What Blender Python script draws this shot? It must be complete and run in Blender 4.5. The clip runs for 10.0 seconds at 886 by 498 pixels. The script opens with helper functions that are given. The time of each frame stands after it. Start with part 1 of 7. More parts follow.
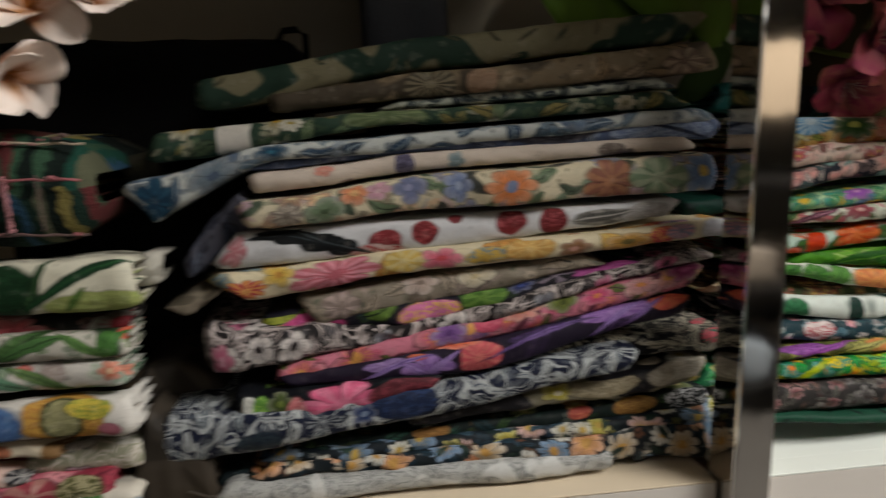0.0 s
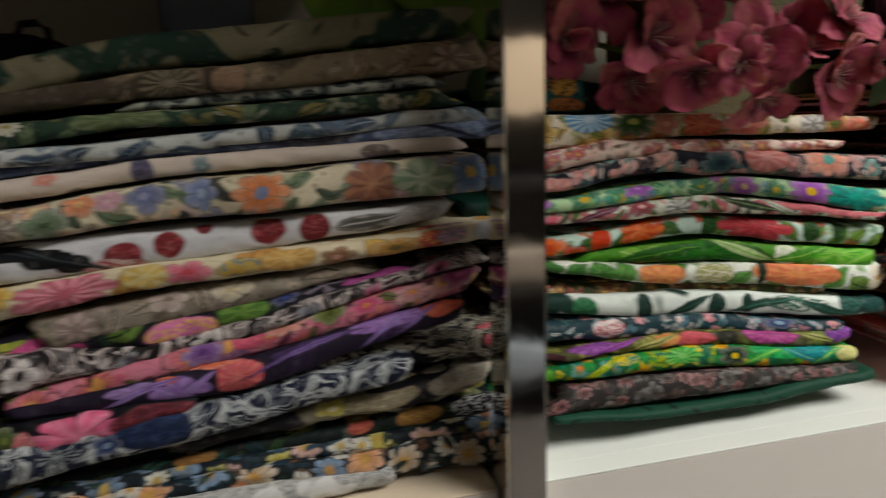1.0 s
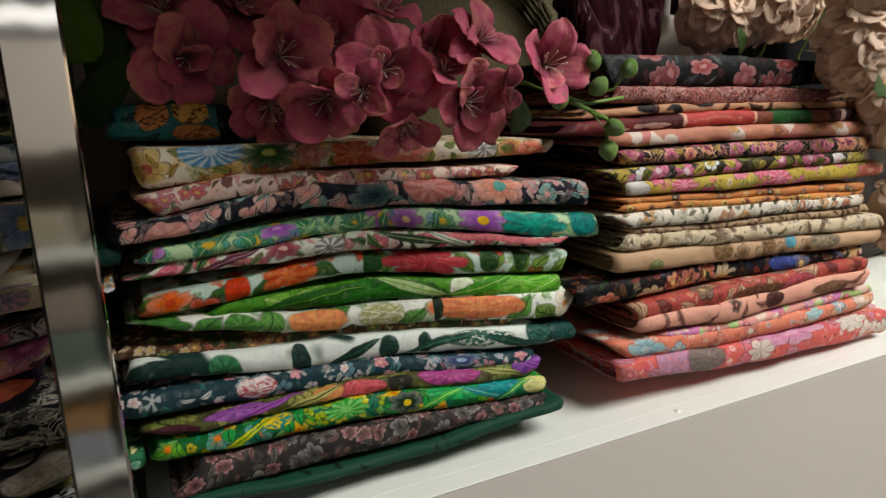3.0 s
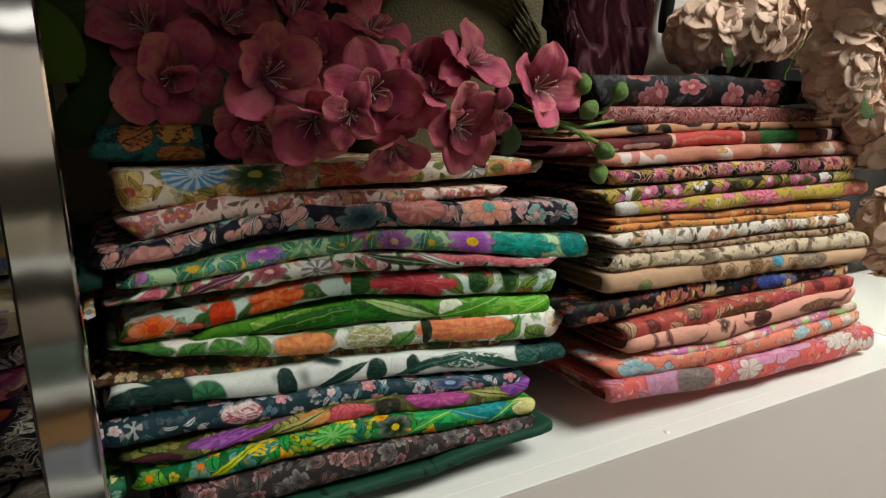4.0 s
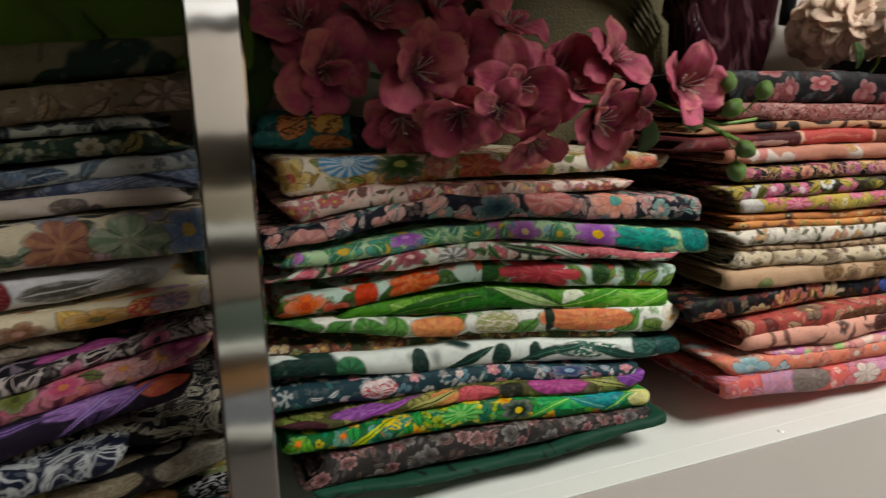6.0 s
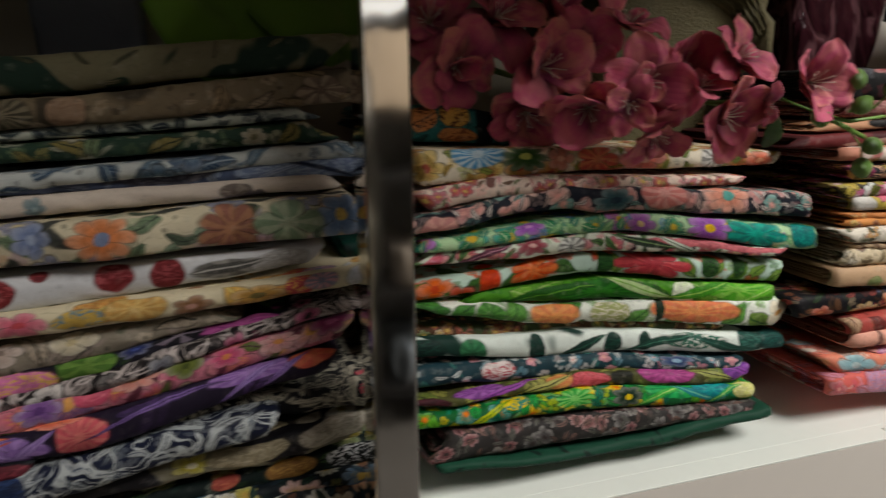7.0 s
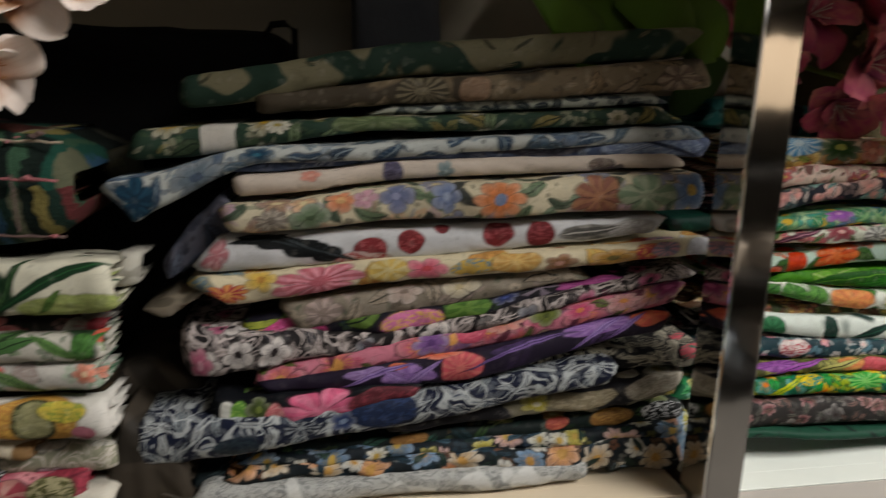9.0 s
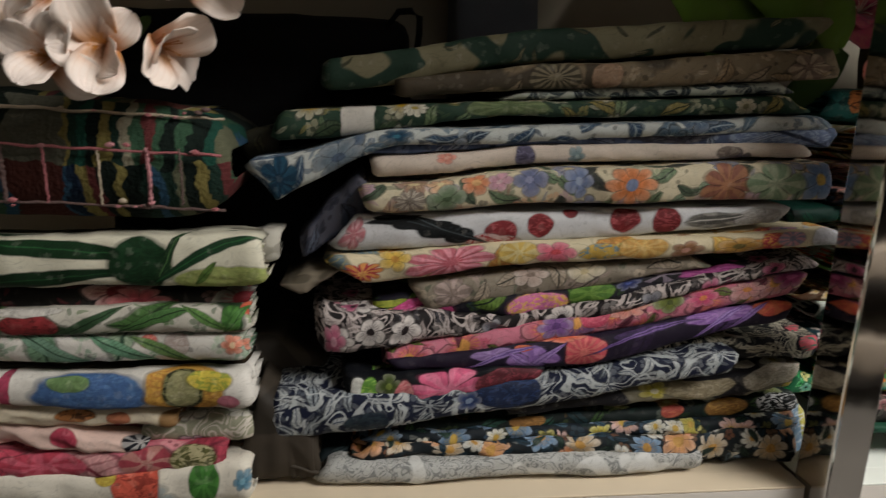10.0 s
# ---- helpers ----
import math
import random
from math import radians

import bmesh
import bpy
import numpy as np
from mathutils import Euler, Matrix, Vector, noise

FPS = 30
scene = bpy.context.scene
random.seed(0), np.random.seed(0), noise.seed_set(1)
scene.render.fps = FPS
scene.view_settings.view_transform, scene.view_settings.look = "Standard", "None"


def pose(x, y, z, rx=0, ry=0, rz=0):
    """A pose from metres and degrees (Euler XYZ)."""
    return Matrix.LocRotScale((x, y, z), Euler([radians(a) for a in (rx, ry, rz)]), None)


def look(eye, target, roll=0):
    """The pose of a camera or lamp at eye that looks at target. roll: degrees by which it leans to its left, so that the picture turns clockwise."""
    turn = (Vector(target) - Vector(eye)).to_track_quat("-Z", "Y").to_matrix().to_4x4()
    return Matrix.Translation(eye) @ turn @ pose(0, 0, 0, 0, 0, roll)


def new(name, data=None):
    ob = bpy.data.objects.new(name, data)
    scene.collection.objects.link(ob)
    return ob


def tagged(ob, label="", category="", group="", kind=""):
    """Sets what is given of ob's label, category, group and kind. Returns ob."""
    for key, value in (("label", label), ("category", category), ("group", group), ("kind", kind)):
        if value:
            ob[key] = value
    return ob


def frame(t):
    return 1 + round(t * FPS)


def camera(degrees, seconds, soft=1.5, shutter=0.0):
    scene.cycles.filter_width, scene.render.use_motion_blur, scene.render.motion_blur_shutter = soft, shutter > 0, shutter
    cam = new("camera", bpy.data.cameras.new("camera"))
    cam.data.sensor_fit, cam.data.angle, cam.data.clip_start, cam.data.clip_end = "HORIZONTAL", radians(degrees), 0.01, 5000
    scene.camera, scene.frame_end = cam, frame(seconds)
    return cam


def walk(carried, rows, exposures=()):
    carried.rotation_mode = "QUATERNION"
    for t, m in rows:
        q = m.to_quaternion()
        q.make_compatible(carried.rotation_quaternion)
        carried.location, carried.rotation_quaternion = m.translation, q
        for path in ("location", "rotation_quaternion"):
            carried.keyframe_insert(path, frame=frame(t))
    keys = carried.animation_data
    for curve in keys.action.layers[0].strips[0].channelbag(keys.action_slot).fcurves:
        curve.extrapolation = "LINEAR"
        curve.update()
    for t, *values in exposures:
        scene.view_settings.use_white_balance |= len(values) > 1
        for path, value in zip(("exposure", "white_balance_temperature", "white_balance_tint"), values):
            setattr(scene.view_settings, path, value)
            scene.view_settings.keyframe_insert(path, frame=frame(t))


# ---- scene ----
cam = camera(67.9, 10.0, soft=1.3, shutter=0.75)
PATH = [
    (0, (-0.25, -0.369, 0.236), (0.002, 1.577, -0.151), -1.5),
    (0.5, (-0.201, -0.366, 0.236), (0.171, 1.558, -0.163), -1.7),
    (1, (-0.146, -0.364, 0.236), (0.321, 1.538, -0.171), -2.0),
    (1.5, (-0.093, -0.363, 0.242), (0.477, 1.506, -0.186), -2.1),
    (2, (-0.048, -0.361, 0.249), (0.624, 1.471, -0.191), -2.2),
    (2.5, (-0.01, -0.36, 0.246), (0.758, 1.434, -0.191), -2.2),
    (3, (0.016, -0.357, 0.25), (0.856, 1.407, -0.18), -2.2),
    (4.5, (0.018, -0.348, 0.263), (0.899, 1.401, -0.145), -1.8),
    (5, (0.004, -0.347, 0.266), (0.839, 1.423, -0.149), -1.5),
    (6.5, (-0.053, -0.344, 0.266), (0.588, 1.493, -0.196), -0.8),
    (7, (-0.086, -0.347, 0.266), (0.49, 1.513, -0.193), -0.6),
    (7.5, (-0.126, -0.348, 0.27), (0.381, 1.532, -0.185), -0.2),
    (8, (-0.165, -0.355, 0.268), (0.271, 1.546, -0.176), 0.1),
    (8.5, (-0.212, -0.359, 0.268), (0.158, 1.551, -0.196), 0.7),
    (9, (-0.254, -0.36, 0.257), (0.064, 1.56, -0.207), 1.2),
    (9.5, (-0.296, -0.361, 0.251), (-0.018, 1.565, -0.212), 1.5),
    (10, (-0.318, -0.36, 0.245), (-0.078, 1.572, -0.214), 1.9),
]
walk(cam, [(t, look(eye, target, roll)) for t, eye, target, roll in PATH], [(0, 0.12), (1.2, -0.03), (2.0, -0.12), (7.0, -0.15), (8.2, 0.0), (9.0, 0.17), (10, 0.2)])
POLE_X, POLE_W, POLE_Y, POLE_D = 0.0, 0.0255, -0.02, 0.03
TOP_Y_LEFT, TOP_Y_RIGHT, TOP_Z, TOP_END = -0.10, -0.145, 0.45, 0.37
LAMP_X, LAMP_WATTS, AISLE_WATTS, FAR_WATTS = 1.45, 84.0, 14.0, 40.0
LAMP_COLOR = (1.0, 0.97, 0.93)

# ---- light ----
world = bpy.data.worlds.new("world")
scene.world = world
world.use_nodes = True
world.node_tree.nodes["Background"].inputs[0].default_value = (0.30, 0.26, 0.22, 1)
world.node_tree.nodes["Background"].inputs[1].default_value = 0.13


def area_lamp(name, eye, target, sx, sy, watts, color):
    data = bpy.data.lights.new(name, "AREA")
    data.shape, data.size, data.size_y, data.energy, data.color = "RECTANGLE", sx, sy, watts, color
    ob = new(name, data)
    ob.matrix_world = look(eye, target)
    return ob


for lamp_x, lamp_y, wide, deep, lamp_w in ((LAMP_X, -1.05, 1.5, 0.9, LAMP_WATTS), (0.35, -4.5, 1.8, 0.9, AISLE_WATTS), (0.2, -10.2, 4.8, 1.8, FAR_WATTS)):
    area_lamp("ceiling_panel_lamp", (lamp_x, lamp_y, 1.585), (lamp_x, lamp_y, 0), wide, deep, lamp_w, LAMP_COLOR)


# ---- materials ----
def rgb(text):
    """Linear colour from a six-digit hex text."""
    v = [int(text[i:i + 2], 16) / 255 for i in (0, 2, 4)]
    return tuple(a / 12.92 if a <= 0.04045 else ((a + 0.055) / 1.055) ** 2.4 for a in v) + (1.0,)


class Tree:
    """Short hand for node trees."""

    def __init__(self, tree):
        self.tree = tree

    def node(self, kind, operation="", use_clamp=False, data_type="", interpolation_type="", noise_dimensions="",
             voronoi_dimensions="", feature="", node_tree=None):
        n = self.tree.nodes.new(kind)
        if operation:
            n.operation = operation
        if use_clamp:
            n.use_clamp = True
        if data_type:
            n.data_type = data_type
        if interpolation_type:
            n.interpolation_type = interpolation_type
        if noise_dimensions:
            n.noise_dimensions = noise_dimensions
        if voronoi_dimensions:
            n.voronoi_dimensions = voronoi_dimensions
        if feature:
            n.feature = feature
        if node_tree:
            n.node_tree = node_tree
        return n

    def put(self, socket, value):
        if isinstance(value, bpy.types.NodeSocket):
            self.tree.links.new(value, socket)
        elif value is not None:
            socket.default_value = value

    def math(self, op, a, b=None, c=None, clamp=False):
        n = self.node("ShaderNodeMath", operation=op, use_clamp=clamp)
        for i, v in enumerate((a, b, c)):
            self.put(n.inputs[i], v)
        return n.outputs[0]

    def vec(self, op, a, b=None):
        n = self.node("ShaderNodeVectorMath", operation=op)
        self.put(n.inputs[0], a)
        if op == "SCALE":
            self.put(n.inputs["Scale"], b)
        else:
            self.put(n.inputs[1], b)
        return n.outputs["Value" if op in ("LENGTH", "DOT_PRODUCT") else "Vector"]

    def mix(self, fac, a, b):
        n = self.node("ShaderNodeMix", data_type="RGBA")
        self.put(n.inputs[0], fac)
        self.put(n.inputs[6], a)
        self.put(n.inputs[7], b)
        return n.outputs[2]

    def split(self, v):
        n = self.node("ShaderNodeSeparateXYZ")
        self.put(n.inputs[0], v)
        return n.outputs

    def join(self, x, y, z=0.0):
        n = self.node("ShaderNodeCombineXYZ")
        for i, v in enumerate((x, y, z)):
            self.put(n.inputs[i], v)
        return n.outputs[0]

    def noise(self, v, scale, detail=2.0, distort=0.0, rough=0.5):
        n = self.node("ShaderNodeTexNoise")
        self.put(n.inputs["Vector"], v)
        n.inputs["Scale"].default_value, n.inputs["Detail"].default_value = scale, detail
        n.inputs["Distortion"].default_value, n.inputs["Roughness"].default_value = distort, rough
        return n.outputs[0]

    def ramp(self, fac, colors, constant=True):
        n = self.node("ShaderNodeValToRGB")
        self.put(n.inputs[0], fac)
        n.color_ramp.interpolation = "CONSTANT" if constant else "LINEAR"
        el = n.color_ramp.elements
        while len(el) < len(colors):
            el.new(0.5)
        for i, col in enumerate(colors):
            el[i].position = i / len(colors) if constant else i / max(1, len(colors) - 1)
            el[i].color = col
        return n.outputs[0]

    def below(self, a, b, soft=0.04):
        """1 where a is less than b, with a soft edge."""
        n = self.node("ShaderNodeMapRange", interpolation_type="SMOOTHSTEP")
        self.put(n.inputs[0], self.math("SUBTRACT", b, a))
        n.inputs[1].default_value, n.inputs[2].default_value = -soft / 2, soft / 2
        return n.outputs[0]


def group_tree(name, ins, outs):
    tree = bpy.data.node_groups.new(name, "ShaderNodeTree")
    for n, kind in ins:
        tree.interface.new_socket(n, in_out="INPUT", socket_type=kind)
    for n in outs:
        tree.interface.new_socket(n, in_out="OUTPUT", socket_type="NodeSocketFloat")
    t = Tree(tree)
    return t, t.node("NodeGroupInput").outputs, t.node("NodeGroupOutput").inputs


FLOAT, VECTOR = "NodeSocketFloat", "NodeSocketVector"


def cell_parts(t, i):
    """A scatter of motifs: the local place in each motif's cell and its random numbers."""
    p = t.vec("ADD", t.vec("SCALE", i["UV"], i["Scale"]), t.join(i["Seed"], i["Seed"]))
    v = t.node("ShaderNodeTexVoronoi", voronoi_dimensions="2D", feature="F1")
    t.put(v.inputs["Vector"], p)
    v.inputs["Scale"].default_value, v.inputs["Randomness"].default_value = 1.0, 0.85
    local = t.split(t.vec("SUBTRACT", p, v.outputs["Position"]))
    rand = t.split(v.outputs["Color"])
    return local[0], local[1], rand


def flower_group():
    t, i, o = group_tree("print_flower", [("UV", VECTOR), ("Scale", FLOAT), ("Size", FLOAT), ("Petals", FLOAT), ("Density", FLOAT), ("Seed", FLOAT)],
                         ["Mask", "Centre", "Random", "Rim", "Ray", "Line", "Out"])
    x, y, rand = cell_parts(t, i)
    r = t.vec("LENGTH", t.join(x, y))
    th = t.math("ADD", t.math("ARCTAN2", y, x), t.math("MULTIPLY", rand[0], 6.28))
    lobe = t.math("ABSOLUTE", t.math("COSINE", t.math("MULTIPLY", th, t.math("MULTIPLY", i["Petals"], 0.5))))
    wave = t.math("POWER", lobe, 0.55)
    size = t.math("MULTIPLY", i["Size"], t.math("MULTIPLY_ADD", rand[2], 0.5, 0.72))
    big = t.math("MULTIPLY", size, t.math("MULTIPLY_ADD", wave, 0.46, 0.54))
    here = t.below(rand[1], i["Density"], 0.01)
    t.put(o["Mask"], t.math("MULTIPLY", t.below(r, big, 0.04), here))
    t.put(o["Centre"], t.math("MULTIPLY", t.below(r, t.math("MULTIPLY", size, 0.27), 0.03), here))
    t.put(o["Random"], rand[2])
    t.put(o["Rim"], t.math("MULTIPLY", t.below(r, t.math("ADD", big, 0.05), 0.04), here))
    ray = t.math("COSINE", t.math("MULTIPLY", th, t.math("MULTIPLY", i["Petals"], 4.0)))
    t.put(o["Line"], t.math("MULTIPLY", t.below(lobe, 0.16, 0.16), t.below(t.math("MULTIPLY", size, 0.25), r, 0.05)))
    t.put(o["Out"], t.math("DIVIDE", r, big, None, True))
    t.put(o["Ray"], t.math("MULTIPLY", t.below(t.math("MULTIPLY", r, 1.6), big, 0.2), t.math("MULTIPLY_ADD", ray, 0.5, 0.5)))
    return t.tree


def leaf_group():
    t, i, o = group_tree("print_leaf", [("UV", VECTOR), ("Scale", FLOAT), ("Length", FLOAT), ("Width", FLOAT), ("Density", FLOAT), ("Seed", FLOAT)],
                         ["Mask", "Vein", "Random", "Rim"])
    x, y, rand = cell_parts(t, i)
    a = t.math("MULTIPLY", rand[0], 6.28)
    ca, sa = t.math("COSINE", a), t.math("SINE", a)
    u = t.math("ADD", t.math("MULTIPLY", x, ca), t.math("MULTIPLY", y, sa))
    v = t.math("SUBTRACT", t.math("MULTIPLY", y, ca), t.math("MULTIPLY", x, sa))
    v = t.math("ADD", v, t.math("MULTIPLY", t.math("MULTIPLY", u, u), 0.5))
    along = t.math("DIVIDE", u, i["Length"])
    wide = t.math("MULTIPLY", i["Width"], t.math("SUBTRACT", 1.0, t.math("MULTIPLY", along, along)))
    v = t.math("ABSOLUTE", v)
    here = t.below(rand[1], i["Density"], 0.01)
    t.put(o["Mask"], t.math("MULTIPLY", t.below(v, wide, 0.03), here))
    ribs = t.below(t.math("ABSOLUTE", t.math("SINE", t.math("MULTIPLY", t.math("SUBTRACT", u, v), 22.0))), 0.35, 0.4)
    t.put(o["Vein"], t.math("MAXIMUM", t.below(v, 0.022, 0.03), t.math("MULTIPLY", ribs, 0.45)))
    t.put(o["Random"], rand[2])
    t.put(o["Rim"], t.math("MULTIPLY", t.below(v, t.math("ADD", wide, 0.04), 0.03), here))
    return t.tree


def scroll_group():
    t, i, o = group_tree("print_scroll", [("UV", VECTOR), ("Scale", FLOAT), ("Turns", FLOAT), ("Width", FLOAT), ("Seed", FLOAT)], ["Mask"])
    p = t.vec("ADD", i["UV"], t.join(i["Seed"], i["Seed"]))
    n = t.node("ShaderNodeTexNoise", noise_dimensions="2D")
    t.put(n.inputs["Vector"], p)
    t.put(n.inputs["Scale"], i["Scale"])
    n.inputs["Detail"].default_value, n.inputs["Distortion"].default_value = 0.6, 1.6
    f = t.math("FRACT", t.math("MULTIPLY", n.outputs[0], i["Turns"]))
    t.put(o["Mask"], t.below(t.math("ABSOLUTE", t.math("SUBTRACT", f, 0.5)), i["Width"], 0.08))
    return t.tree


def spot_group():
    t, i, o = group_tree("print_spot", [("UV", VECTOR), ("X", FLOAT), ("Y", FLOAT), ("RX", FLOAT), ("RY", FLOAT), ("Petals", FLOAT), ("Rays", FLOAT)],
                         ["Mask", "Centre", "Rim", "Ray", "Line", "Out"])
    uv = t.split(i["UV"])
    x = t.math("DIVIDE", t.math("SUBTRACT", uv[0], i["X"]), i["RX"])
    y = t.math("DIVIDE", t.math("SUBTRACT", uv[1], i["Y"]), i["RY"])
    wob = t.noise(i["UV"], 75.0, 1.0)
    r = t.math("ADD", t.vec("LENGTH", t.join(x, y)), t.math("MULTIPLY_ADD", wob, 0.26, -0.13))
    th = t.math("ARCTAN2", y, x)
    lobe = t.math("ABSOLUTE", t.math("COSINE", t.math("MULTIPLY", th, t.math("MULTIPLY", i["Petals"], 0.5))))
    big = t.math("MULTIPLY_ADD", t.math("POWER", lobe, 0.55), 0.42, 0.58)
    t.put(o["Line"], t.math("MULTIPLY", t.below(lobe, 0.13, 0.14), t.below(0.2, r, 0.1)))
    t.put(o["Out"], t.math("DIVIDE", r, big, None, True))
    t.put(o["Mask"], t.below(r, big, 0.08))
    t.put(o["Centre"], t.below(r, 0.26, 0.06))
    t.put(o["Rim"], t.below(r, t.math("ADD", big, 0.09), 0.08))
    ray = t.math("COSINE", t.math("MULTIPLY", th, i["Rays"]))
    t.put(o["Ray"], t.below(0.0, ray, 0.7))
    return t.tree


def stroke_group():
    t, i, o = group_tree("print_stroke", [("UV", VECTOR), ("X", FLOAT), ("Y", FLOAT), ("Half", FLOAT), ("Tilt", FLOAT), ("Curve", FLOAT), ("Width", FLOAT)],
                         ["Mask", "Rim", "Vein"])
    uv = t.split(i["UV"])
    x = t.math("SUBTRACT", uv[0], i["X"])
    line = t.math("ADD", i["Y"], t.math("MULTIPLY", x, t.math("ADD", i["Tilt"], t.math("MULTIPLY", x, i["Curve"]))))
    off = t.math("ABSOLUTE", t.math("SUBTRACT", uv[1], line))
    along = t.math("DIVIDE", x, i["Half"])
    wide = t.math("MULTIPLY", i["Width"], t.math("SUBTRACT", 1.0, t.math("MULTIPLY", along, along)))
    t.put(o["Mask"], t.below(off, wide, 0.0004))
    t.put(o["Rim"], t.below(off, t.math("ADD", wide, 0.0005), 0.0004))
    ribs = t.below(t.math("ABSOLUTE", t.math("SINE", t.math("MULTIPLY", t.math("SUBTRACT", x, off), 1500.0))), 0.3, 0.5)
    t.put(o["Vein"], t.math("MAXIMUM", t.below(off, 0.0004, 0.0004), t.math("MULTIPLY", ribs, 0.35)))
    return t.tree


GROUPS = {"flower": flower_group(), "leaf": leaf_group(), "scroll": scroll_group(), "spot": spot_group(), "stroke": stroke_group()}


def use_group(t, kind, uv, values):
    n = t.node("ShaderNodeGroup", node_tree=GROUPS[kind])
    t.put(n.inputs[0], uv)
    for i, v in enumerate(values):
        n.inputs[i + 1].default_value = v
    return n.outputs


def surface(name, roughness=0.6, metal=0.0, spec=0.5):
    mat = bpy.data.materials.new(name)
    mat.use_nodes = True
    t = Tree(mat.node_tree)
    bsdf = mat.node_tree.nodes["Principled BSDF"]
    bsdf.inputs["Roughness"].default_value = roughness
    bsdf.inputs["Metallic"].default_value = metal
    bsdf.inputs["Specular IOR Level"].default_value = spec
    return mat, t, bsdf


def bump(t, bsdf, height, distance, strength=1.0):
    n = t.node("ShaderNodeBump")
    n.inputs["Distance"].default_value, n.inputs["Strength"].default_value = distance, strength
    t.put(n.inputs["Height"], height)
    t.put(bsdf.inputs["Normal"], n.outputs[0])


def printed_cotton(name, base, *layers):
    """Cotton with a print of layers over a ground colour. Layers, in order:
    blot scale, threshold, colour | flower scale, size, petals, density, (colours), centre, rim |
    leaf scale, length, width, density, (colours), vein | scroll scale, turns, width, colour |
    spot x, y, rx, ry, petals, rays, colour, second colour |
    stroke x, y, half length, tilt, curve, half width, colour, vein | bands x0, x1, colour."""
    mat, t, bsdf = surface(name, 0.66, 0.0, 0.22)
    uv = t.node("ShaderNodeUVMap").outputs[0]
    wob = t.node("ShaderNodeTexNoise", noise_dimensions="2D")
    t.put(wob.inputs["Vector"], uv)
    wob.inputs["Scale"].default_value, wob.inputs["Detail"].default_value = 70.0, 1.5
    warp = t.vec("SCALE", t.vec("SUBTRACT", wob.outputs["Color"], (0.5, 0.5, 0.5)), 0.0055)
    warped = t.vec("ADD", uv, warp)
    loose = t.vec("ADD", uv, t.vec("SCALE", warp, 0.6))
    paint = t.math("MULTIPLY_ADD", t.noise(t.vec("MULTIPLY", warped, (1.0, 0.6, 1.0)), 190.0, 2.0, 1.6, 0.55), 3.0, -1.0, True)
    seed = sum(ord(ch) * (k + 3) for k, ch in enumerate(name)) % 97 + 0.37
    col = rgb(base)
    inks = [ink for layer in layers if layer[0] in ("flower", "leaf") for x in layer[5] for ink in (x, base)]
    busy = sum(layer[4] for layer in layers if layer[0] in ("flower", "leaf"))
    dark = max(rgb(base)[:3]) < 0.06
    fine = 0.25 if dark else 0.6
    if busy > 0.55:
        o = use_group(t, "flower", warped, (92.0, 0.46, 5.0, 0.8, seed + 31.0))
        c = t.ramp(o["Random"], [rgb(x) for x in inks])
        c = t.mix(o["Centre"], c, t.vec("SCALE", c, 0.3))
        col = t.mix(t.math("MULTIPLY", o["Mask"], fine), col, t.mix(o["Line"], c, col))
        o = use_group(t, "leaf", warped, (120.0, 0.5, 0.15, 0.7, seed + 47.0))
        c = t.ramp(o["Random"], [rgb(x) for x in inks[::-1]])
        col = t.mix(t.math("MULTIPLY", o["Mask"], fine * 0.9), col, t.mix(t.math("MULTIPLY", o["Vein"], 0.6), c, t.vec("SCALE", c, 0.35)))
    for k, layer in enumerate(layers):
        kind, *a = layer
        s = seed + 7.3 * k
        if kind == "blot":
            moved = t.vec("ADD", uv, (s, s * 0.7, 0.0))
            f = t.noise(moved, a[0], 1.2, 0.6)
            col = t.mix(t.below(a[1], f, 0.03), col, rgb(a[2]))
        elif kind == "flower":
            scale, size, petals, density, colors, centre, rim = a
            o = use_group(t, "flower", warped, (scale * 1.6, size * 1.08, petals, min(1.0, density * 1.15), s))
            c = t.ramp(o["Random"], [rgb(x) for x in colors])
            c = t.mix(t.math("MULTIPLY", o["Ray"], 0.55), c, rgb(centre))
            c = t.mix(t.math("MULTIPLY", t.below(0.75, o["Out"], 0.5), 0.35), c, t.mix(0.6, c, (0.86, 0.82, 0.76, 1.0)))
            c = t.mix(o["Centre"], c, rgb(centre))
            c = t.mix(t.math("MULTIPLY", o["Line"], 0.7), c, t.vec("SCALE", c, 0.3))
            c = t.mix(paint, t.vec("SCALE", c, 0.74), c)
            col = t.mix(t.math("MULTIPLY", o["Rim"], 0.75), col, rgb(rim) if rim else t.vec("SCALE", c, 0.25))
            col = t.mix(o["Mask"], col, c)
        elif kind == "leaf":
            scale, length, width, density, colors, vein = a
            o = use_group(t, "leaf", warped, (scale * 1.7, length * 1.05, width * 1.15, min(1.0, density * 1.3), s))
            c = t.mix(o["Vein"], t.ramp(o["Random"], [rgb(x) for x in colors]), rgb(vein))
            c = t.mix(paint, t.vec("SCALE", c, 0.66), c)
            col = t.mix(t.math("MULTIPLY", o["Rim"], 0.6), col, t.vec("SCALE", c, 0.3))
            col = t.mix(o["Mask"], col, c)
        elif kind == "scroll":
            scale, turns, width, color = a
            o = use_group(t, "scroll", warped, (scale * 2.1, turns * 0.55, width, s))
            col = t.mix(o["Mask"], col, rgb(color))
        elif kind == "spot":
            x, y, rx, ry, petals, rays, color, second = a
            o = use_group(t, "spot", loose, (x, y, rx, ry, petals, rays))
            c = rgb(color)
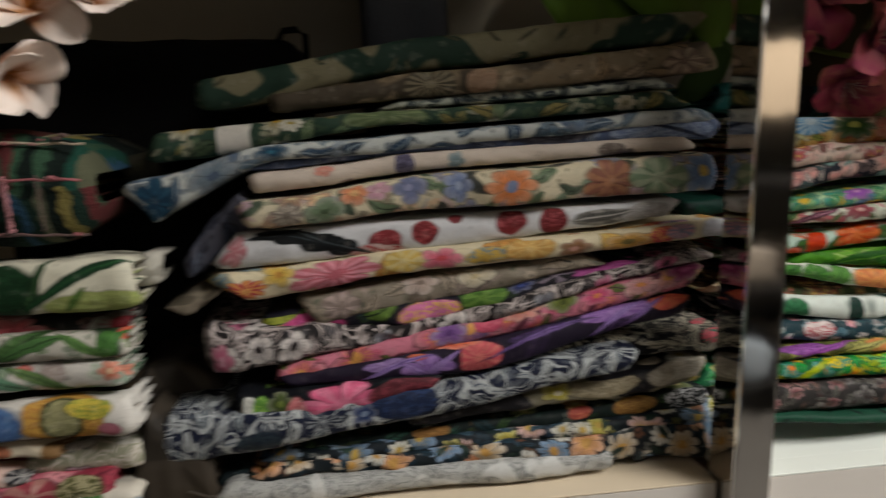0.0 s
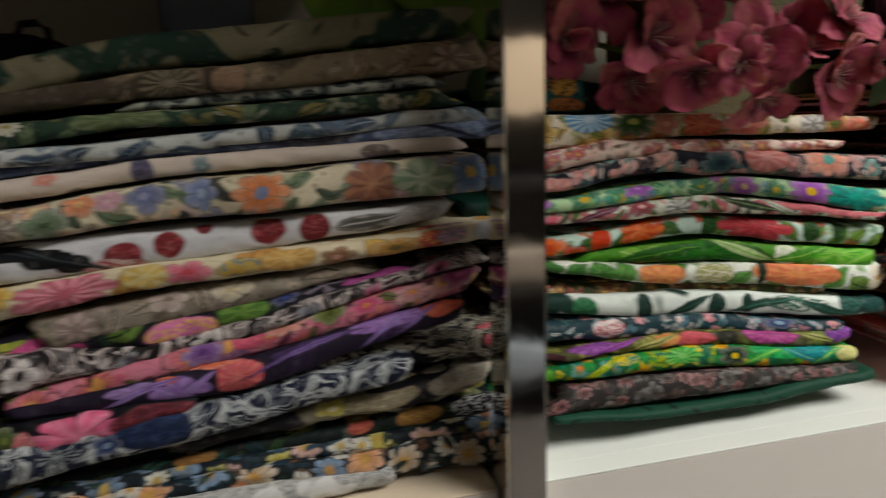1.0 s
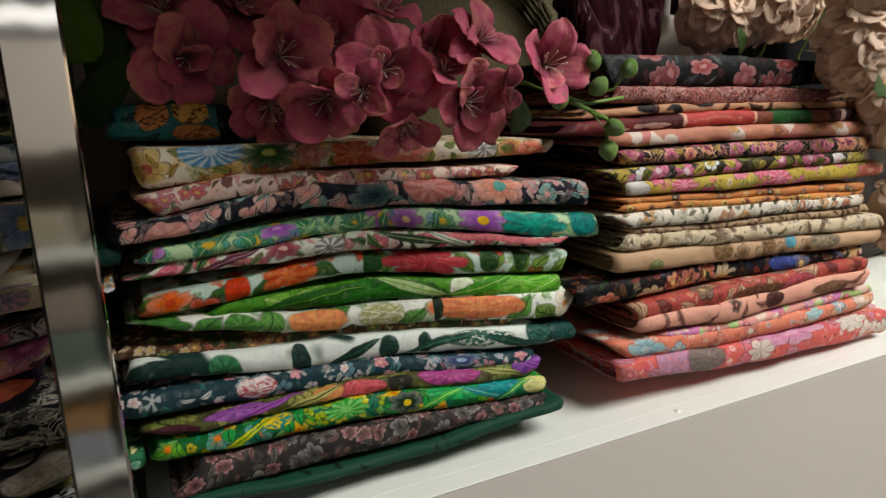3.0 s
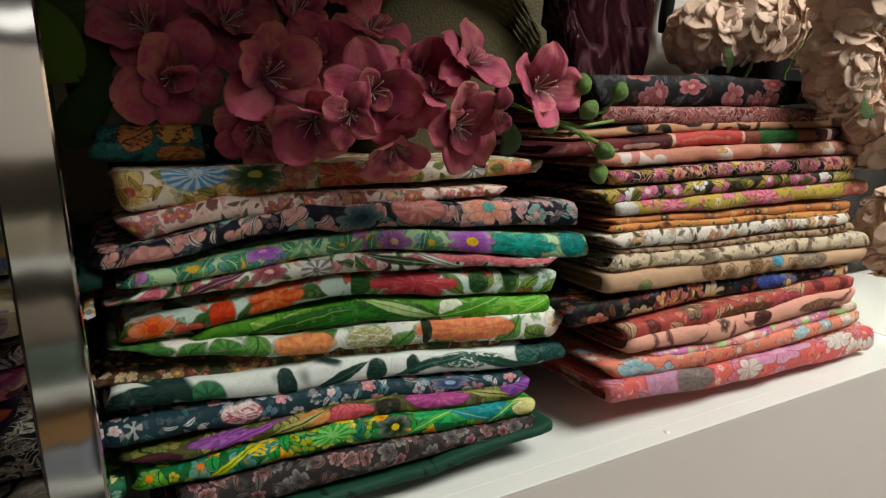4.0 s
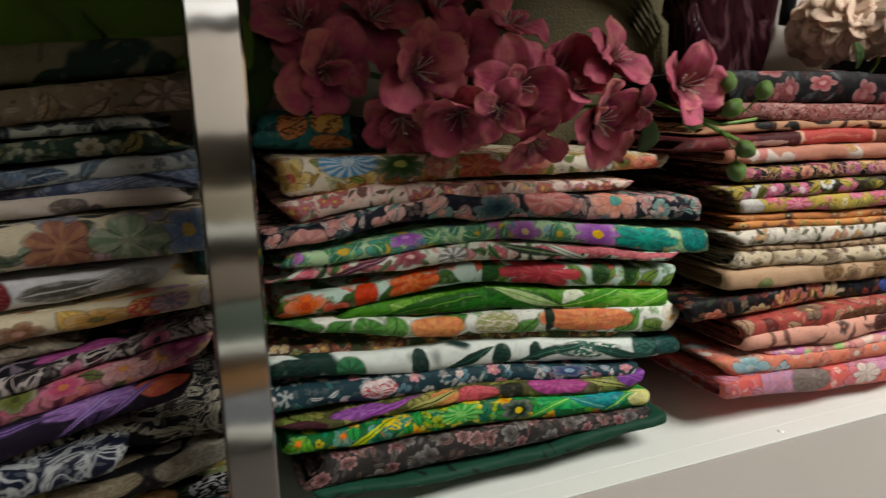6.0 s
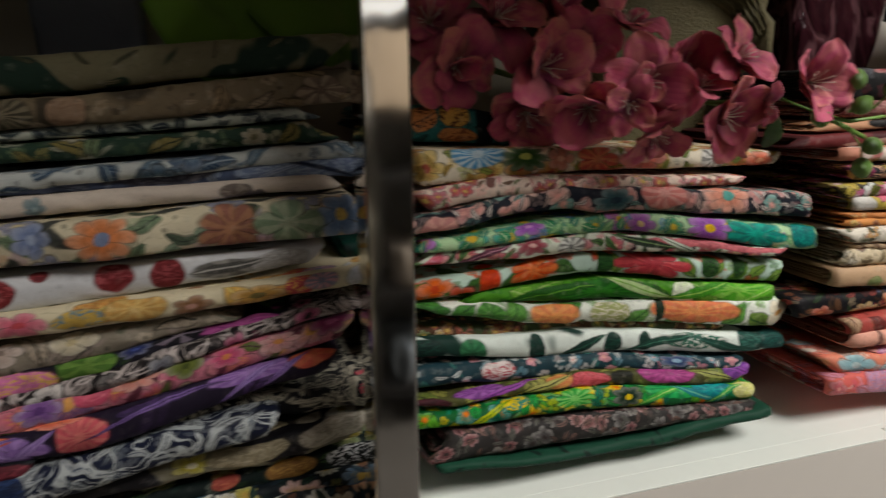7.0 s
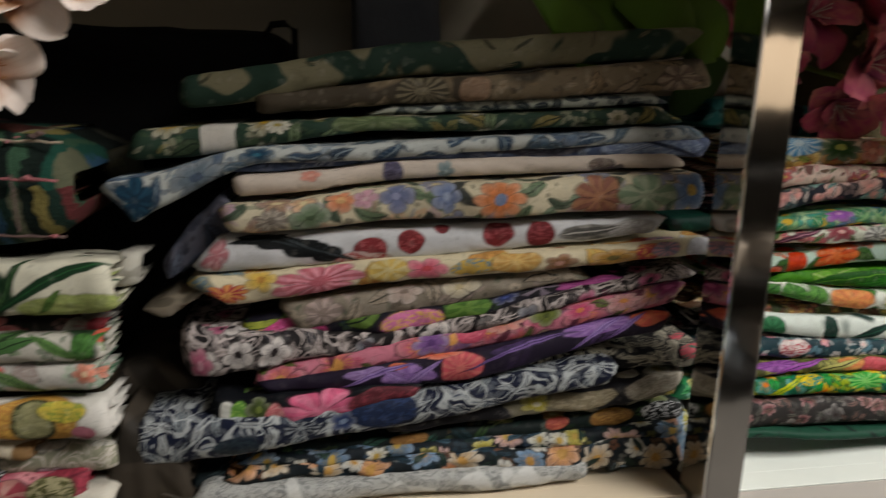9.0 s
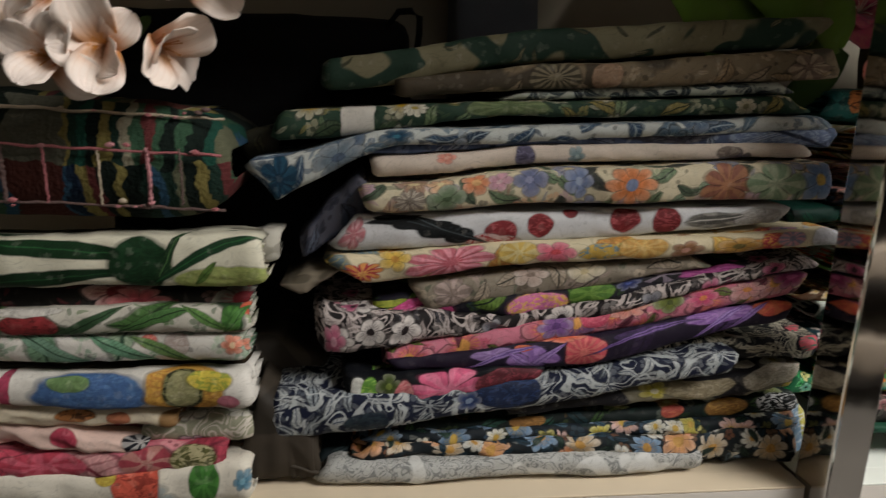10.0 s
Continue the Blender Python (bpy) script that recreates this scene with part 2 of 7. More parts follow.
            if rays:
                c = t.mix(t.math("MULTIPLY", o["Ray"], 0.6), c, rgb(second))
                c = t.mix(o["Centre"], c, t.mix(0.5, c, rgb(second)))
            elif petals:
                c = t.mix(t.math("MULTIPLY", t.below(0.7, o["Out"], 0.5), 0.4), c, t.mix(0.5, c, (0.86, 0.82, 0.76, 1.0)))
                c = t.mix(o["Centre"], c, rgb(second))
            else:
                brush = t.noise(t.vec("MULTIPLY", warped, (1.0, 2.2, 1.0)), 95.0, 2.0, 2.4)
                c = t.mix(t.below(0.54, brush, 0.1), c, rgb(second))
            c = t.mix(t.math("MULTIPLY", o["Line"], 0.7 if petals else 0.0), c, t.vec("SCALE", c, 0.3))
            c = t.mix(paint, t.vec("SCALE", c, 0.76), c)
            col = t.mix(t.math("MULTIPLY", o["Rim"], 0.4), col, t.vec("SCALE", c, 0.35))
            col = t.mix(o["Mask"], col, c)
        elif kind == "stroke":
            x, y, half, tilt, curve, width, color, second = a
            o = use_group(t, "stroke", t.vec("ADD", uv, t.vec("SCALE", warp, 0.3)), (x, y, half, tilt, curve, width))
            c = t.mix(o["Vein"], rgb(color), rgb(second))
            c = t.mix(paint, t.vec("SCALE", c, 0.76), c)
            col = t.mix(t.math("MULTIPLY", o["Rim"], 0.5), col, t.vec("SCALE", c, 0.35))
            col = t.mix(o["Mask"], col, c)
        elif kind == "bands":
            x0, x1, color = a
            u = t.split(warped)[0]
            col = t.mix(t.math("MULTIPLY", t.below(x0, u, 0.001), t.below(u, x1, 0.001)), col, rgb(color))
    if len(layers) > 1:
        lines = use_group(t, "scroll", warped, (70.0, 7.0, 0.06, seed))["Mask"]
        col = t.mix(t.math("MULTIPLY", lines, 0.22), col, t.vec("SCALE", col, 0.25))
        specks = use_group(t, "flower", warped, (150.0, 0.34, 5.0, 0.45, seed + 3.0))["Mask"]
        col = t.mix(t.math("MULTIPLY", specks, 0.04 if dark else 0.13), col, t.mix(paint, t.vec("SCALE", col, 0.3), (0.75, 0.70, 0.62, 1.0)))
    fade = t.noise(uv, 700.0, 2.0)
    col = t.mix(t.math("MULTIPLY", fade, 0.15), col, t.vec("SCALE", col, 0.55))
    deep = t.node("ShaderNodeGamma")
    t.put(deep.inputs[0], col)
    deep.inputs[1].default_value = 1.2
    dye = t.node("ShaderNodeHueSaturation")
    dye.inputs["Saturation"].default_value = 0.9 if rgb(base)[0] > 1.25 * rgb(base)[1] else 1.06 if rgb(base)[1] > 1.1 * max(rgb(base)[0], rgb(base)[2]) else 0.9
    t.put(dye.inputs["Color"], deep.outputs[0])
    t.put(bsdf.inputs["Base Color"], dye.outputs[0])
    weave = t.noise(uv, 2600.0, 1.0)
    crease = t.noise(t.vec("MULTIPLY", uv, (0.55, 1.0, 1.0)), 46.0, 1.5, 1.0)
    bump(t, bsdf, t.math("ADD", t.math("MULTIPLY", weave, 0.05), crease), 0.0016)
    return mat


def painted(name, color, rough=0.5, scale=30.0, spread=0.12, relief=0.0004, spec=0.5):
    mat, t, bsdf = surface(name, rough, 0.0, spec)
    p = t.node("ShaderNodeTexCoord").outputs["Object"]
    c = rgb(color)[:3]
    f = t.math("ADD", t.math("MULTIPLY", t.noise(p, scale, 4.0), 0.7), t.math("MULTIPLY", t.noise(p, scale * 9, 3.0), 0.3))
    t.put(bsdf.inputs["Base Color"], t.mix(f, t.vec("SCALE", c, 1 - spread), t.vec("SCALE", c, 1 + spread)))
    t.put(bsdf.inputs["Roughness"], t.math("MULTIPLY_ADD", f, 0.2, rough - 0.1))
    bump(t, bsdf, t.noise(p, scale * 6, 3.0), relief)
    return mat


def chrome_material():
    mat, t, bsdf = surface("polished_chrome", 0.1, 1.0)
    p = t.node("ShaderNodeTexCoord").outputs["Object"]
    f = t.noise(p, 60.0, 4.0)
    t.put(bsdf.inputs["Base Color"], t.mix(f, (0.80, 0.78, 0.74, 1), (0.88, 0.86, 0.82, 1)))
    t.put(bsdf.inputs["Roughness"], t.math("MULTIPLY_ADD", t.noise(p, 25.0, 5.0), 0.07, 0.03))
    bump(t, bsdf, t.noise(t.vec("MULTIPLY", p, (1.0, 1.0, 0.4)), 30.0, 2.0), 0.0003)
    return mat


def petal_material(name, inner, outer, tip, throat=0.35, thin=0.3):
    """Silk petals: u runs across, v from the throat to the tip."""
    mat, t, bsdf = surface(name, 0.6, 0.0, 0.3)
    uv = t.node("ShaderNodeUVMap").outputs[0]
    u, v = t.split(uv)[0], t.split(uv)[1]
    info = t.node("ShaderNodeObjectInfo").outputs["Random"]
    col = t.mix(t.below(v, throat, 0.4), rgb(outer), rgb(inner))
    edge = t.math("MULTIPLY", t.below(0.72, v, 0.4), t.below(0.55, info, 0.3))
    col = t.mix(t.math("MULTIPLY", edge, 0.7), col, rgb(tip))
    veins = t.math("ABSOLUTE", t.math("SINE", t.math("MULTIPLY", u, 26.0)))
    col = t.mix(t.math("MULTIPLY", t.below(veins, 0.3, 0.4), 0.10), col, rgb(inner))
    blush = t.noise(t.vec("ADD", uv, t.join(t.math("MULTIPLY", info, 9.0), info)), 3.2, 3.0, 0.8)
    col = t.mix(t.math("MULTIPLY", t.below(0.5, blush, 0.3), t.math("MULTIPLY_ADD", info, 0.5, 0.15)), col, rgb(tip))
    t.put(bsdf.inputs["Base Color"], col)
    bsdf.inputs["Sheen Weight"].default_value = 0.15
    bsdf.inputs["Subsurface Weight"].default_value = 0.0
    trans = t.node("ShaderNodeBsdfTranslucent")
    t.put(trans.inputs[0], col)
    mixer = t.node("ShaderNodeMixShader")
    mixer.inputs[0].default_value = thin
    t.tree.links.new(bsdf.outputs[0], mixer.inputs[1])
    t.tree.links.new(trans.outputs[0], mixer.inputs[2])
    t.tree.links.new(mixer.outputs[0], t.tree.nodes["Material Output"].inputs[0])
    bump(t, bsdf, t.math("ADD", t.math("MULTIPLY", veins, 0.25), t.noise(uv, 6.0, 2.0)), 0.0004)
    return mat


WHITE_BOARD = painted("white_laminate", "e6eae2", 0.35, 14.0, 0.05, 0.0001)
# left bay's board: the warmer light there is put into a cream colour
WARM_LIT_BOARD = painted("warm_lit_laminate", "d8c8ae", 0.4, 14.0, 0.06, 0.0001)
FASCIA = painted("beige_grey_laminate", "d9d2c9", 0.42, 10.0, 0.05, 0.0001)
BACK_PANEL = painted("dull_grey_green_back_panel", "948c7a", 0.6, 8.0, 0.12)
WALL_PAINT = painted("warm_white_wall_paint", "b5aa9a", 0.8, 5.0, 0.06)
DARK_PAINT = painted("dark_taupe_wall_paint", "4a443e", 0.8, 5.0, 0.1)
FLOOR_VINYL = painted("grey_vinyl_floor", "57534f", 0.5, 6.0, 0.2)
CEILING_PAINT = painted("white_ceiling_paint", "cfc8bc", 0.9, 5.0, 0.04)
CHROME = chrome_material()
BLACK_CLOTH = painted("black_cloth", "0b0b0c", 0.9, 60.0, 0.4, 0.001, 0.2)
STEM_GREEN = painted("green_plastic_stem", "6f9440", 0.45, 200.0, 0.25, 0.0003)
BUD_GREEN = painted("glossy_green_bud", "6c9440", 0.35, 120.0, 0.3, 0.0004)
LEAF_GREEN = painted("green_fabric_leaf", "3c5a1e", 0.6, 90.0, 0.35, 0.0006)
STAMEN_WHITE = painted("pale_stamen", "d8c9b8", 0.5, 200.0, 0.1, 0.0001)
PINK_PETAL = petal_material("pink_silk_petal", "801e50", "dc6488", "f0a690", 0.30)
CREAM_PETAL = petal_material("cream_silk_petal", "f8e4cc", "fbe4cc", "fbdec4", 0.06, 0.3)
WHITE_PETAL = petal_material("white_silk_petal", "c07a24", "fdeee2", "fef0e8", 0.24, 0.12)


# ---- building helpers ----
def mesh_object(name, bm, material, parent=None, smooth=True):
    data = bpy.data.meshes.new(name)
    bm.normal_update()
    bm.to_mesh(data)
    bm.free()
    data.materials.append(material)
    if smooth:
        data.polygons.foreach_set("use_smooth", [True] * len(data.polygons))
    ob = new(name, data)
    ob.parent = parent
    return ob


def part(name, bm, material, parent, label="", smooth=True):
    return tagged(mesh_object(name, bm, material, parent, smooth), label)


def shared_part(name, data, parent, m, label=""):
    ob = new(name, data)
    ob.parent = parent
    ob.matrix_basis = m
    return tagged(ob, label)


def box(bm, x0, y0, z0, x1, y1, z1, bevel=0.0):
    got = bmesh.ops.create_cube(bm, size=1.0)
    m = Matrix.Translation(((x0 + x1) / 2, (y0 + y1) / 2, (z0 + z1) / 2)) @ Matrix.Diagonal((x1 - x0, y1 - y0, z1 - z0, 1))
    bmesh.ops.transform(bm, matrix=m, verts=got["verts"])
    if bevel:
        edges = {e for v in got["verts"] for e in v.link_edges}
        bmesh.ops.bevel(bm, geom=list(edges), offset=bevel, segments=2, profile=0.5, affect="EDGES")


def box_object(name, material, dims, bevel=0.0, parent=None):
    bm = bmesh.new()
    box(bm, *dims, bevel)
    return mesh_object(name, bm, material, parent, False)


def tube(bm, points, radii, sides=8):
    """A tapered tube along points."""
    rings, pts = [], [Vector(p) for p in points]
    for k, p in enumerate(pts):
        d = (pts[min(k + 1, len(pts) - 1)] - pts[max(k - 1, 0)]).normalized()
        a = d.orthogonal().normalized()
        b = d.cross(a)
        r = radii[k] if isinstance(radii, (list, tuple)) else radii
        rings.append([bm.verts.new(p + r * (math.cos(q) * a + math.sin(q) * b)) for q in (2 * math.pi * j / sides for j in range(sides))])
    for r0, r1 in zip(rings, rings[1:]):
        for j in range(sides):
            bm.faces.new((r0[j], r0[(j + 1) % sides], r1[(j + 1) % sides], r1[j]))
    bm.faces.new(rings[0][::-1])
    bm.faces.new(rings[-1])


# ---- the shelf and the room round it ----
def structure(name, ob, label):
    return tagged(ob, label, kind="structure")


FLOOR_Z, CEILING_Z = -0.95, 1.62
structure("floor", box_object("floor", FLOOR_VINYL, (-6.5, -14.0, FLOOR_Z - 0.1, 6.5, 0.7, FLOOR_Z)), "grey vinyl shop floor")
structure("ceiling", box_object("ceiling", CEILING_PAINT, (-6.5, -14.0, CEILING_Z, 6.5, 0.7, CEILING_Z + 0.1)), "white painted ceiling")
structure("wall_north", box_object("wall_north", WALL_PAINT, (-6.5, 0.6, FLOOR_Z, 6.5, 0.7, CEILING_Z)), "warm white wall behind the shelves")
structure("wall_south", box_object("wall_south", DARK_PAINT, (-6.5, -14.1, FLOOR_Z, 6.5, -14.0, CEILING_Z)), "dark taupe wall across the room")
structure("wall_west", box_object("wall_west", DARK_PAINT, (-6.6, -14.0, FLOOR_Z, -6.5, 0.6, CEILING_Z)), "dark taupe side wall")
structure("wall_east", box_object("wall_east", DARK_PAINT, (6.5, -14.0, FLOOR_Z, 6.6, 0.6, CEILING_Z)), "dark taupe side wall")
structure("backdrop", box_object("back_panel", BACK_PANEL, (-1.4, 0.42, -0.08, 1.6, 0.44, 0.9)), "dull dark back panel of the shelves")


def shelf_bay(x0, x1, board, label):
    """A white shelf board with a thin front lip and a deep fascia under it."""
    shelf = new("shelf")
    tagged(shelf, label, "shelf", kind="structure")
    part("board", box_mesh((x0, 0.0148, -0.022, x1, 0.42, 0.0), 0.0006), board, shelf, "", False)
    part("front_lip", box_mesh((x0, -0.0046, -0.0008, x1, 0.0140, 0.0008), 0.0005), board, shelf, "thin white edge strip", False)
    part("fascia", box_mesh((x0, -0.0044, FLOOR_Z, x1, 0.0135, -0.0011), 0.0003), FASCIA, shelf, "beige grey front panel", False)
    return shelf


def box_mesh(dims, bevel=0.0):
    bm = bmesh.new()
    box(bm, *dims, bevel)
    return bm


# closed cabinet sides under the boards
for side_x in (-1.3, 1.482):
    structure("cabinet_side", box_object("cabinet_side", FASCIA, (side_x, 0.0145, FLOOR_Z, side_x + 0.018, 0.42, -0.0225)), "beige grey cabinet side")
shelf_b = shelf_bay(POLE_X + 0.002, 1.5, WHITE_BOARD, "white laminate shelf with a beige grey fascia")
bm = bmesh.new()
bmesh.ops.create_uvsphere(bm, u_segments=12, v_segments=6, radius=0.0028, matrix=Matrix.Translation((0.393, 0.006, 0.0006)) @ Matrix.Diagonal((1, 1, 0.45, 1)))
part("shelf_pin", bm, WHITE_BOARD, shelf_b, "small pale shelf pin")
shelf_bay(-1.3, POLE_X - POLE_W - 0.002, WARM_LIT_BOARD, "laminate shelf tinted cream for the warmer light, with a pale front edge")
# unseen boards added overhead; their edges are set by the shade they cast
for x0, x1, front in ((-1.3, POLE_X - POLE_W - 0.002, TOP_Y_LEFT), (POLE_X + 0.002, TOP_END, TOP_Y_RIGHT)):
    structure("shade_board_above", box_object("shade_board_above", FASCIA, (x0, front, TOP_Z, x1, 0.42, TOP_Z + 0.03), 0.001), "unseen board added to shade the upper stacks")

# the display units across the aisle, seen in the chrome
BOLT_DARK = painted("taupe_bolt_cloth", "857a6e", 0.8, 40.0, 0.3, 0.001)
BOLT_GREEN = painted("dark_green_bolt_cloth", "56655a", 0.8, 40.0, 0.3, 0.001)
BOLT_ORANGE = painted("orange_bolt_cloth", "b08858", 0.8, 40.0, 0.3, 0.001)
BOLT_BLUE = painted("grey_blue_bolt_cloth", "8c949c", 0.8, 40.0, 0.3, 0.001)
BLACK_BOARD = painted("black_laminate", "12100f", 0.5, 14.0, 0.15, 0.0001)
BEIGE_BOARD = painted("beige_laminate", "b8a48c", 0.5, 14.0, 0.08, 0.0001)


def display_unit(x0, x1, board, back, header, low, top, heights, label):
    """An open shelf unit facing the stacks: back, sides, boards and a header."""
    unit = new("display_unit")
    tagged(unit, label, "shelf unit")
    part("back", box_mesh((x0, -2.32, FLOOR_Z, x1, -2.30, low), 0.001), back, unit, "", False)
    for sx in (x0, x1 - 0.02):
        part("side", box_mesh((sx, -2.2995, FLOOR_Z, sx + 0.02, -1.9005, low), 0.001), back, unit, "", False)
    for z in heights:
        part("board", box_mesh((x0 + 0.0205, -2.2995, z - 0.03, x1 - 0.0205, -1.895, z), 0.001), board, unit, "", False)
    part("header", box_mesh((x0, -2.30, low + 0.0005, x1, -1.89, top), 0.001), header, unit, "", False)
    return unit


display_unit(-0.95, 0.34, WHITE_BOARD, BACK_PANEL, FASCIA, 0.16, 0.47, (-0.13, -0.55, -0.86), "open shelf unit with white boards across the aisle")
display_unit(0.36, 2.30, BLACK_BOARD, BLACK_BOARD, BEIGE_BOARD, 0.22, 0.47, (0.0, -0.42, -0.80), "black shelf unit with a beige header across the aisle")


def cloth_bolt(x0, x1, z0, z1, material, label):
    """A flat bolt of cloth with rounded edges, lying on a board."""
    bm = box_mesh((x0, -2.24, z0 + 0.0005, x1, -1.93, z1))
    bmesh.ops.bevel(bm, geom=list(bm.edges), offset=0.02, segments=3, profile=0.5, affect="EDGES")
    tagged(mesh_object("fabric_bolt", bm, material), label, "fabric", "fabric bolts")


for bx in (-0.90, -0.50, -0.10):
    cloth_bolt(bx, bx + 0.37, -0.13, -0.02, BACK_PANEL, "dull grey bolt of cloth on a white board")
    cloth_bolt(bx, bx + 0.37, -0.55, -0.40, BOLT_GREEN, "dark green bolt of cloth on a white board")
    cloth_bolt(bx, bx + 0.37, -0.40, -0.26, BOLT_DARK, "taupe bolt of cloth on a green bolt")
    cloth_bolt(bx, bx + 0.37, -0.86, -0.74, BOLT_BLUE, "grey blue bolt of cloth on the lowest board")
    cloth_bolt(bx, bx + 0.37, -0.74, -0.64, BOLT_ORANGE, "orange bolt of cloth on a blue bolt")
for bx in (0.45, 0.95, 1.45, 1.88):
    cloth_bolt(bx, bx + 0.38, -0.80, -0.66, BOLT_BLUE if bx < 1.4 else BOLT_DARK, "folded bolt of cloth in the black unit")
    cloth_bolt(bx, bx + 0.38, -0.42, -0.28, BOLT_DARK, "taupe bolt of cloth in the black unit")

# the chrome upright between the bays
upright = new("shelf_upright")
tagged(upright, "polished chrome upright between the shelf bays", "shelf post")
part("post", box_mesh((POLE_X - POLE_W, POLE_Y, FLOOR_Z + 0.02, POLE_X, POLE_Y + POLE_D, 0.72), 0.0016), CHROME, upright, "", False)
upright_foot = box_mesh((POLE_X - POLE_W - 0.004, POLE_Y - 0.003, FLOOR_Z, POLE_X + 0.004, POLE_Y + POLE_D + 0.003, FLOOR_Z + 0.0195), 0.001)
part("foot", upright_foot, CHROME, upright, "", False)


# ---- folded fabrics ----
def blend3(a, b, c, xm, s):
    """A smooth line through three heights, at 0, xm and 1."""
    k = s / xm if s < xm else (s - xm) / (1 - xm)
    k = k * k * (3 - 2 * k) * 0.5 + k * 0.5
    return a + (b - a) * k if s < xm else b + (c - b) * k


def fold_sheet(x0, x1, xm, zb, hh, yf, depth, seed, lo=0.0, hi=1.0, sheet=0.0009, skew=0.0, nx=84, rag=0.0025, puff=0.0, wave=1.0, close=(0.30, 0.008), lean_seed=None):
    """A sheet folded round a front edge: top, rounded front and underside, with its own thickness.
    lo and hi give the share of the pile's height that it takes up."""
    bm = bmesh.new()
    uv = bm.loops.layers.uv.new("UVMap")
    rows = []
    arc = [math.pi * (0.5 - k / 8) for k in range(9)]
    lean_seed = seed if lean_seed is None else lean_seed
    lean = (noise.noise((lean_seed * 2.3, 0.5, 1.0)), noise.noise((lean_seed * 3.7, 8.5, 2.0)))
    for i in range(nx + 1):
        s = i / nx
        x = x0 + (x1 - x0) * s
        z0, h = blend3(*zb, xm, s), blend3(*hh, xm, s)
        end = min(s, 1 - s) * (x1 - x0)
        pinch = 1 - close[0] * (1 - math.sqrt(1 - (1 - min(1.0, end / close[1])) ** 2))
        n1 = noise.noise((x * 16, seed * 3.1, lo))
        n2 = noise.noise((x * 55, seed * 1.7, 4.0 + lo))
        zc = z0 + h * (lo + hi) / 2 + 0.0011 * n1 * wave + 0.0018 * (wave - 1) * n2
        r = max(0.0012, h * (hi - lo) / 2 * pinch * (0.97 + 0.07 * n2))
        front = yf + skew * (x - (x0 + x1) / 2) + 0.0035 * n1 * wave + 0.0012 * n2 + 0.014 * (1 - pinch) + 0.006 * (lo > 0.0 or hi < 1.0)
        squash = puff or min(1.0, 0.0048 / r) * 0.85 + 0.06
        near = min(0.03, depth * 0.5)
        prof = [(depth, r * 0.86), (depth * 0.55, r * 0.93), (near, r * 0.99), (r * squash + 0.004, r)]
        prof += [(r * squash * (1 - math.cos(q)), r * math.sin(q)) for q in arc[1:-1]]
        prof += [(r * squash + 0.004, -r), (near, -r * 0.99), (depth * 0.55, -r * 0.93), (depth, -r * 0.86)]
        inner = [(a + (sheet if k in range(3, len(prof) - 3) else 0), b - math.copysign(min(sheet, abs(b) * 0.6), b)) for k, (a, b) in enumerate(prof)]
        xr = x + rag * noise.noise((seed, zc * 90, 3.0)) * (1 if end < 0.004 else 0)
        skewed = lean[0 if s < 0.5 else 1] * (0.016 if depth > 0.03 else 0.004) * max(0.0, 1 - end / 0.03) ** 2
        out = []
        for ring in (prof, inner):
            line = []
            for k, (a, b) in enumerate(ring):
                dent = 0.0010 * wave * noise.noise((x * 95 + b * 330, b * 210, seed + 20)) * min(1.0, r / 0.006)
                w = 0.0009 * noise.noise((x * 38, a * 30, b * 160 + seed)) + 0.0006 * noise.noise((x * 130 + b * 260, a * 60, seed))
                line.append(bm.verts.new((xr + skewed * (lo + hi - 1 + b / r * (hi - lo)) + 0.0015 * noise.noise((seed + 9, a * 30, b * 60)) * (end < 0.004), front + a + dent * (abs(b) < r * 0.97), zc + b + w)))
            out.append(line)
        rows.append((x, prof, out))
    length = []
    for x, prof, _ in rows:
        total, acc = 0.0, [0.0]
        for p, q in zip(prof, prof[1:]):
            total += math.hypot(q[0] - p[0], q[1] - p[1])
            acc.append(total)
        mid = acc[len(prof) // 2]
        length.append([mid - a for a in acc])

    def face(verts, coords):
        f = bm.faces.new(verts)
        for loop, c in zip(f.loops, coords):
            loop[uv].uv = c

    n = len(rows[0][1])
    for i in range(nx):
        (xa, _, (oa, ia)), (xb, _, (ob_, ib)) = rows[i], rows[i + 1]
        la, lb = length[i], length[i + 1]
        for k in range(n - 1):
            face((oa[k], oa[k + 1], ob_[k + 1], ob_[k]), ((xa, la[k]), (xa, la[k + 1]), (xb, lb[k + 1]), (xb, lb[k])))
            face((ia[k], ib[k], ib[k + 1], ia[k + 1]), ((xa, la[k]), (xb, lb[k]), (xb, lb[k + 1]), (xa, la[k + 1])))
        for k in (0, n - 1):
            q = (oa[k], ob_[k], ib[k], ia[k]) if k == 0 else (oa[k], ia[k], ib[k], ob_[k])
            face(q, ((xa, la[k]), (xb, lb[k]), (xb, lb[k]), (xa, la[k])))
    for i in (0, nx):
        x, _, (o, inn) = rows[i]
        la = length[i]
        for k in range(n - 1):
            q = (o[k], inn[k], inn[k + 1], o[k + 1])
            face(q if i == 0 else q[::-1], ((x, la[k]), (x, la[k]), (x, la[k + 1]), (x, la[k + 1])))
    return bm


FOLDS = [0]


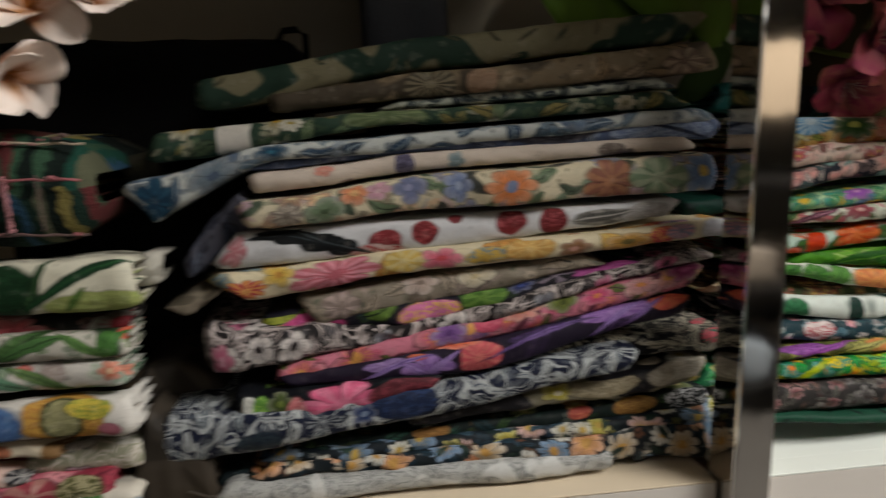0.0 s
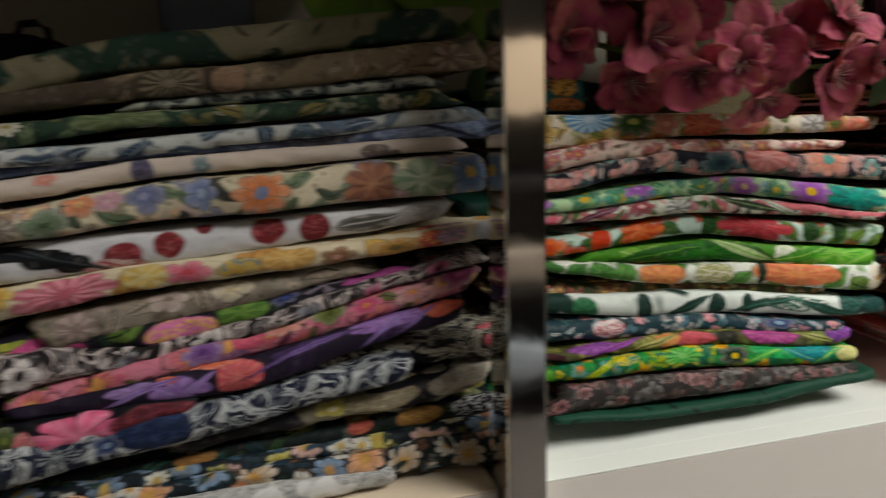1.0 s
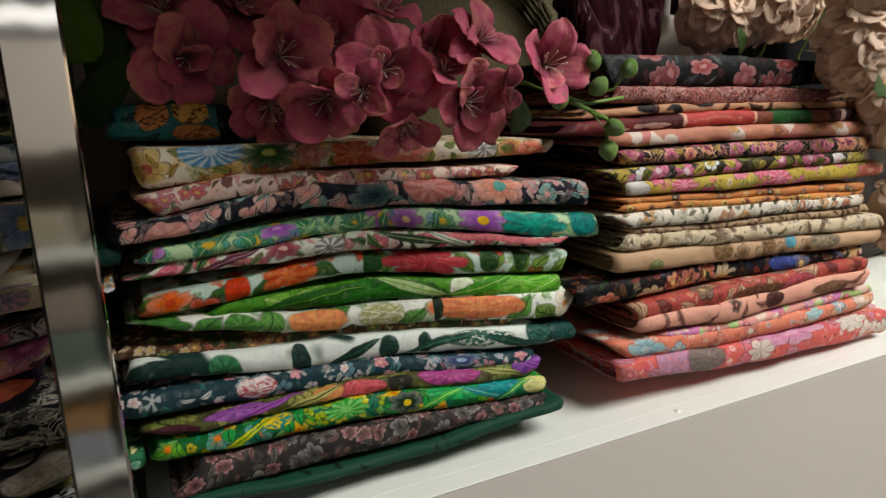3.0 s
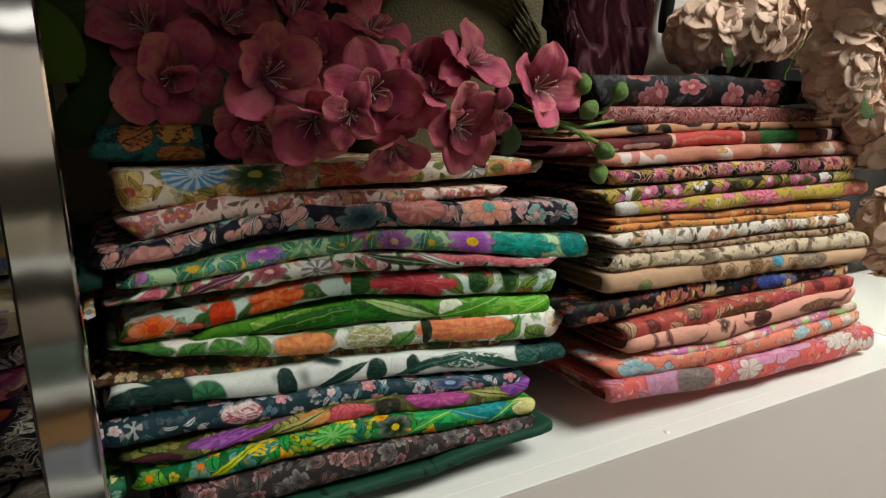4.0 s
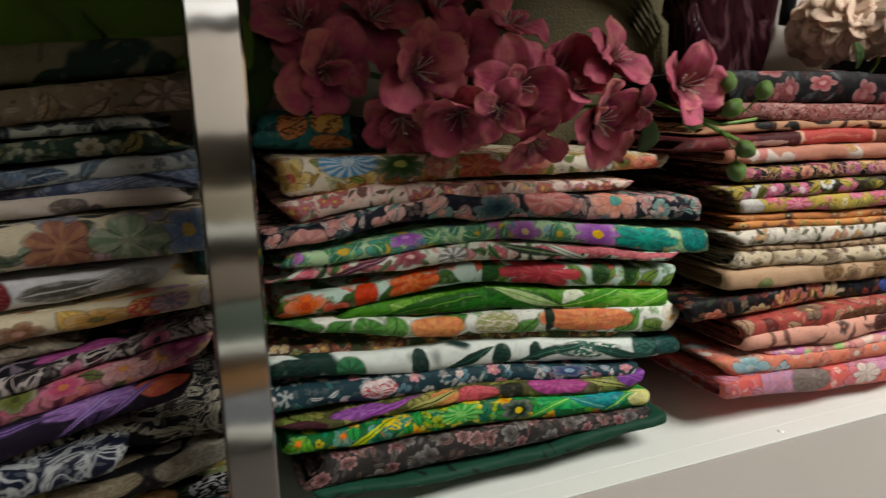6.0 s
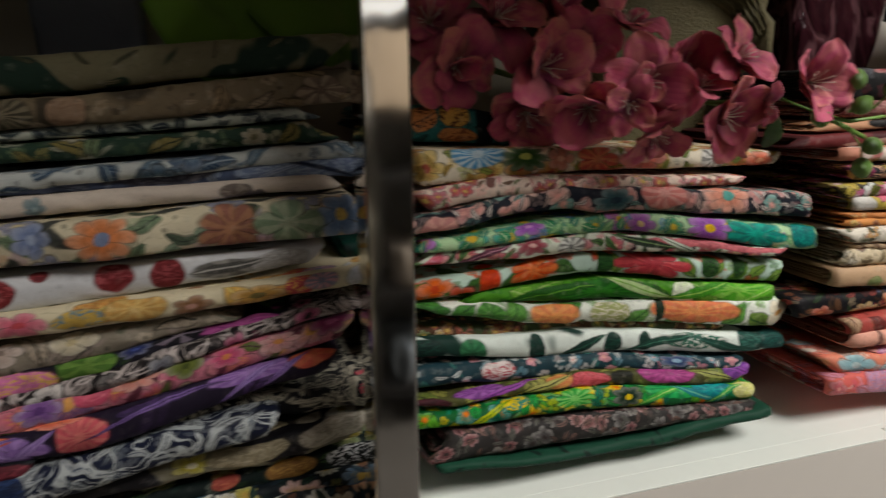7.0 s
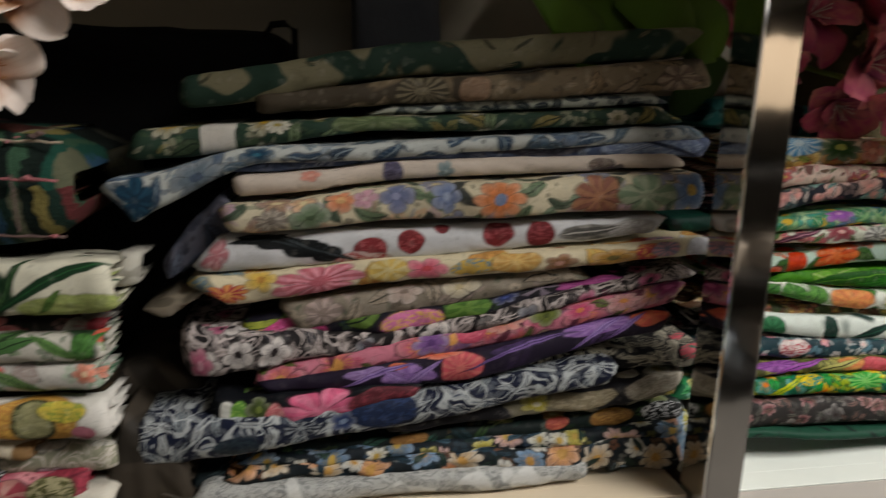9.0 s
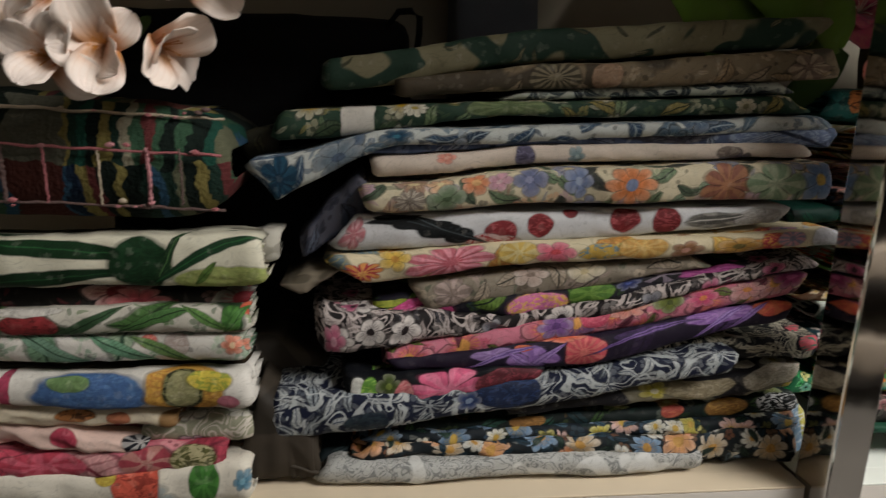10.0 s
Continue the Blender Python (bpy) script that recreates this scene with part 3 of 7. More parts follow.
def fabric(x0, xm, x1, zb, hh, yf, material, label, depth=0.21, skew=0.0, plies=0, wave=1.0, group="folded fabrics"):
    """One folded length of cotton: an outer fold and the plies inside it."""
    FOLDS[0] += 1
    seed = FOLDS[0] * 1.37
    rng = random.Random(FOLDS[0])
    zb = [max(z, 0.0022 + 0.0004) for z in zb]
    mid = (xm - x0) / (x1 - x0)
    ob = mesh_object("folded_fabric", fold_sheet(x0, x1, mid, zb, hh, yf, depth, seed, skew=skew, wave=wave), material)
    tagged(ob, label, "fabric", group)
    count = plies or max(2, round(sum(hh) / 3 / 0.0045))
    if depth <= 0.03:
        count = min(count, 2)
    for k in range(count):
        lo, hi = 0.07 + 0.86 * k / count, 0.07 + 0.86 * (k + 1) / count
        a, b = x0 + rng.uniform(-0.001, 0.006), x1 - rng.uniform(-0.001, 0.006)
        bm = fold_sheet(a, b, mid, zb, hh, yf + rng.uniform(0.002, 0.006), depth * 0.93, seed + k + 1, lo, hi, skew=skew, nx=26, wave=wave, lean_seed=seed)
        part("inner_fold", bm, material, ob)
    return ob


# stacks of folded cotton, from the top of each stack down
fabric(0.012, 0.046, 0.143, (0.236, 0.233, 0.227), (0.021, 0.026, 0.020), 0.085,
    printed_cotton('teal_cotton_with_orange_blossoms_print', '1f7a78',
    ('leaf', 55, 0.45, 0.2, 0.8, ('15605e', '2a8f8a'), '0e3f45'),
    ('spot', 0.035, 0.0044, 0.01, 0.0088, 0, 0, 'd98a20', '6a3a12'),
    ('spot', 0.057, 0.0076, 0.011, 0.0088, 0, 0, 'e3b022', '7a4a14'),
    ('spot', 0.059, -0.0071, 0.014, 0.005, 0, 0, 'd08a28', 'a05a18'),
    ('spot', 0.079, -0.0004, 0.006, 0.0262, 0, 0, '0c1a20', '0c1a20')),
    'teal cotton with orange blossoms on top of the stack')
fabric(0.020, 0.134, 0.308, (0.208, 0.212, 0.211), (0.025, 0.017, 0.011), 0.055,
    printed_cotton('cream_cotton_with_a_blue_fan_print', 'e9dfc9',
    ('flower', 28, 0.45, 6, 0.5, ('e8a24a', 'e4884c', 'd9a23a', 'e8c860'), 'b3502a', ''),
    ('leaf', 50, 0.42, 0.16, 0.55, ('8a9a3a', 'a8b048', 'c8a040'), '6a7426'),
    ('spot', 0.063, 0.0086, 0.019, 0.01, 0, 16, '4a9cc8', 'e8efe8'),
    ('spot', 0.097, 0.004, 0.017, 0.01, 9, 0, '3f6e2c', 'c2c65a'),
    ('spot', 0.123, 0.0017, 0.01, 0.0088, 5, 0, 'd8896a', 'e8b090'),
    ('spot', 0.152, -0.0003, 0.017, 0.0113, 5, 9, 'dd5a2c', 'f0a050'),
    ('spot', 0.187, 0.0006, 0.019, 0.01, 6, 0, 'e57a62', 'f0b8a0'),
    ('spot', 0.247, 0.0003, 0.011, 0.0113, 0, 8, 'e8e4dc', '1e1c1c'),
    ('spot', 0.288, -0.0021, 0.012, 0.0075, 4, 0, 'df6a2c', 'e8a070')),
    'cream cotton with a blue fan, green berries and orange blooms')
fabric(0.024, 0.076, 0.272, (0.191, 0.200, 0.198), (0.015, 0.014, 0.007), 0.05,
    printed_cotton('blush_cotton_printed_with_red_berries_print', 'ecd6c6',
    ('flower', 55, 0.42, 5, 0.6, ('e0405c', 'd86a80', 'e8b0a4', 'c43a4a'), 'e8c860', ''),
    ('leaf', 70, 0.4, 0.12, 0.4, ('a8b088', '8c6a58'), '7a6a4a'),
    ('blot', 60, 0.62, '8a5a50')),
    'blush cotton printed with red berries and small flowers')
fabric(0.004, 0.129, 0.334, (0.179, 0.188, 0.170), (0.011, 0.017, 0.020), 0.045,
    printed_cotton('navy_cotton_with_pink_hearts_leaves_print', '141c30',
    ('flower', 40, 0.46, 3, 0.85, ('e0a096', 'c88a86', 'e4b4a6', '6fa8a0'), 'eaa79a', ''),
    ('leaf', 48, 0.46, 0.1, 0.8, ('dfc0b4', '93bdb4', 'e7d9d0'), '141c30'),
    ('spot', 0.254, 0.0058, 0.021, 0.0138, 8, 0, 'e89878', '58b0a4'),
    ('spot', 0.2, 0.0042, 0.019, 0.0113, 0, 9, 'd97a70', 'e8b0a4'),
    ('spot', 0.033, -0.0043, 0.013, 0.0088, 0, 7, 'd9a092', 'c07a78'),
    ('spot', 0.158, 0.0002, 0.016, 0.0088, 6, 0, '3a6a70', '22485a')),
    'navy cotton with pink hearts, leaves and a coral daisy', wave=1.6)
fabric(0.018, 0.158, 0.345, (0.166, 0.172, 0.143), (0.009, 0.013, 0.020), 0.045,
    printed_cotton('green_and_teal_cotton_with_a_print', 'bcd8b0',
    ('flower', 32, 0.5, 7, 0.65, ('3fa878', '2c9a80', 'b878c8', '6a98c8', '2fae9a'), 'e8c860', ''),
    ('leaf', 45, 0.46, 0.18, 0.7, ('2c9a6a', '1f8a78', '8fc890'), 'd8e8c0'),
    ('spot', 0.24, 0.0015, 0.02, 0.0138, 9, 0, 'b070c4', 'f0c83a'),
    ('spot', 0.181, -0.0004, 0.011, 0.01, 6, 0, 'b578c0', 'e8d0a0'),
    ('spot', 0.283, -0.0005, 0.028, 0.0113, 5, 9, '149a90', '3fc0a8'),
    ('spot', 0.096, 0.0045, 0.012, 0.0063, 5, 0, 'b072c6', 'd8a8d8'),
    ('spot', 0.327, 0.004, 0.012, 0.0113, 0, 0, '148a88', '1aa89a')),
    'green and teal cotton with a purple daisy, folded in a peak')
fabric(0.019, 0.141, 0.311, (0.156, 0.159, 0.143), (0.008, 0.014, 0.006), 0.045,
    printed_cotton('white_cotton_with_pink_blooms_and_print', 'dfe3d2',
    ('flower', 36, 0.42, 6, 0.45, ('e0486a', 'd83a5c', 'e88a94'), 'f2d0a8', '7a2a3a'),
    ('leaf', 40, 0.5, 0.1, 0.7, ('6a9a4a', '486a3a', '8fb070', '6a2a4a'), '2c4030'),
    ('spot', 0.098, 0.0022, 0.011, 0.0063, 7, 0, 'b03a50', 'e8b8b0'),
    ('spot', 0.127, -0.0018, 0.01, 0.0063, 0, 9, 'e8e8e0', '2a2a2e'),
    ('spot', 0.249, 0.0027, 0.065, 0.0038, 0, 0, 'd86a72', 'c05a64'),
    ('spot', 0.031, -0.0004, 0.005, 0.0063, 0, 0, 'dd4a6a', 'e88aa0'),
    ('stroke', 0.185, 0.0010, 0.030, -0.15, 2.0, 0.0026, '2c4030', '8fb070'),
    ('stroke', 0.065, 0.0000, 0.022, 0.3, 0.0, 0.0024, '6a2a4a', 'c88aa0'),
    ('stroke', 0.215, 0.0000, 0.022, -0.3, 0.0, 0.0024, 'd8e0d0', '486a3a')),
    'white cotton with pink blooms and dark leaves', wave=1.6)
fabric(0.015, 0.141, 0.316, (0.135, 0.141, 0.119), (0.012, 0.015, 0.018), 0.048,
    printed_cotton('pale_mint_cotton_with_orange_tulips_print', 'c4d8cc',
    ('leaf', 26, 0.5, 0.2, 0.55, ('7a9a4a', '8fae5a', '4f7a3a'), '3a5a2c'),
    ('flower', 24, 0.42, 5, 0.4, ('e0703c', 'dc5a34', 'd86a4a'), 'f0b070', ''),
    ('spot', 0.069, 0.0011, 0.008, 0.0112, 0, 9, 'dd5a30', 'c8401e'),
    ('spot', 0.101, 0.0018, 0.018, 0.0112, 5, 7, 'dd6a40', 'e89a6a'),
    ('spot', 0.195, 0.0022, 0.033, 0.0125, 6, 9, 'd86a6e', 'b84a56'),
    ('spot', 0.03, 0.0016, 0.012, 0.01, 4, 0, 'e07a44', 'c8501e'),
    ('spot', 0.157, 0.0007, 0.006, 0.0112, 0, 0, '40703a', '2c5a2c'),
    ('spot', 0.246, 0.0038, 0.008, 0.0113, 0, 0, '3f6a34', '284a24'),
    ('spot', 0.273, 0.0057, 0.006, 0.0125, 0, 0, '3f6a34', '284a24')),
    'pale mint cotton with orange tulips and a pink rose')
fabric(0.053, 0.155, 0.311, (0.128, 0.121, 0.101), (0.009, 0.016, 0.017), 0.048,
    printed_cotton('bright_green_leafprint_cotton_print', '5f9a3a',
    ('leaf', 20, 0.55, 0.24, 0.9, ('3f8a2c', '6fae44', '2c6a24', '86bc50'), 'b6d48a'),
    ('spot', 0.223, 0.0002, 0.01, 0.01, 0, 0, 'eaf0dc', 'd8e4c0'),
    ('spot', 0.155, -0.0012, 0.045, 0.0088, 0, 11, '2f7428', '4a963a'),
    ('spot', 0.272, 0.0041, 0.034, 0.0088, 0, 9, '6ab444', 'a4d470'),
    ('stroke', 0.110, 0.0000, 0.040, 0.16, -2.0, 0.0046, '2c6a24', '7ab04c'),
    ('stroke', 0.185, 0.0010, 0.028, -0.25, 2.0, 0.0036, 'c8dca8', '86bc50'),
    ('stroke', 0.240, 0.0010, 0.030, 0.25, 3.0, 0.0040, '4f9a34', 'a8d070'),
    ('stroke', 0.295, 0.0020, 0.020, 0.4, 0.0, 0.0034, '7ac04c', 'c0e090')),
    'bright green leaf-print cotton')
fabric(0.017, 0.138, 0.320, (0.126, 0.106, 0.083), (0.008, 0.015, 0.023), 0.045,
    printed_cotton('white_cotton_with_green_leaves_and_print', 'e4e8dc',
    ('leaf', 22, 0.5, 0.24, 0.7, ('4f9a2c', '6aae3a', '86a83c'), '2c6a1c'),
    ('spot', 0.116, 0.0004, 0.019, 0.01, 0, 7, 'ea8a20', 'f2ac40'),
    ('spot', 0.234, 0.002, 0.039, 0.01, 0, 9, 'e8781a', 'f0a43c'),
    ('spot', 0.069, -0.0013, 0.011, 0.0087, 0, 9, '5aa02c', '2f741c'),
    ('spot', 0.161, 0.0002, 0.016, 0.01, 0, 0, 'b0b870', 'e8e0c8'),
    ('spot', 0.203, 0.002, 0.004, 0.0112, 0, 0, '1e3a1a', '1e3a1a'),
    ('spot', 0.311, 0.0011, 0.011, 0.0125, 5, 0, 'efe4c8', 'd8a040'),
    ('spot', 0.028, -0.0, 0.012, 0.005, 0, 7, '3f8a24', '2c6a1c')),
    'white cotton with green leaves and orange pumpkins')
fabric(-0.005, 0.096, 0.274, (0.110, 0.096, 0.081), (0.008, 0.012, 0.012), 0.055,
    printed_cotton('brown_cotton_with_tiny_red_and_print', '6a4a2c',
    ('flower', 75, 0.44, 5, 0.8, ('c8502c', 'e0c8a0', 'b8783a', '7a8a4a'), 'e8c860', ''),
    ('blot', 45, 0.52, '4a5a34')),
    'brown cotton with tiny red and cream flowers', wave=1.6)
fabric(0.002, 0.121, 0.324, (0.097, 0.084, 0.063), (0.013, 0.018, 0.015), 0.045,
    printed_cotton('white_cotton_with_dark_green_leaf_print', 'e0e8e0',
    ('blot', 16, 0.56, '16443a'),
    ('spot', 0.019, -0.0051, 0.018, 0.0125, 0, 0, '123a34', '1c5244'),
    ('spot', 0.056, -0.0033, 0.009, 0.01, 0, 7, '3f9a64', '246a48'),
    ('spot', 0.103, -0.0013, 0.006, 0.0112, 0, 0, '16443a', '1c5a4a'),
    ('spot', 0.164, -0.0016, 0.007, 0.01, 0, 0, '16443a', '1c5a4a'),
    ('spot', 0.191, -0.0001, 0.005, 0.0075, 0, 0, '1c5444', '16443a'),
    ('spot', 0.234, 0.0021, 0.028, 0.0063, 0, 0, '2f7a64', 'e6e6dc'),
    ('spot', 0.285, 0.0026, 0.01, 0.0125, 0, 0, '1c5a50', '3a7a6c'),
    ('spot', 0.312, 0.0031, 0.016, 0.0125, 0, 0, '14504c', '1c6a60'),
    ('stroke', 0.140, -0.0020, 0.018, 0.35, 4.0, 0.0040, '16443a', '3a7a64'),
    ('stroke', 0.205, 0.0010, 0.030, 0.22, -2.0, 0.0030, '1c5444', '4a8a74'),
    ('stroke', 0.262, -0.0020, 0.028, -0.20, 3.0, 0.0036, '1c5a4a', '3a7a6c')),
    'white cotton with dark green leaf patches')
fabric(-0.004, 0.119, 0.281, (0.076, 0.070, 0.053), (0.014, 0.016, 0.010), 0.042,
    printed_cotton('dark_teal_cotton_with_small_pale_print', '1c4650',
    ('leaf', 55, 0.42, 0.12, 0.5, ('2f6a74', 'dce0dc', '3a8a80'), '12343e'),
    ('flower', 60, 0.35, 5, 0.3, ('e0d8d4', '7aa8b8', 'd88a9a'), 'e8b0a0', ''),
    ('spot', 0.073, 0.0014, 0.012, 0.0075, 0, 0, 'e6d8d4', 'c84a5a'),
    ('spot', 0.013, 0.004, 0.005, 0.0062, 0, 5, '1c4650', 'd8dcd8'),
    ('spot', 0.218, 0.0043, 0.016, 0.005, 5, 0, '2a4a7a', '8ab0c8')),
    'dark teal cotton with small pale sprigs')
fabric(0.010, 0.132, 0.284, (0.063, 0.062, 0.044), (0.006, 0.011, 0.012), 0.036,
    printed_cotton('olive_and_purple_tropicalprint_cotton_print', '5c5c28',
    ('leaf', 24, 0.5, 0.24, 1.0, ('8a9a3a', 'c0bc5c', '40401c', 'a8a84a'), '1a1810'),
    ('spot', 0.058, 0.0063, 0.018, 0.0062, 0, 9, '8a3a9a', 'b468c0'),
    ('spot', 0.206, 0.0057, 0.024, 0.0087, 0, 13, 'c03a98', '9a2a7a'),
    ('spot', 0.14, 0.0012, 0.017, 0.0063, 0, 0, 'd84a5a', 'c03040'),
    ('spot', 0.117, 0.0042, 0.01, 0.0062, 0, 0, 'e09a30', 'd88020'),
    ('spot', 0.167, 0.0019, 0.009, 0.0075, 0, 0, '2a2c1c', '3a3c24'),
    ('spot', 0.271, 0.0047, 0.013, 0.0075, 0, 5, '7a2a9a', 'a04ab8'),
    ('spot', 0.023, -0.0001, 0.014, 0.005, 0, 0, '4a1424', '5a1c2c'),
    ('stroke', 0.075, 0.0020, 0.030, 0.25, 0.0, 0.0026, 'a844b4', '5c1c74'),
    ('stroke', 0.105, 0.0010, 0.026, 0.3, 0.0, 0.0024, 'c8c468', '1a1810'),
    ('stroke', 0.245, 0.0040, 0.022, -0.25, 0.0, 0.0026, 'b0b45c', '1a1810'),
    ('stroke', 0.272, 0.0040, 0.014, -0.5, 0.0, 0.0026, '9a3cb0', '5c1c74')),
    'olive and purple tropical-print cotton', wave=1.6)
fabric(0.010, 0.137, 0.287, (0.050, 0.047, 0.030), (0.010, 0.016, 0.014), 0.03,
    printed_cotton('vivid_green_cotton_with_yellow_flowers_print', '1f6a3a',
    ('flower', 38, 0.46, 5, 0.6, ('e0c82c', 'd8d83a', '58b04a', '2c9a8a'), 'e88a2c', ''),
    ('leaf', 40, 0.46, 0.2, 0.7, ('3fae5a', '7ac04a', '178a6a', 'c8d03a'), '0f3a24'),
    ('spot', 0.126, 0.0034, 0.015, 0.0075, 9, 11, '4aae54', 'a8dc8c'),
    ('spot', 0.211, 0.0079, 0.027, 0.0087, 0, 11, '1f9a5a', '58c87a'),
    ('spot', 0.243, 0.0052, 0.018, 0.0087, 0, 7, '148a94', '30b0a8'),
    ('spot', 0.168, 0.0022, 0.013, 0.0087, 7, 0, '123a20', 'e0c838'),
    ('spot', 0.083, 0.008, 0.01, 0.0062, 0, 0, 'e0c828', '148a80'),
    ('spot', 0.275, 0.0036, 0.011, 0.0087, 0, 0, 'd8d890', 'e8e4b0'),
    ('stroke', 0.195, 0.0030, 0.022, 0.4, -6.0, 0.0028, '4fb85c', 'b8e088'),
    ('stroke', 0.225, 0.0030, 0.018, -0.4, 8.0, 0.0026, '1a8a94', '8ad0b0'),
    ('stroke', 0.255, 0.0020, 0.018, 0.5, -8.0, 0.0026, '2fa868', 'c8e08c'),
    ('stroke', 0.060, 0.0000, 0.020, 0.5, 0.0, 0.0024, 'c8d03a', '3a7a2c')),
    'vivid green cotton with yellow flowers and teal scrolls')
fabric(0.026, 0.141, 0.281, (0.026, 0.026, 0.021), (0.021, 0.019, 0.010), 0.025,
    printed_cotton('dark_brown_cotton_with_faint_pink_print', '383432',
    ('flower', 48, 0.46, 6, 0.8, ('94565a', 'a06a68', '6c6866', '7a746e'), '4a3c3a', ''),
    ('leaf', 60, 0.44, 0.14, 0.8, ('74726a', '88685e'), '2a2624')),
    'dark brown cotton with faint pink rosebuds')
fabric(0.024, 0.163, 0.295, (0.022, 0.012, 0.020), (0.006, 0.009, 0.009), 0.022,
    printed_cotton('dark_green_cotton_at_the_bottom_print', '24503f',
    ('leaf', 45, 0.4, 0.08, 0.25, ('17352c', '2c604a'), '12281f')),
    'dark green cotton at the bottom of the stack')
fabric(0.348, 0.486, 0.613, (0.258, 0.255, 0.254), (0.025, 0.027, 0.021), 0.05,
    printed_cotton('black_cotton_with_red_roses_and_print', '0e0e10',
    ('flower', 24, 0.46, 5, 0.4, ('8a2430', 'a04048', '7a1c28'), 'b87a78', '1a1a1c'),
    ('leaf', 34, 0.5, 0.08, 0.4, ('6a7078', '4a5650', '8a8c90'), '0e0e10'),
    ('spot', 0.398, 0.015, 0.016, 0.0075, 5, 0, 'a03238', 'c87a78'),
    ('spot', 0.453, 0.0026, 0.017, 0.0063, 5, 0, 'b0444a', 'd09a94'),
    ('spot', 0.55, 0.0072, 0.018, 0.0063, 5, 0, '9a2a34', 'c06a68')),
    'black cotton with red roses and grey leaves')
fabric(0.357, 0.482, 0.630, (0.245, 0.240, 0.233), (0.014, 0.016, 0.017), 0.045,
    printed_cotton('dusky_red_paisleyprint_cotton_print', '9a4a44',
    ('scroll', 24, 8, 0.15, '6a1c24'),
    ('flower', 30, 0.5, 8, 0.6, ('a85a54', 'b46a62'), '6a1c24', ''),
    ('scroll', 34, 8, 0.1, 'c89a8c')),
    'dusky red paisley-print cotton')
fabric(0.331, 0.431, 0.635, (0.234, 0.236, 0.232), (0.007, 0.008, 0.007), 0.045,
    printed_cotton('beige_cotton_with_black_and_brown_print', 'c8966c',
    ('leaf', 30, 0.5, 0.12, 0.35, ('2a1c14', '6a3a24'), '1a1010'),
    ('spot', 0.389, 0.0023, 0.009, 0.0038, 0, 0, '1e1a1a', '1e1a1a'),
    ('spot', 0.45, 0.0026, 0.01, 0.0025, 0, 0, '2a1e1c', '1e1a1a')),
    'beige cotton with black and brown marks')
fabric(0.307, 0.452, 0.646, (0.223, 0.224, 0.220), (0.010, 0.012, 0.012), 0.04,
    printed_cotton('dark_red_panelprint_cotton_with_red_print', '5a1218',
    ('bands', 0.421, 0.507, 'e0b090'),
    ('bands', 0.425, 0.503, 'c43018'),
    ('bands', 0.507, 0.525, '8a4a2c'),
    ('bands', 0.525, 0.576, '1f6a2c'),
    ('bands', 0.576, 0.599, '9a5a34'),
    ('bands', 0.617, 0.65, 'd8c0b0'),
    ('bands', 0.624, 0.65, '4a1a2a'),
    ('bands', 0.315, 0.379, '7a1c20'),
    ('spot', 0.39, -0.0014, 0.018, 0.0025, 0, 0, 'c8a090', 'c8a090'),
    ('spot', 0.359, -0.0031, 0.009, 0.0013, 0, 0, 'c09888', 'c09888'),
    ('spot', 0.461, 0.0001, 0.03, 0.0013, 0, 0, 'd86a50', 'd86a50')),
    'dark red panel-print cotton with red and green blocks')
fabric(0.347, 0.454, 0.648, (0.213, 0.211, 0.207), (0.011, 0.013, 0.013), 0.035,
    printed_cotton('peach_and_white_blotched_cotton_print', 'cc8a6c',
    ('blot', 30, 0.53, 'e2d2c6'),
    ('blot', 34, 0.56, 'd88a80'),
    ('flower', 40, 0.4, 5, 0.4, ('b0602c', 'd8a040'), 'c88a3a', '')),
    'peach and white blotched cotton')
fabric(0.354, 0.481, 0.651, (0.199, 0.197, 0.191), (0.011, 0.012, 0.015), 0.03,
    printed_cotton('black_cotton_with_pink_orange_and_print', '1e1620',
    ('flower', 34, 0.48, 6, 0.75, ('e08a58', 'd8508a', 'c84a9a', 'e0b048'), '8a2a6a', ''),
    ('scroll', 50, 7, 0.1, 'e0b088'),
    ('leaf', 50, 0.42, 0.16, 0.5, ('c8a83a', 'a82a6a'), '1e1620')),
    'black cotton with pink, orange and purple paisley')
fabric(0.344, 0.482, 0.657, (0.185, 0.185, 0.181), (0.012, 0.012, 0.012), 0.03,
    printed_cotton('olive_yellow_cotton_with_pink_and_print', '3a3018',
    ('flower', 32, 0.48, 5, 0.7, ('e4609a', 'e8ece4', 'd84a86', 'c8b82c'), 'f0d0d8', ''),
    ('leaf', 38, 0.46, 0.22, 0.75, ('c8b42c', '8a8a2c', 'e0c83c'), '2a2414')),
    'olive yellow cotton with pink and white blossoms on black')
fabric(0.357, 0.483, 0.677, (0.175, 0.171, 0.166), (0.012, 0.014, 0.015), 0.03,
    printed_cotton('mustard_yellow_cotton_with_pink_berries_print', 'c8b020',
    ('leaf', 26, 0.5, 0.16, 0.5, ('e8e0d0', 'a8a040', 'd8c860'), '8a8a2c'),
    ('flower', 26, 0.42, 6, 0.35, ('e84a7a', 'e86a94'), 'f6b0c0', ''),
    ('spot', 0.369, -0.001, 0.011, 0.0088, 0, 0, 'e8e4dc', 'dcd8d0'),
    ('spot', 0.416, -0.0007, 0.015, 0.0075, 7, 9, 'e8507a', 'f4b8c8'),
    ('spot', 0.526, -0.0003, 0.015, 0.0087, 7, 9, 'e8507a', 'f4b8c8'),
    ('spot', 0.655, -0.001, 0.024, 0.0087, 5, 0, 'e07050', 'f0b090')),
    'mustard yellow cotton with pink berries')
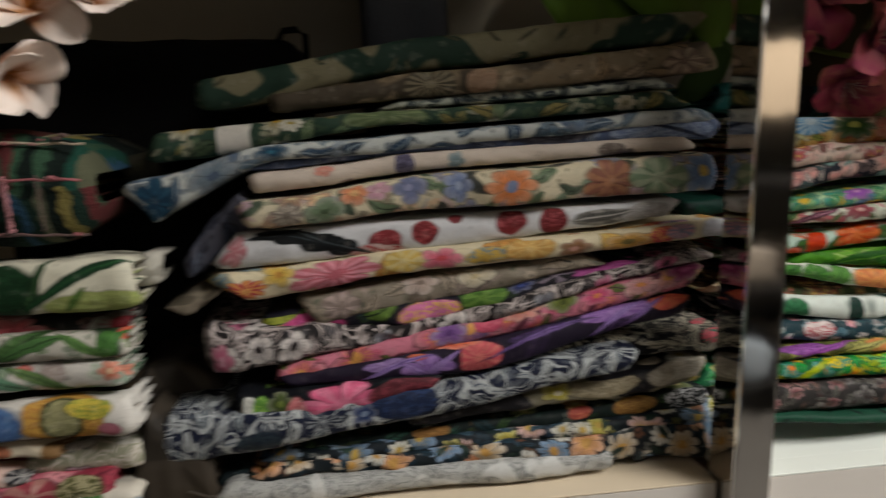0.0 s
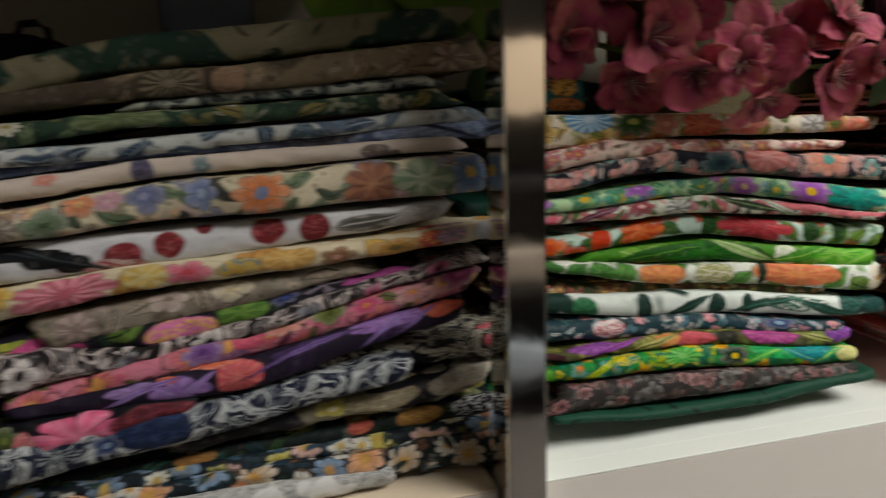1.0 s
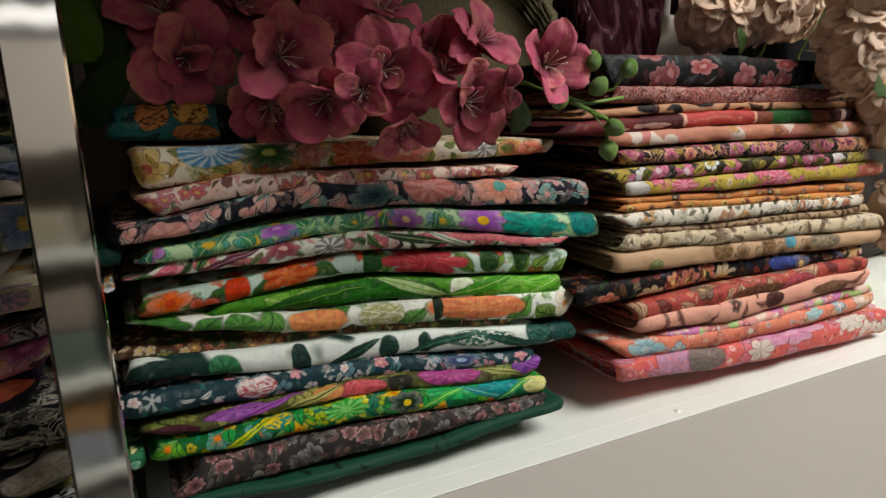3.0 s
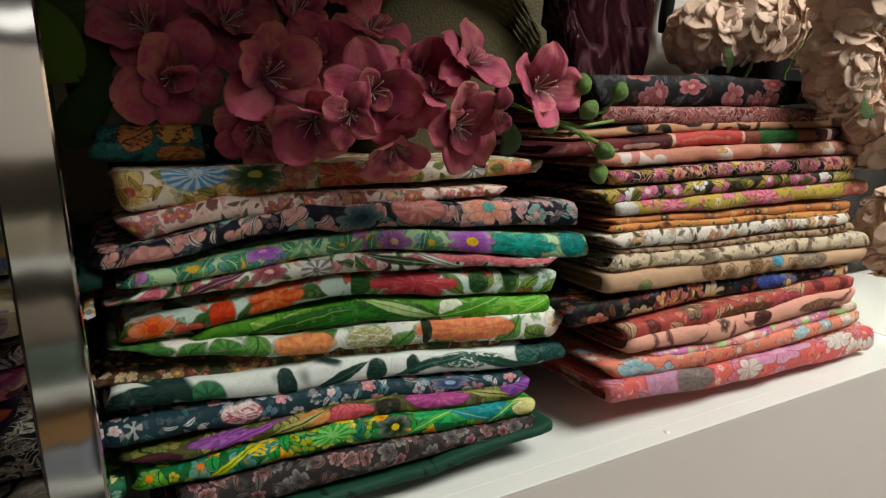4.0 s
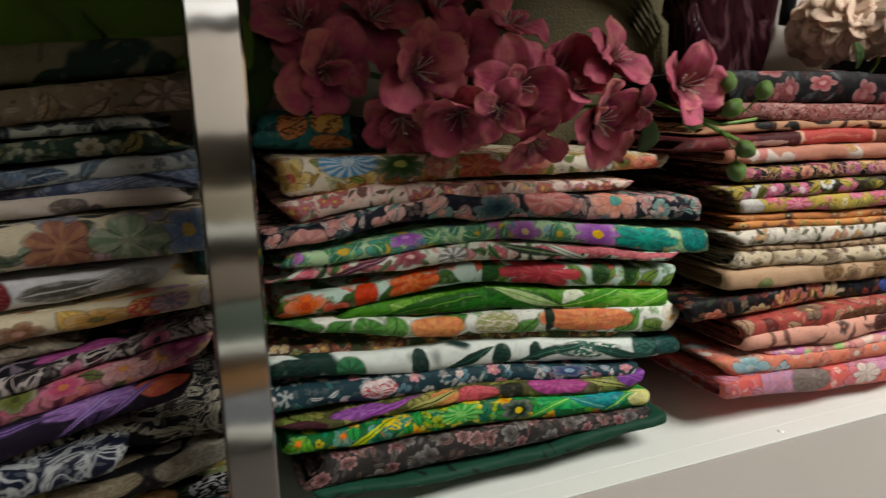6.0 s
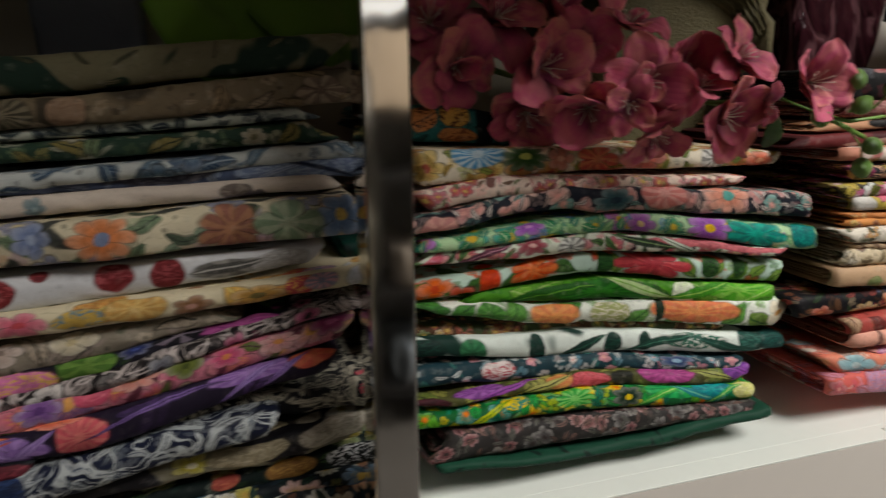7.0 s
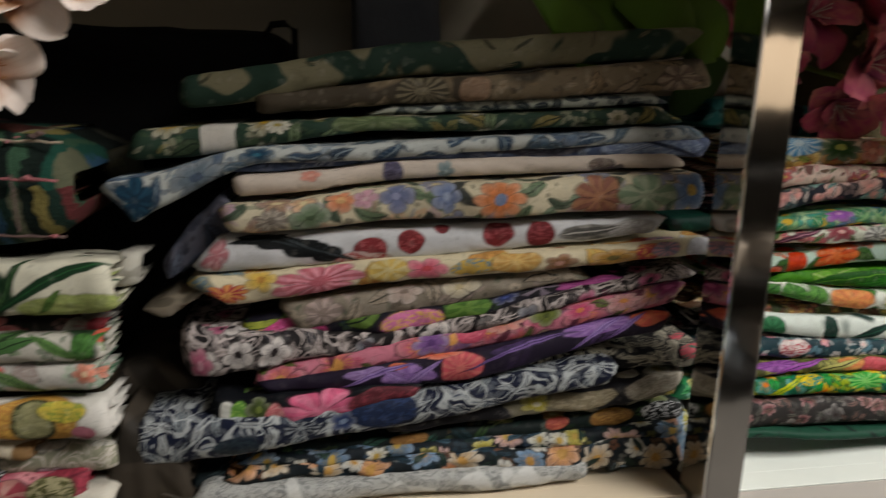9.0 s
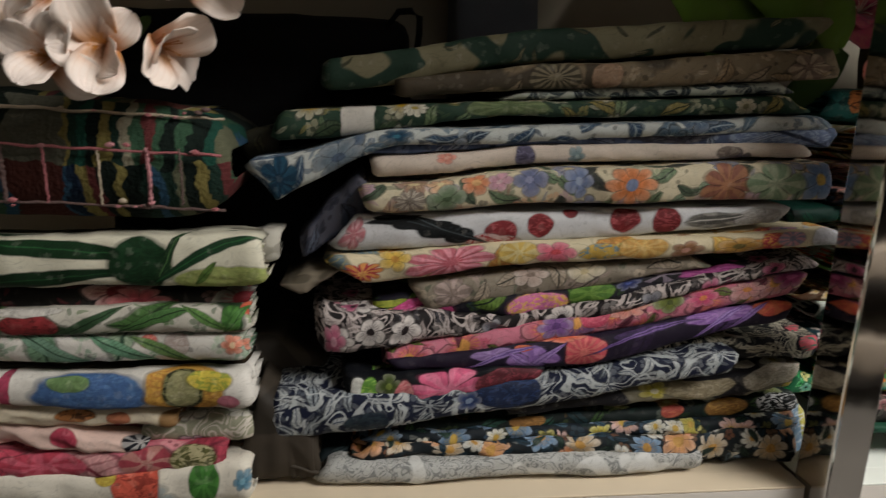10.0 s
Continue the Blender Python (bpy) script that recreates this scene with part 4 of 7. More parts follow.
fabric(0.355, 0.488, 0.654, (0.169, 0.162, 0.153), (0.005, 0.007, 0.009), 0.033,
    printed_cotton('orange_cotton_with_small_dark_dots_print', 'd0841c',
    ('flower', 60, 0.4, 5, 0.5, ('3a2c1c', 'e8a83c', 'a85a18'), 'e8d0a0', '')),
    'orange cotton with small dark dots')
fabric(0.355, 0.489, 0.655, (0.164, 0.156, 0.147), (0.006, 0.007, 0.007), 0.033,
    printed_cotton('orange_yellow_cotton_with_fine_sprigs_print', 'd8901c',
    ('flower', 70, 0.4, 5, 0.5, ('e8c04a', 'a8601c'), '6a3c14', '')),
    'orange yellow cotton with fine sprigs')
fabric(0.352, 0.486, 0.655, (0.150, 0.144, 0.139), (0.013, 0.014, 0.011), 0.03,
    printed_cotton('white_cotton_with_packed_orange_flowers_print', 'e4dccc',
    ('flower', 52, 0.46, 5, 0.65, ('d88a28', 'e4a83c', 'c86a2c', 'e8e0d0'), 'f0e4d0', ''),
    ('leaf', 60, 0.44, 0.14, 0.35, ('7a7a5a', '9a9a7a', '6a6a50'), '5a5a44')),
    'white cotton with packed orange flowers and grey leaves')
fabric(0.364, 0.490, 0.667, (0.144, 0.137, 0.130), (0.005, 0.006, 0.009), 0.033,
    printed_cotton('brown_cream_cotton_thinly_folded_print', 'b49a78',
    ('leaf', 55, 0.46, 0.14, 0.6, ('7a5a3a', '8a6a4a'), '5a3c24')),
    'brown cream cotton, thinly folded')
fabric(0.356, 0.487, 0.686, (0.132, 0.124, 0.114), (0.014, 0.014, 0.015), 0.03,
    printed_cotton('cream_cotton_with_brown_sprigs_print', 'd6c6a6',
    ('leaf', 42, 0.5, 0.1, 0.5, ('94805c', 'a8946c', '86704c'), '7a6848'),
    ('flower', 45, 0.36, 5, 0.3, ('8a6a54', 'e4d8c0'), '6a4c3a', '')),
    'cream cotton with brown sprigs')
fabric(0.348, 0.489, 0.685, (0.115, 0.107, 0.099), (0.017, 0.018, 0.014), 0.03,
    printed_cotton('beige_cotton_with_tan_shells_and_print', 'c8a680',
    ('flower', 22, 0.32, 6, 0.35, ('a88452', 'b8945e'), '7a5a34', ''),
    ('spot', 0.55, 0.0043, 0.007, 0.0063, 0, 0, '4a9cb4', '6ab8c8'),
    ('spot', 0.465, 0.0024, 0.011, 0.0087, 0, 7, 'a07c4a', '7a5a30'),
    ('spot', 0.521, 0.0014, 0.009, 0.0075, 0, 0, '9a7648', '6a4c2c'),
    ('spot', 0.596, 0.003, 0.019, 0.0088, 0, 0, '8a7a64', 'a8987a'),
    ('spot', 0.389, -0.0053, 0.007, 0.0063, 0, 0, '8aa05a', 'a8b070')),
    'beige cotton with tan shells and a blue dot')
fabric(0.317, 0.462, 0.668, (0.091, 0.091, 0.084), (0.018, 0.018, 0.013), 0.035,
    printed_cotton('black_cotton_with_cream_daisies_orange_print', '16121a',
    ('flower', 26, 0.48, 7, 0.6, ('d8843c', 'c8502c', '2c4a8a', 'e0c8a0'), 'e8c070', ''),
    ('leaf', 50, 0.44, 0.16, 0.6, ('3a5a30', '8a5a2c', 'a83a24'), '16121a'),
    ('spot', 0.39, -0.0104, 0.016, 0.01, 9, 9, 'e0cca0', 'c8a05a'),
    ('spot', 0.545, 0.0007, 0.017, 0.0075, 0, 0, '2a4494', '3a5ab0'),
    ('spot', 0.345, -0.0058, 0.011, 0.0063, 5, 0, 'd0602c', 'e8904c')),
    'black cotton with cream daisies, orange and blue flowers')
fabric(0.367, 0.489, 0.662, (0.073, 0.073, 0.075), (0.015, 0.016, 0.013), 0.028,
    printed_cotton('brick_red_and_white_floral_cotton_print', 'b8402c',
    ('leaf', 24, 0.52, 0.2, 0.6, ('e0b890', 'd8a078', '8a2a1c'), '6a1c14'),
    ('flower', 22, 0.45, 6, 0.4, ('7a5028', 'a85a2c', 'c8502c'), 'e0c090', ''),
    ('spot', 0.512, -0.007, 0.034, 0.01, 0, 0, '8a5a34', '6a3c20'),
    ('spot', 0.561, -0.0048, 0.025, 0.0087, 0, 0, 'b0324a', 'c84a5c')),
    'brick red and white floral cotton')
fabric(0.371, 0.487, 0.662, (0.064, 0.056, 0.061), (0.013, 0.019, 0.016), 0.025,
    printed_cotton('pale_pink_cotton_with_brown_sprigs_print', 'e0a48c',
    ('leaf', 24, 0.5, 0.07, 0.4, ('8a5a4a', 'a87060'), '6a3c30'),
    ('spot', 0.476, 0.006, 0.007, 0.0075, 5, 0, '6a3a2c', 'c88a74'),
    ('spot', 0.527, 0.001, 0.011, 0.0075, 0, 0, '5a2c22', '7a4434'),
    ('spot', 0.603, -0.0011, 0.026, 0.005, 0, 0, '9a7050', '7a5038')),
    'pale pink cotton with brown sprigs')
fabric(0.399, 0.514, 0.676, (0.051, 0.045, 0.048), (0.007, 0.010, 0.011), 0.028,
    printed_cotton('pink_lilac_and_lime_watercolourprint_cotton_print', 'e0a094',
    ('blot', 30, 0.5, 'b8d88a'),
    ('blot', 26, 0.54, 'd07ab0'),
    ('blot', 34, 0.58, 'e8d0c0'),
    ('flower', 40, 0.36, 5, 0.4, ('e0607a', 'd890c0'), 'f0c8b0', '')),
    'pink, lilac and lime watercolour-print cotton')
fabric(0.351, 0.489, 0.675, (0.043, 0.034, 0.037), (0.016, 0.016, 0.012), 0.025,
    printed_cotton('coral_cotton_with_pale_blue_and_print', 'e0825c',
    ('flower', 30, 0.46, 5, 0.6, ('a8c4cc', 'e8a86a', 'e0c8b8', 'd8603c'), 'e8d8c8', ''),
    ('spot', 0.378, 0.0003, 0.018, 0.0088, 4, 0, '9ac4cc', 'c8d8d8'),
    ('spot', 0.581, 0.0029, 0.012, 0.0062, 5, 0, 'a8ccd0', 'c8dcdc')),
    'coral cotton with pale blue and orange blossoms')
fabric(0.425, 0.540, 0.685, (0.030, 0.022, 0.023), (0.008, 0.010, 0.013), 0.028,
    printed_cotton('salmon_pink_cotton_thinly_folded_print', 'e08a70',
    ('flower', 45, 0.42, 5, 0.6, ('e8b0a0', 'c8584a', 'd8a8b8'), 'f0d0c0', '')),
    'salmon pink cotton, thinly folded')
fabric(0.347, 0.485, 0.697, (0.027, 0.014, 0.005), (0.018, 0.021, 0.025), 0.02,
    printed_cotton('coral_red_cotton_with_white_leaf_print', 'd85848',
    ('flower', 18, 0.46, 9, 0.4, ('e8d8cc', 'ece0d4', 'd84a6a'), 'e8a890', ''),
    ('leaf', 26, 0.5, 0.2, 0.4, ('e0a0b8', 'd890a8', 'e0745c'), 'c83a2c'),
    ('spot', 0.41, 0.0036, 0.024, 0.015, 0, 0, 'c494b4', 'd88a9a'),
    ('spot', 0.44, 0.0036, 0.02, 0.0137, 0, 11, '8a7a74', '9a8a80'),
    ('spot', 0.547, 0.0129, 0.046, 0.0125, 5, 0, 'd88cb0', 'e0a8c0'),
    ('spot', 0.635, 0.0101, 0.022, 0.0113, 7, 9, 'e8dcd0', 'd8ccc0'),
    ('spot', 0.356, -0.0018, 0.008, 0.0075, 5, 0, 'd8606c', 'e89a90'),
    ('spot', 0.506, 0.0011, 0.016, 0.01, 6, 9, 'e8d8cc', 'd8c0b4')),
    "coral red cotton with white leaf tips at the stack's base")
fabric(-0.344, -0.196, -0.024, (0.243, 0.267, 0.282), (0.021, 0.021, 0.020), 0.05,
    printed_cotton('beige_cotton_with_dark_green_camouflage_print', '8a8468',
    ('blot', 26, 0.54, '2f4a3c'),
    ('leaf', 45, 0.45, 0.06, 0.25, ('a09878', '6a6a50'), '54543c')),
    "beige cotton with dark green camouflage blots on the stack's top")
fabric(-0.299, -0.196, -0.014, (0.242, 0.250, 0.262), (0.012, 0.016, 0.020), 0.045,
    printed_cotton('tan_cotton_with_greybrown_leaves_and_print', '8c7c62',
    ('blot', 20, 0.52, '5a5040'),
    ('leaf', 26, 0.5, 0.18, 0.6, ('b8a58a', '6a5e4a', 'a8906c'), '4a4032'),
    ('spot', -0.201, -0.0008, 0.016, 0.01, 0, 15, '5e5644', 'b0a488'),
    ('spot', -0.169, -0.0005, 0.009, 0.01, 0, 0, 'b4967a', 'a8886c'),
    ('spot', -0.037, -0.0021, 0.015, 0.0088, 6, 7, 'b09c84', '6a5040')),
    'tan cotton with grey-brown leaves and feathers')
fabric(-0.229, -0.139, -0.042, (0.242, 0.247, 0.252), (0.005, 0.007, 0.008), 0.05,
    printed_cotton('navy_cotton_with_pale_leaves_thinly_print', 'c0c4b8',
    ('leaf', 50, 0.5, 0.16, 0.9, ('28384a', '3a4c54'), 'a0a8a0')),
    'navy cotton with pale leaves, thinly folded')
fabric(-0.371, -0.230, -0.035, (0.213, 0.232, 0.239), (0.020, 0.010, 0.012), 0.045,
    printed_cotton('dark_green_cotton_with_white_daisies_print', '3c5244',
    ('leaf', 30, 0.48, 0.16, 0.5, ('8a9a7a', '5a6a52', 'a89c6a'), '2c3c30'),
    ('flower', 24, 0.36, 9, 0.3, ('d0ccb8', 'b8b49c'), 'c8a850', ''),
    ('bands', -0.332, -0.312, 'd8d4cc'),
    ('spot', -0.287, 0.0038, 0.008, 0.005, 9, 0, 'd8d4c4', 'b8a868'),
    ('spot', -0.076, -0.0008, 0.007, 0.0063, 7, 0, 'b8b09a', '8a8468'),
    ('spot', -0.23, 0.0012, 0.025, 0.0062, 0, 9, '8f9c78', '6a7a58')),
    'dark green cotton with white daisies')
fabric(-0.381, -0.299, -0.019, (0.178, 0.214, 0.229), (0.026, 0.010, 0.009), 0.035,
    printed_cotton('blue_and_white_floral_cotton_print', 'c8ccc8',
    ('leaf', 26, 0.52, 0.14, 0.75, ('3a5a78', '6a8498', '20405c'), 'a8b8c0'),
    ('flower', 22, 0.4, 6, 0.45, ('1f5a78', '7a8ea0', '4a6a8a'), 'c8d4d8', ''),
    ('spot', -0.367, -0.0015, 0.01, 0.015, 5, 9, '245e78', '123c58'),
    ('spot', -0.299, 0.0012, 0.01, 0.005, 6, 0, '1f5470', '2f7a90'),
    ('spot', -0.333, -0.001, 0.015, 0.0112, 6, 0, '8494a0', '62748a')),
    "blue and white floral cotton drooping over the stack's side")
fabric(-0.316, -0.195, -0.013, (0.207, 0.217, 0.219), (0.006, 0.008, 0.014), 0.04,
    printed_cotton('slate_blue_cotton_with_pale_sprigs_print', '5a6a8a',
    ('leaf', 34, 0.5, 0.12, 0.6, ('a8b4c8', '3a4664', '8894b0'), '2c3854'),
    ('spot', -0.053, 0.001, 0.035, 0.0088, 0, 0, '8494b4', 'a8b8d0'),
    ('spot', -0.129, 0.0016, 0.03, 0.005, 0, 0, '4a4a58', '6a6a78'),
    ('stroke', -0.060, 0.0010, 0.026, 0.35, 0.0, 0.0014, 'b8c4dc', '8494b4'),
    ('stroke', -0.040, 0.0000, 0.022, -0.3, 0.0, 0.0012, '3a4664', '2c3854')),
    'slate blue cotton with pale sprigs')
fabric(-0.313, -0.196, -0.032, (0.195, 0.205, 0.213), (0.012, 0.012, 0.009), 0.035,
    printed_cotton('cream_cotton_with_small_birds_and_print', 'd8cabc',
    ('flower', 14, 0.2, 6, 0.3, ('d89a8a', '7a6a80', '8aa0a4'), 'd8a898', ''),
    ('spot', -0.269, 0.0041, 0.006, 0.0038, 5, 0, 'e89a84', 'f0b8a4'),
    ('spot', -0.22, -0.0005, 0.006, 0.0087, 0, 0, '6c6680', '8a84a0'),
    ('spot', -0.188, -0.0002, 0.006, 0.0063, 5, 0, '8aa0a4', 'a8b8b8'),
    ('spot', -0.089, -0.0005, 0.008, 0.0038, 0, 0, '8a7c74', 'a89c90')),
    'cream cotton with small birds and peach flowers')
fabric(-0.319, -0.180, -0.021, (0.174, 0.182, 0.186), (0.017, 0.023, 0.025), 0.024,
    printed_cotton('ecru_cotton_with_orange_lilac_and_print', 'd8cdb0',
    ('leaf', 30, 0.5, 0.15, 0.8, ('8aa07c', '6a7a64', '9cb094', '5c5c58'), '4a5448'),
    ('flower', 26, 0.4, 6, 0.36, ('e0b48c', 'c8a4b4', '9498b4', 'b08a74'), 'e8d8a8', '6a6258'),
    ('spot', -0.156, 0.0011, 0.016, 0.0138, 8, 0, 'e48828', '8a98b8'),
    ('spot', -0.092, -0.0015, 0.018, 0.015, 7, 9, 'a8705a', 'c89060'),
    ('spot', -0.251, 0.0059, 0.009, 0.0075, 5, 0, 'e4945c', 'e8b878'),
    ('spot', -0.218, 0.0046, 0.011, 0.01, 4, 0, '8088ac', 'a4a8c8'),
    ('spot', -0.189, 0.0034, 0.01, 0.01, 5, 0, '8494b8', 'a8b4cc'),
    ('spot', -0.237, 0.0055, 0.008, 0.0063, 5, 0, 'd4a0b0', 'e8c4c8'),
    ('spot', -0.032, 0.002, 0.014, 0.015, 6, 0, '7a98c0', 'e8c860'),
    ('spot', -0.291, -0.0014, 0.01, 0.0075, 9, 9, 'cfc4b4', '6a5c54'),
    ('spot', -0.061, -0.0006, 0.019, 0.0138, 4, 7, '92a888', 'c8ccb0'),
    ('spot', -0.269, -0.0013, 0.012, 0.0088, 4, 0, '7c9070', '5c7050')),
    'ecru cotton with orange, lilac and blue garden flowers')
fabric(-0.333, -0.194, -0.044, (0.149, 0.157, 0.170), (0.023, 0.020, 0.012), 0.03,
    printed_cotton('white_cotton_with_red_cherries_and_print', 'd6d6d8',
    ('spot', -0.302, 0.0108, 0.011, 0.0038, 0, 0, '24262a', '1c1e22'),
    ('spot', -0.287, 0.0053, 0.014, 0.0038, 0, 0, '1c2022', '2a2c30'),
    ('spot', -0.272, 0.0009, 0.013, 0.005, 0, 0, '181c1e', '30363a'),
    ('spot', -0.26, -0.0034, 0.009, 0.005, 0, 0, '1c2022', '3a4044'),
    ('spot', -0.275, 0.0057, 0.01, 0.0013, 0, 0, '24282c', '1c2022'),
    ('spot', -0.234, -0.0028, 0.01, 0.0075, 0, 0, '9c1c2c', 'c05a60'),
    ('spot', -0.209, 0.0017, 0.008, 0.0075, 0, 0, '8e1824', 'b84a50'),
    ('spot', -0.154, 0.0023, 0.01, 0.0088, 0, 0, '8e1826', 'b85058'),
    ('spot', -0.127, 0.0001, 0.009, 0.0088, 0, 0, '8a1624', 'b04850'),
    ('spot', -0.239, -0.0093, 0.017, 0.0063, 0, 0, 'dcc0bc', 'c03a40'),
    ('spot', -0.095, -0.0003, 0.019, 0.005, 0, 5, 'a8a49c', '5a5854'),
    ('spot', -0.324, 0.0003, 0.007, 0.0113, 5, 7, 'd8a8ac', 'c05a6a'),
    ('spot', -0.19, 0.0091, 0.005, 0.0038, 0, 0, '8a2a34', 'c04a50'),
    ('spot', -0.067, -0.0012, 0.016, 0.0062, 0, 0, 'b8b4b0', 'ccc8c4'),
    ('stroke', -0.280, 0.0040, 0.034, -0.30, -2.0, 0.0026, '14181a', '4a5458'),
    ('stroke', -0.270, 0.0020, 0.030, -0.42, 0.0, 0.0018, '1c2022', '5a6468'),
    ('stroke', -0.300, 0.0080, 0.018, 0.10, 3.0, 0.0022, '181c1e', '30363a'),
    ('stroke', -0.095, 0.0000, 0.020, 0.05, 2.0, 0.0022, '5a5854', 'c8c4bc')),
    'white cotton with red cherries and a black feather bird')
fabric(-0.332, -0.195, -0.006, (0.129, 0.145, 0.157), (0.019, 0.014, 0.011), 0.024,
    printed_cotton('yellow_and_pink_cotton_with_large_print', 'dcd0b0',
    ('leaf', 18, 0.5, 0.22, 0.5, ('e0b034', '8aa0a8', 'd89a30'), 'e8d070'),
    ('spot', -0.265, -0.0, 0.028, 0.0112, 7, 13, 'e89aa8', 'b8304a'),
    ('spot', -0.299, 0.0056, 0.01, 0.0087, 5, 0, 'e4c040', 'd8a020'),
    ('spot', -0.319, -0.0015, 0.013, 0.0063, 9, 9, 'c02838', 'e8b83c'),
    ('spot', -0.223, 0.0013, 0.012, 0.0075, 0, 7, 'e0c058', 'e8dca8'),
    ('spot', -0.2, 0.0003, 0.013, 0.0075, 5, 0, 'e06a84', 'd83a4c'),
    ('spot', -0.171, -0.0001, 0.014, 0.005, 0, 0, 'd8b43c', '8aa0a4'),
    ('spot', -0.144, 0.0012, 0.016, 0.0075, 0, 9, 'd8a848', 'e8c878'),
    ('spot', -0.116, -0.0015, 0.011, 0.0063, 5, 0, 'a8784a', 'd8a08c'),
    ('spot', -0.081, -0.0015, 0.017, 0.0063, 5, 0, 'c8982c', '8a7a3c'),
    ('spot', -0.057, 0.001, 0.008, 0.0075, 0, 0, 'c83040', 'e8a83c'),
    ('spot', -0.045, 0.0013, 0.01, 0.005, 0, 9, 'e0a8b4', '6a98b4'),
    ('spot', -0.012, 0.0003, 0.018, 0.0100, 0, 0, 'd8d8dc', 'd8d8dc')),
    'yellow and pink cotton with large striped blooms')
fabric(-0.284, -0.191, -0.098, (0.111, 0.124, 0.140), (0.020, 0.018, 0.008), 0.03,
    printed_cotton('grey_beige_cotton_with_cream_flowers_print', '9a9080',
    ('leaf', 26, 0.5, 0.18, 0.7, ('5c6a54', 'c8b8a4', '6a5c50', 'bca8a0'), '4a4a40'),
    ('spot', -0.178, 0.0045, 0.012, 0.0075, 4, 0, 'd8ccb0', 'c8b890'),
    ('spot', -0.213, 0.0049, 0.012, 0.0075, 5, 0, 'c8b4a8', 'a08c80'),
    ('spot', -0.263, 0.001, 0.012, 0.01, 5, 7, 'c0aca4', '8a7a70')),
    'grey beige cotton with cream flowers')
fabric(-0.312, -0.227, -0.038, (0.102, 0.108, 0.136), (0.018, 0.016, 0.009), 0.03,
    printed_cotton('black_cotton_with_pink_petals_and_print', '201c2c',
    ('leaf', 22, 0.5, 0.2, 0.6, ('5a8a30', '7a9a3a', '3a4a8a'), '16202a'),
    ('spot', -0.208, -0.0006, 0.02, 0.0075, 0, 0, 'e07ab0', 'e8b85c'),
    ('spot', -0.173, 0.0024, 0.015, 0.0063, 0, 5, '5f8a2c', '8ab04a'),
    ('spot', -0.148, 0.0049, 0.009, 0.005, 6, 0, '223472', '3a52a0'),
    ('spot', -0.282, -0.0041, 0.021, 0.0088, 0, 0, 'd83a90', 'e05aa8'),
    ('spot', -0.303, -0.0061, 0.008, 0.0075, 5, 0, 'e08a2c', 'e8b03c'),
    ('spot', -0.302, 0.0042, 0.011, 0.0025, 0, 0, 'a8b02c', '8a9a2c'),
    ('spot', -0.091, 0.0038, 0.024, 0.005, 0, 7, 'a83a90', 'c85aa8'),
    ('spot', -0.125, 0.0053, 0.013, 0.005, 0, 5, '1a1620', 'b0a0b0')),
    'black cotton with pink petals and green leaves', wave=2.2)
fabric(-0.348, -0.227, -0.022, (0.086, 0.099, 0.142), (0.031, 0.012, 0.007), 0.025,
    printed_cotton('black_and_white_scrollprint_cotton_with_print', '2a2426',
    ('leaf', 40, 0.6, 0.13, 0.9, ('c8bcb8', 'd4c8c4'), '8a7c7a'),
    ('leaf', 27, 0.6, 0.10, 0.8, ('c8bcb8', 'b8acaa'), '2a2426'),
    ('scroll', 22, 7, 0.11, 'c8bcb8'),
    ('flower', 28, 0.36, 5, 0.35, ('c85a8a', '8a8a94', 'e0d8d4'), '3a3032', ''),
    ('spot', -0.336, -0.0054, 0.007, 0.0113, 5, 0, 'c86a8a', 'e0a8b8')),
    'black and white scroll-print cotton with pink touches', wave=2.2)
fabric(-0.305, -0.191, -0.030, (0.077, 0.094, 0.124), (0.012, 0.015, 0.015), 0.022,
    printed_cotton('pink_cotton_with_magenta_and_orange_print', 'd07a90',
    ('flower', 24, 0.48, 6, 0.75, ('c83a6a', 'e0a0a8', '8a5aa0', 'e4c0a8', 'd8607c'), 'e8a83c', ''),
    ('leaf', 40, 0.44, 0.14, 0.4, ('7a8a3c', '8a3a54'), '5a2c3c'),
    ('spot', -0.171, 0.0058, 0.009, 0.0075, 0, 0, 'd03a6a', 'e0607c'),
    ('spot', -0.197, 0.0036, 0.012, 0.0087, 6, 0, '8a5aa0', '6a3a84'),
    ('spot', -0.149, 0.0071, 0.013, 0.0075, 7, 0, 'e09080', 'c8883c'),
    ('spot', -0.101, 0.0038, 0.011, 0.0062, 6, 0, 'd8407c', 'e88a2c'),
    ('spot', -0.071, 0.0032, 0.012, 0.0063, 7, 0, 'e0a0a0', 'e89a2c'),
    ('spot', -0.123, 0.0063, 0.01, 0.0075, 4, 0, '7a8434', '5a6424'),
    ('spot', -0.042, 0.0056, 0.012, 0.0075, 6, 0, 'b03a80', 'd068a0')),
    'pink cotton with magenta and orange daisies')
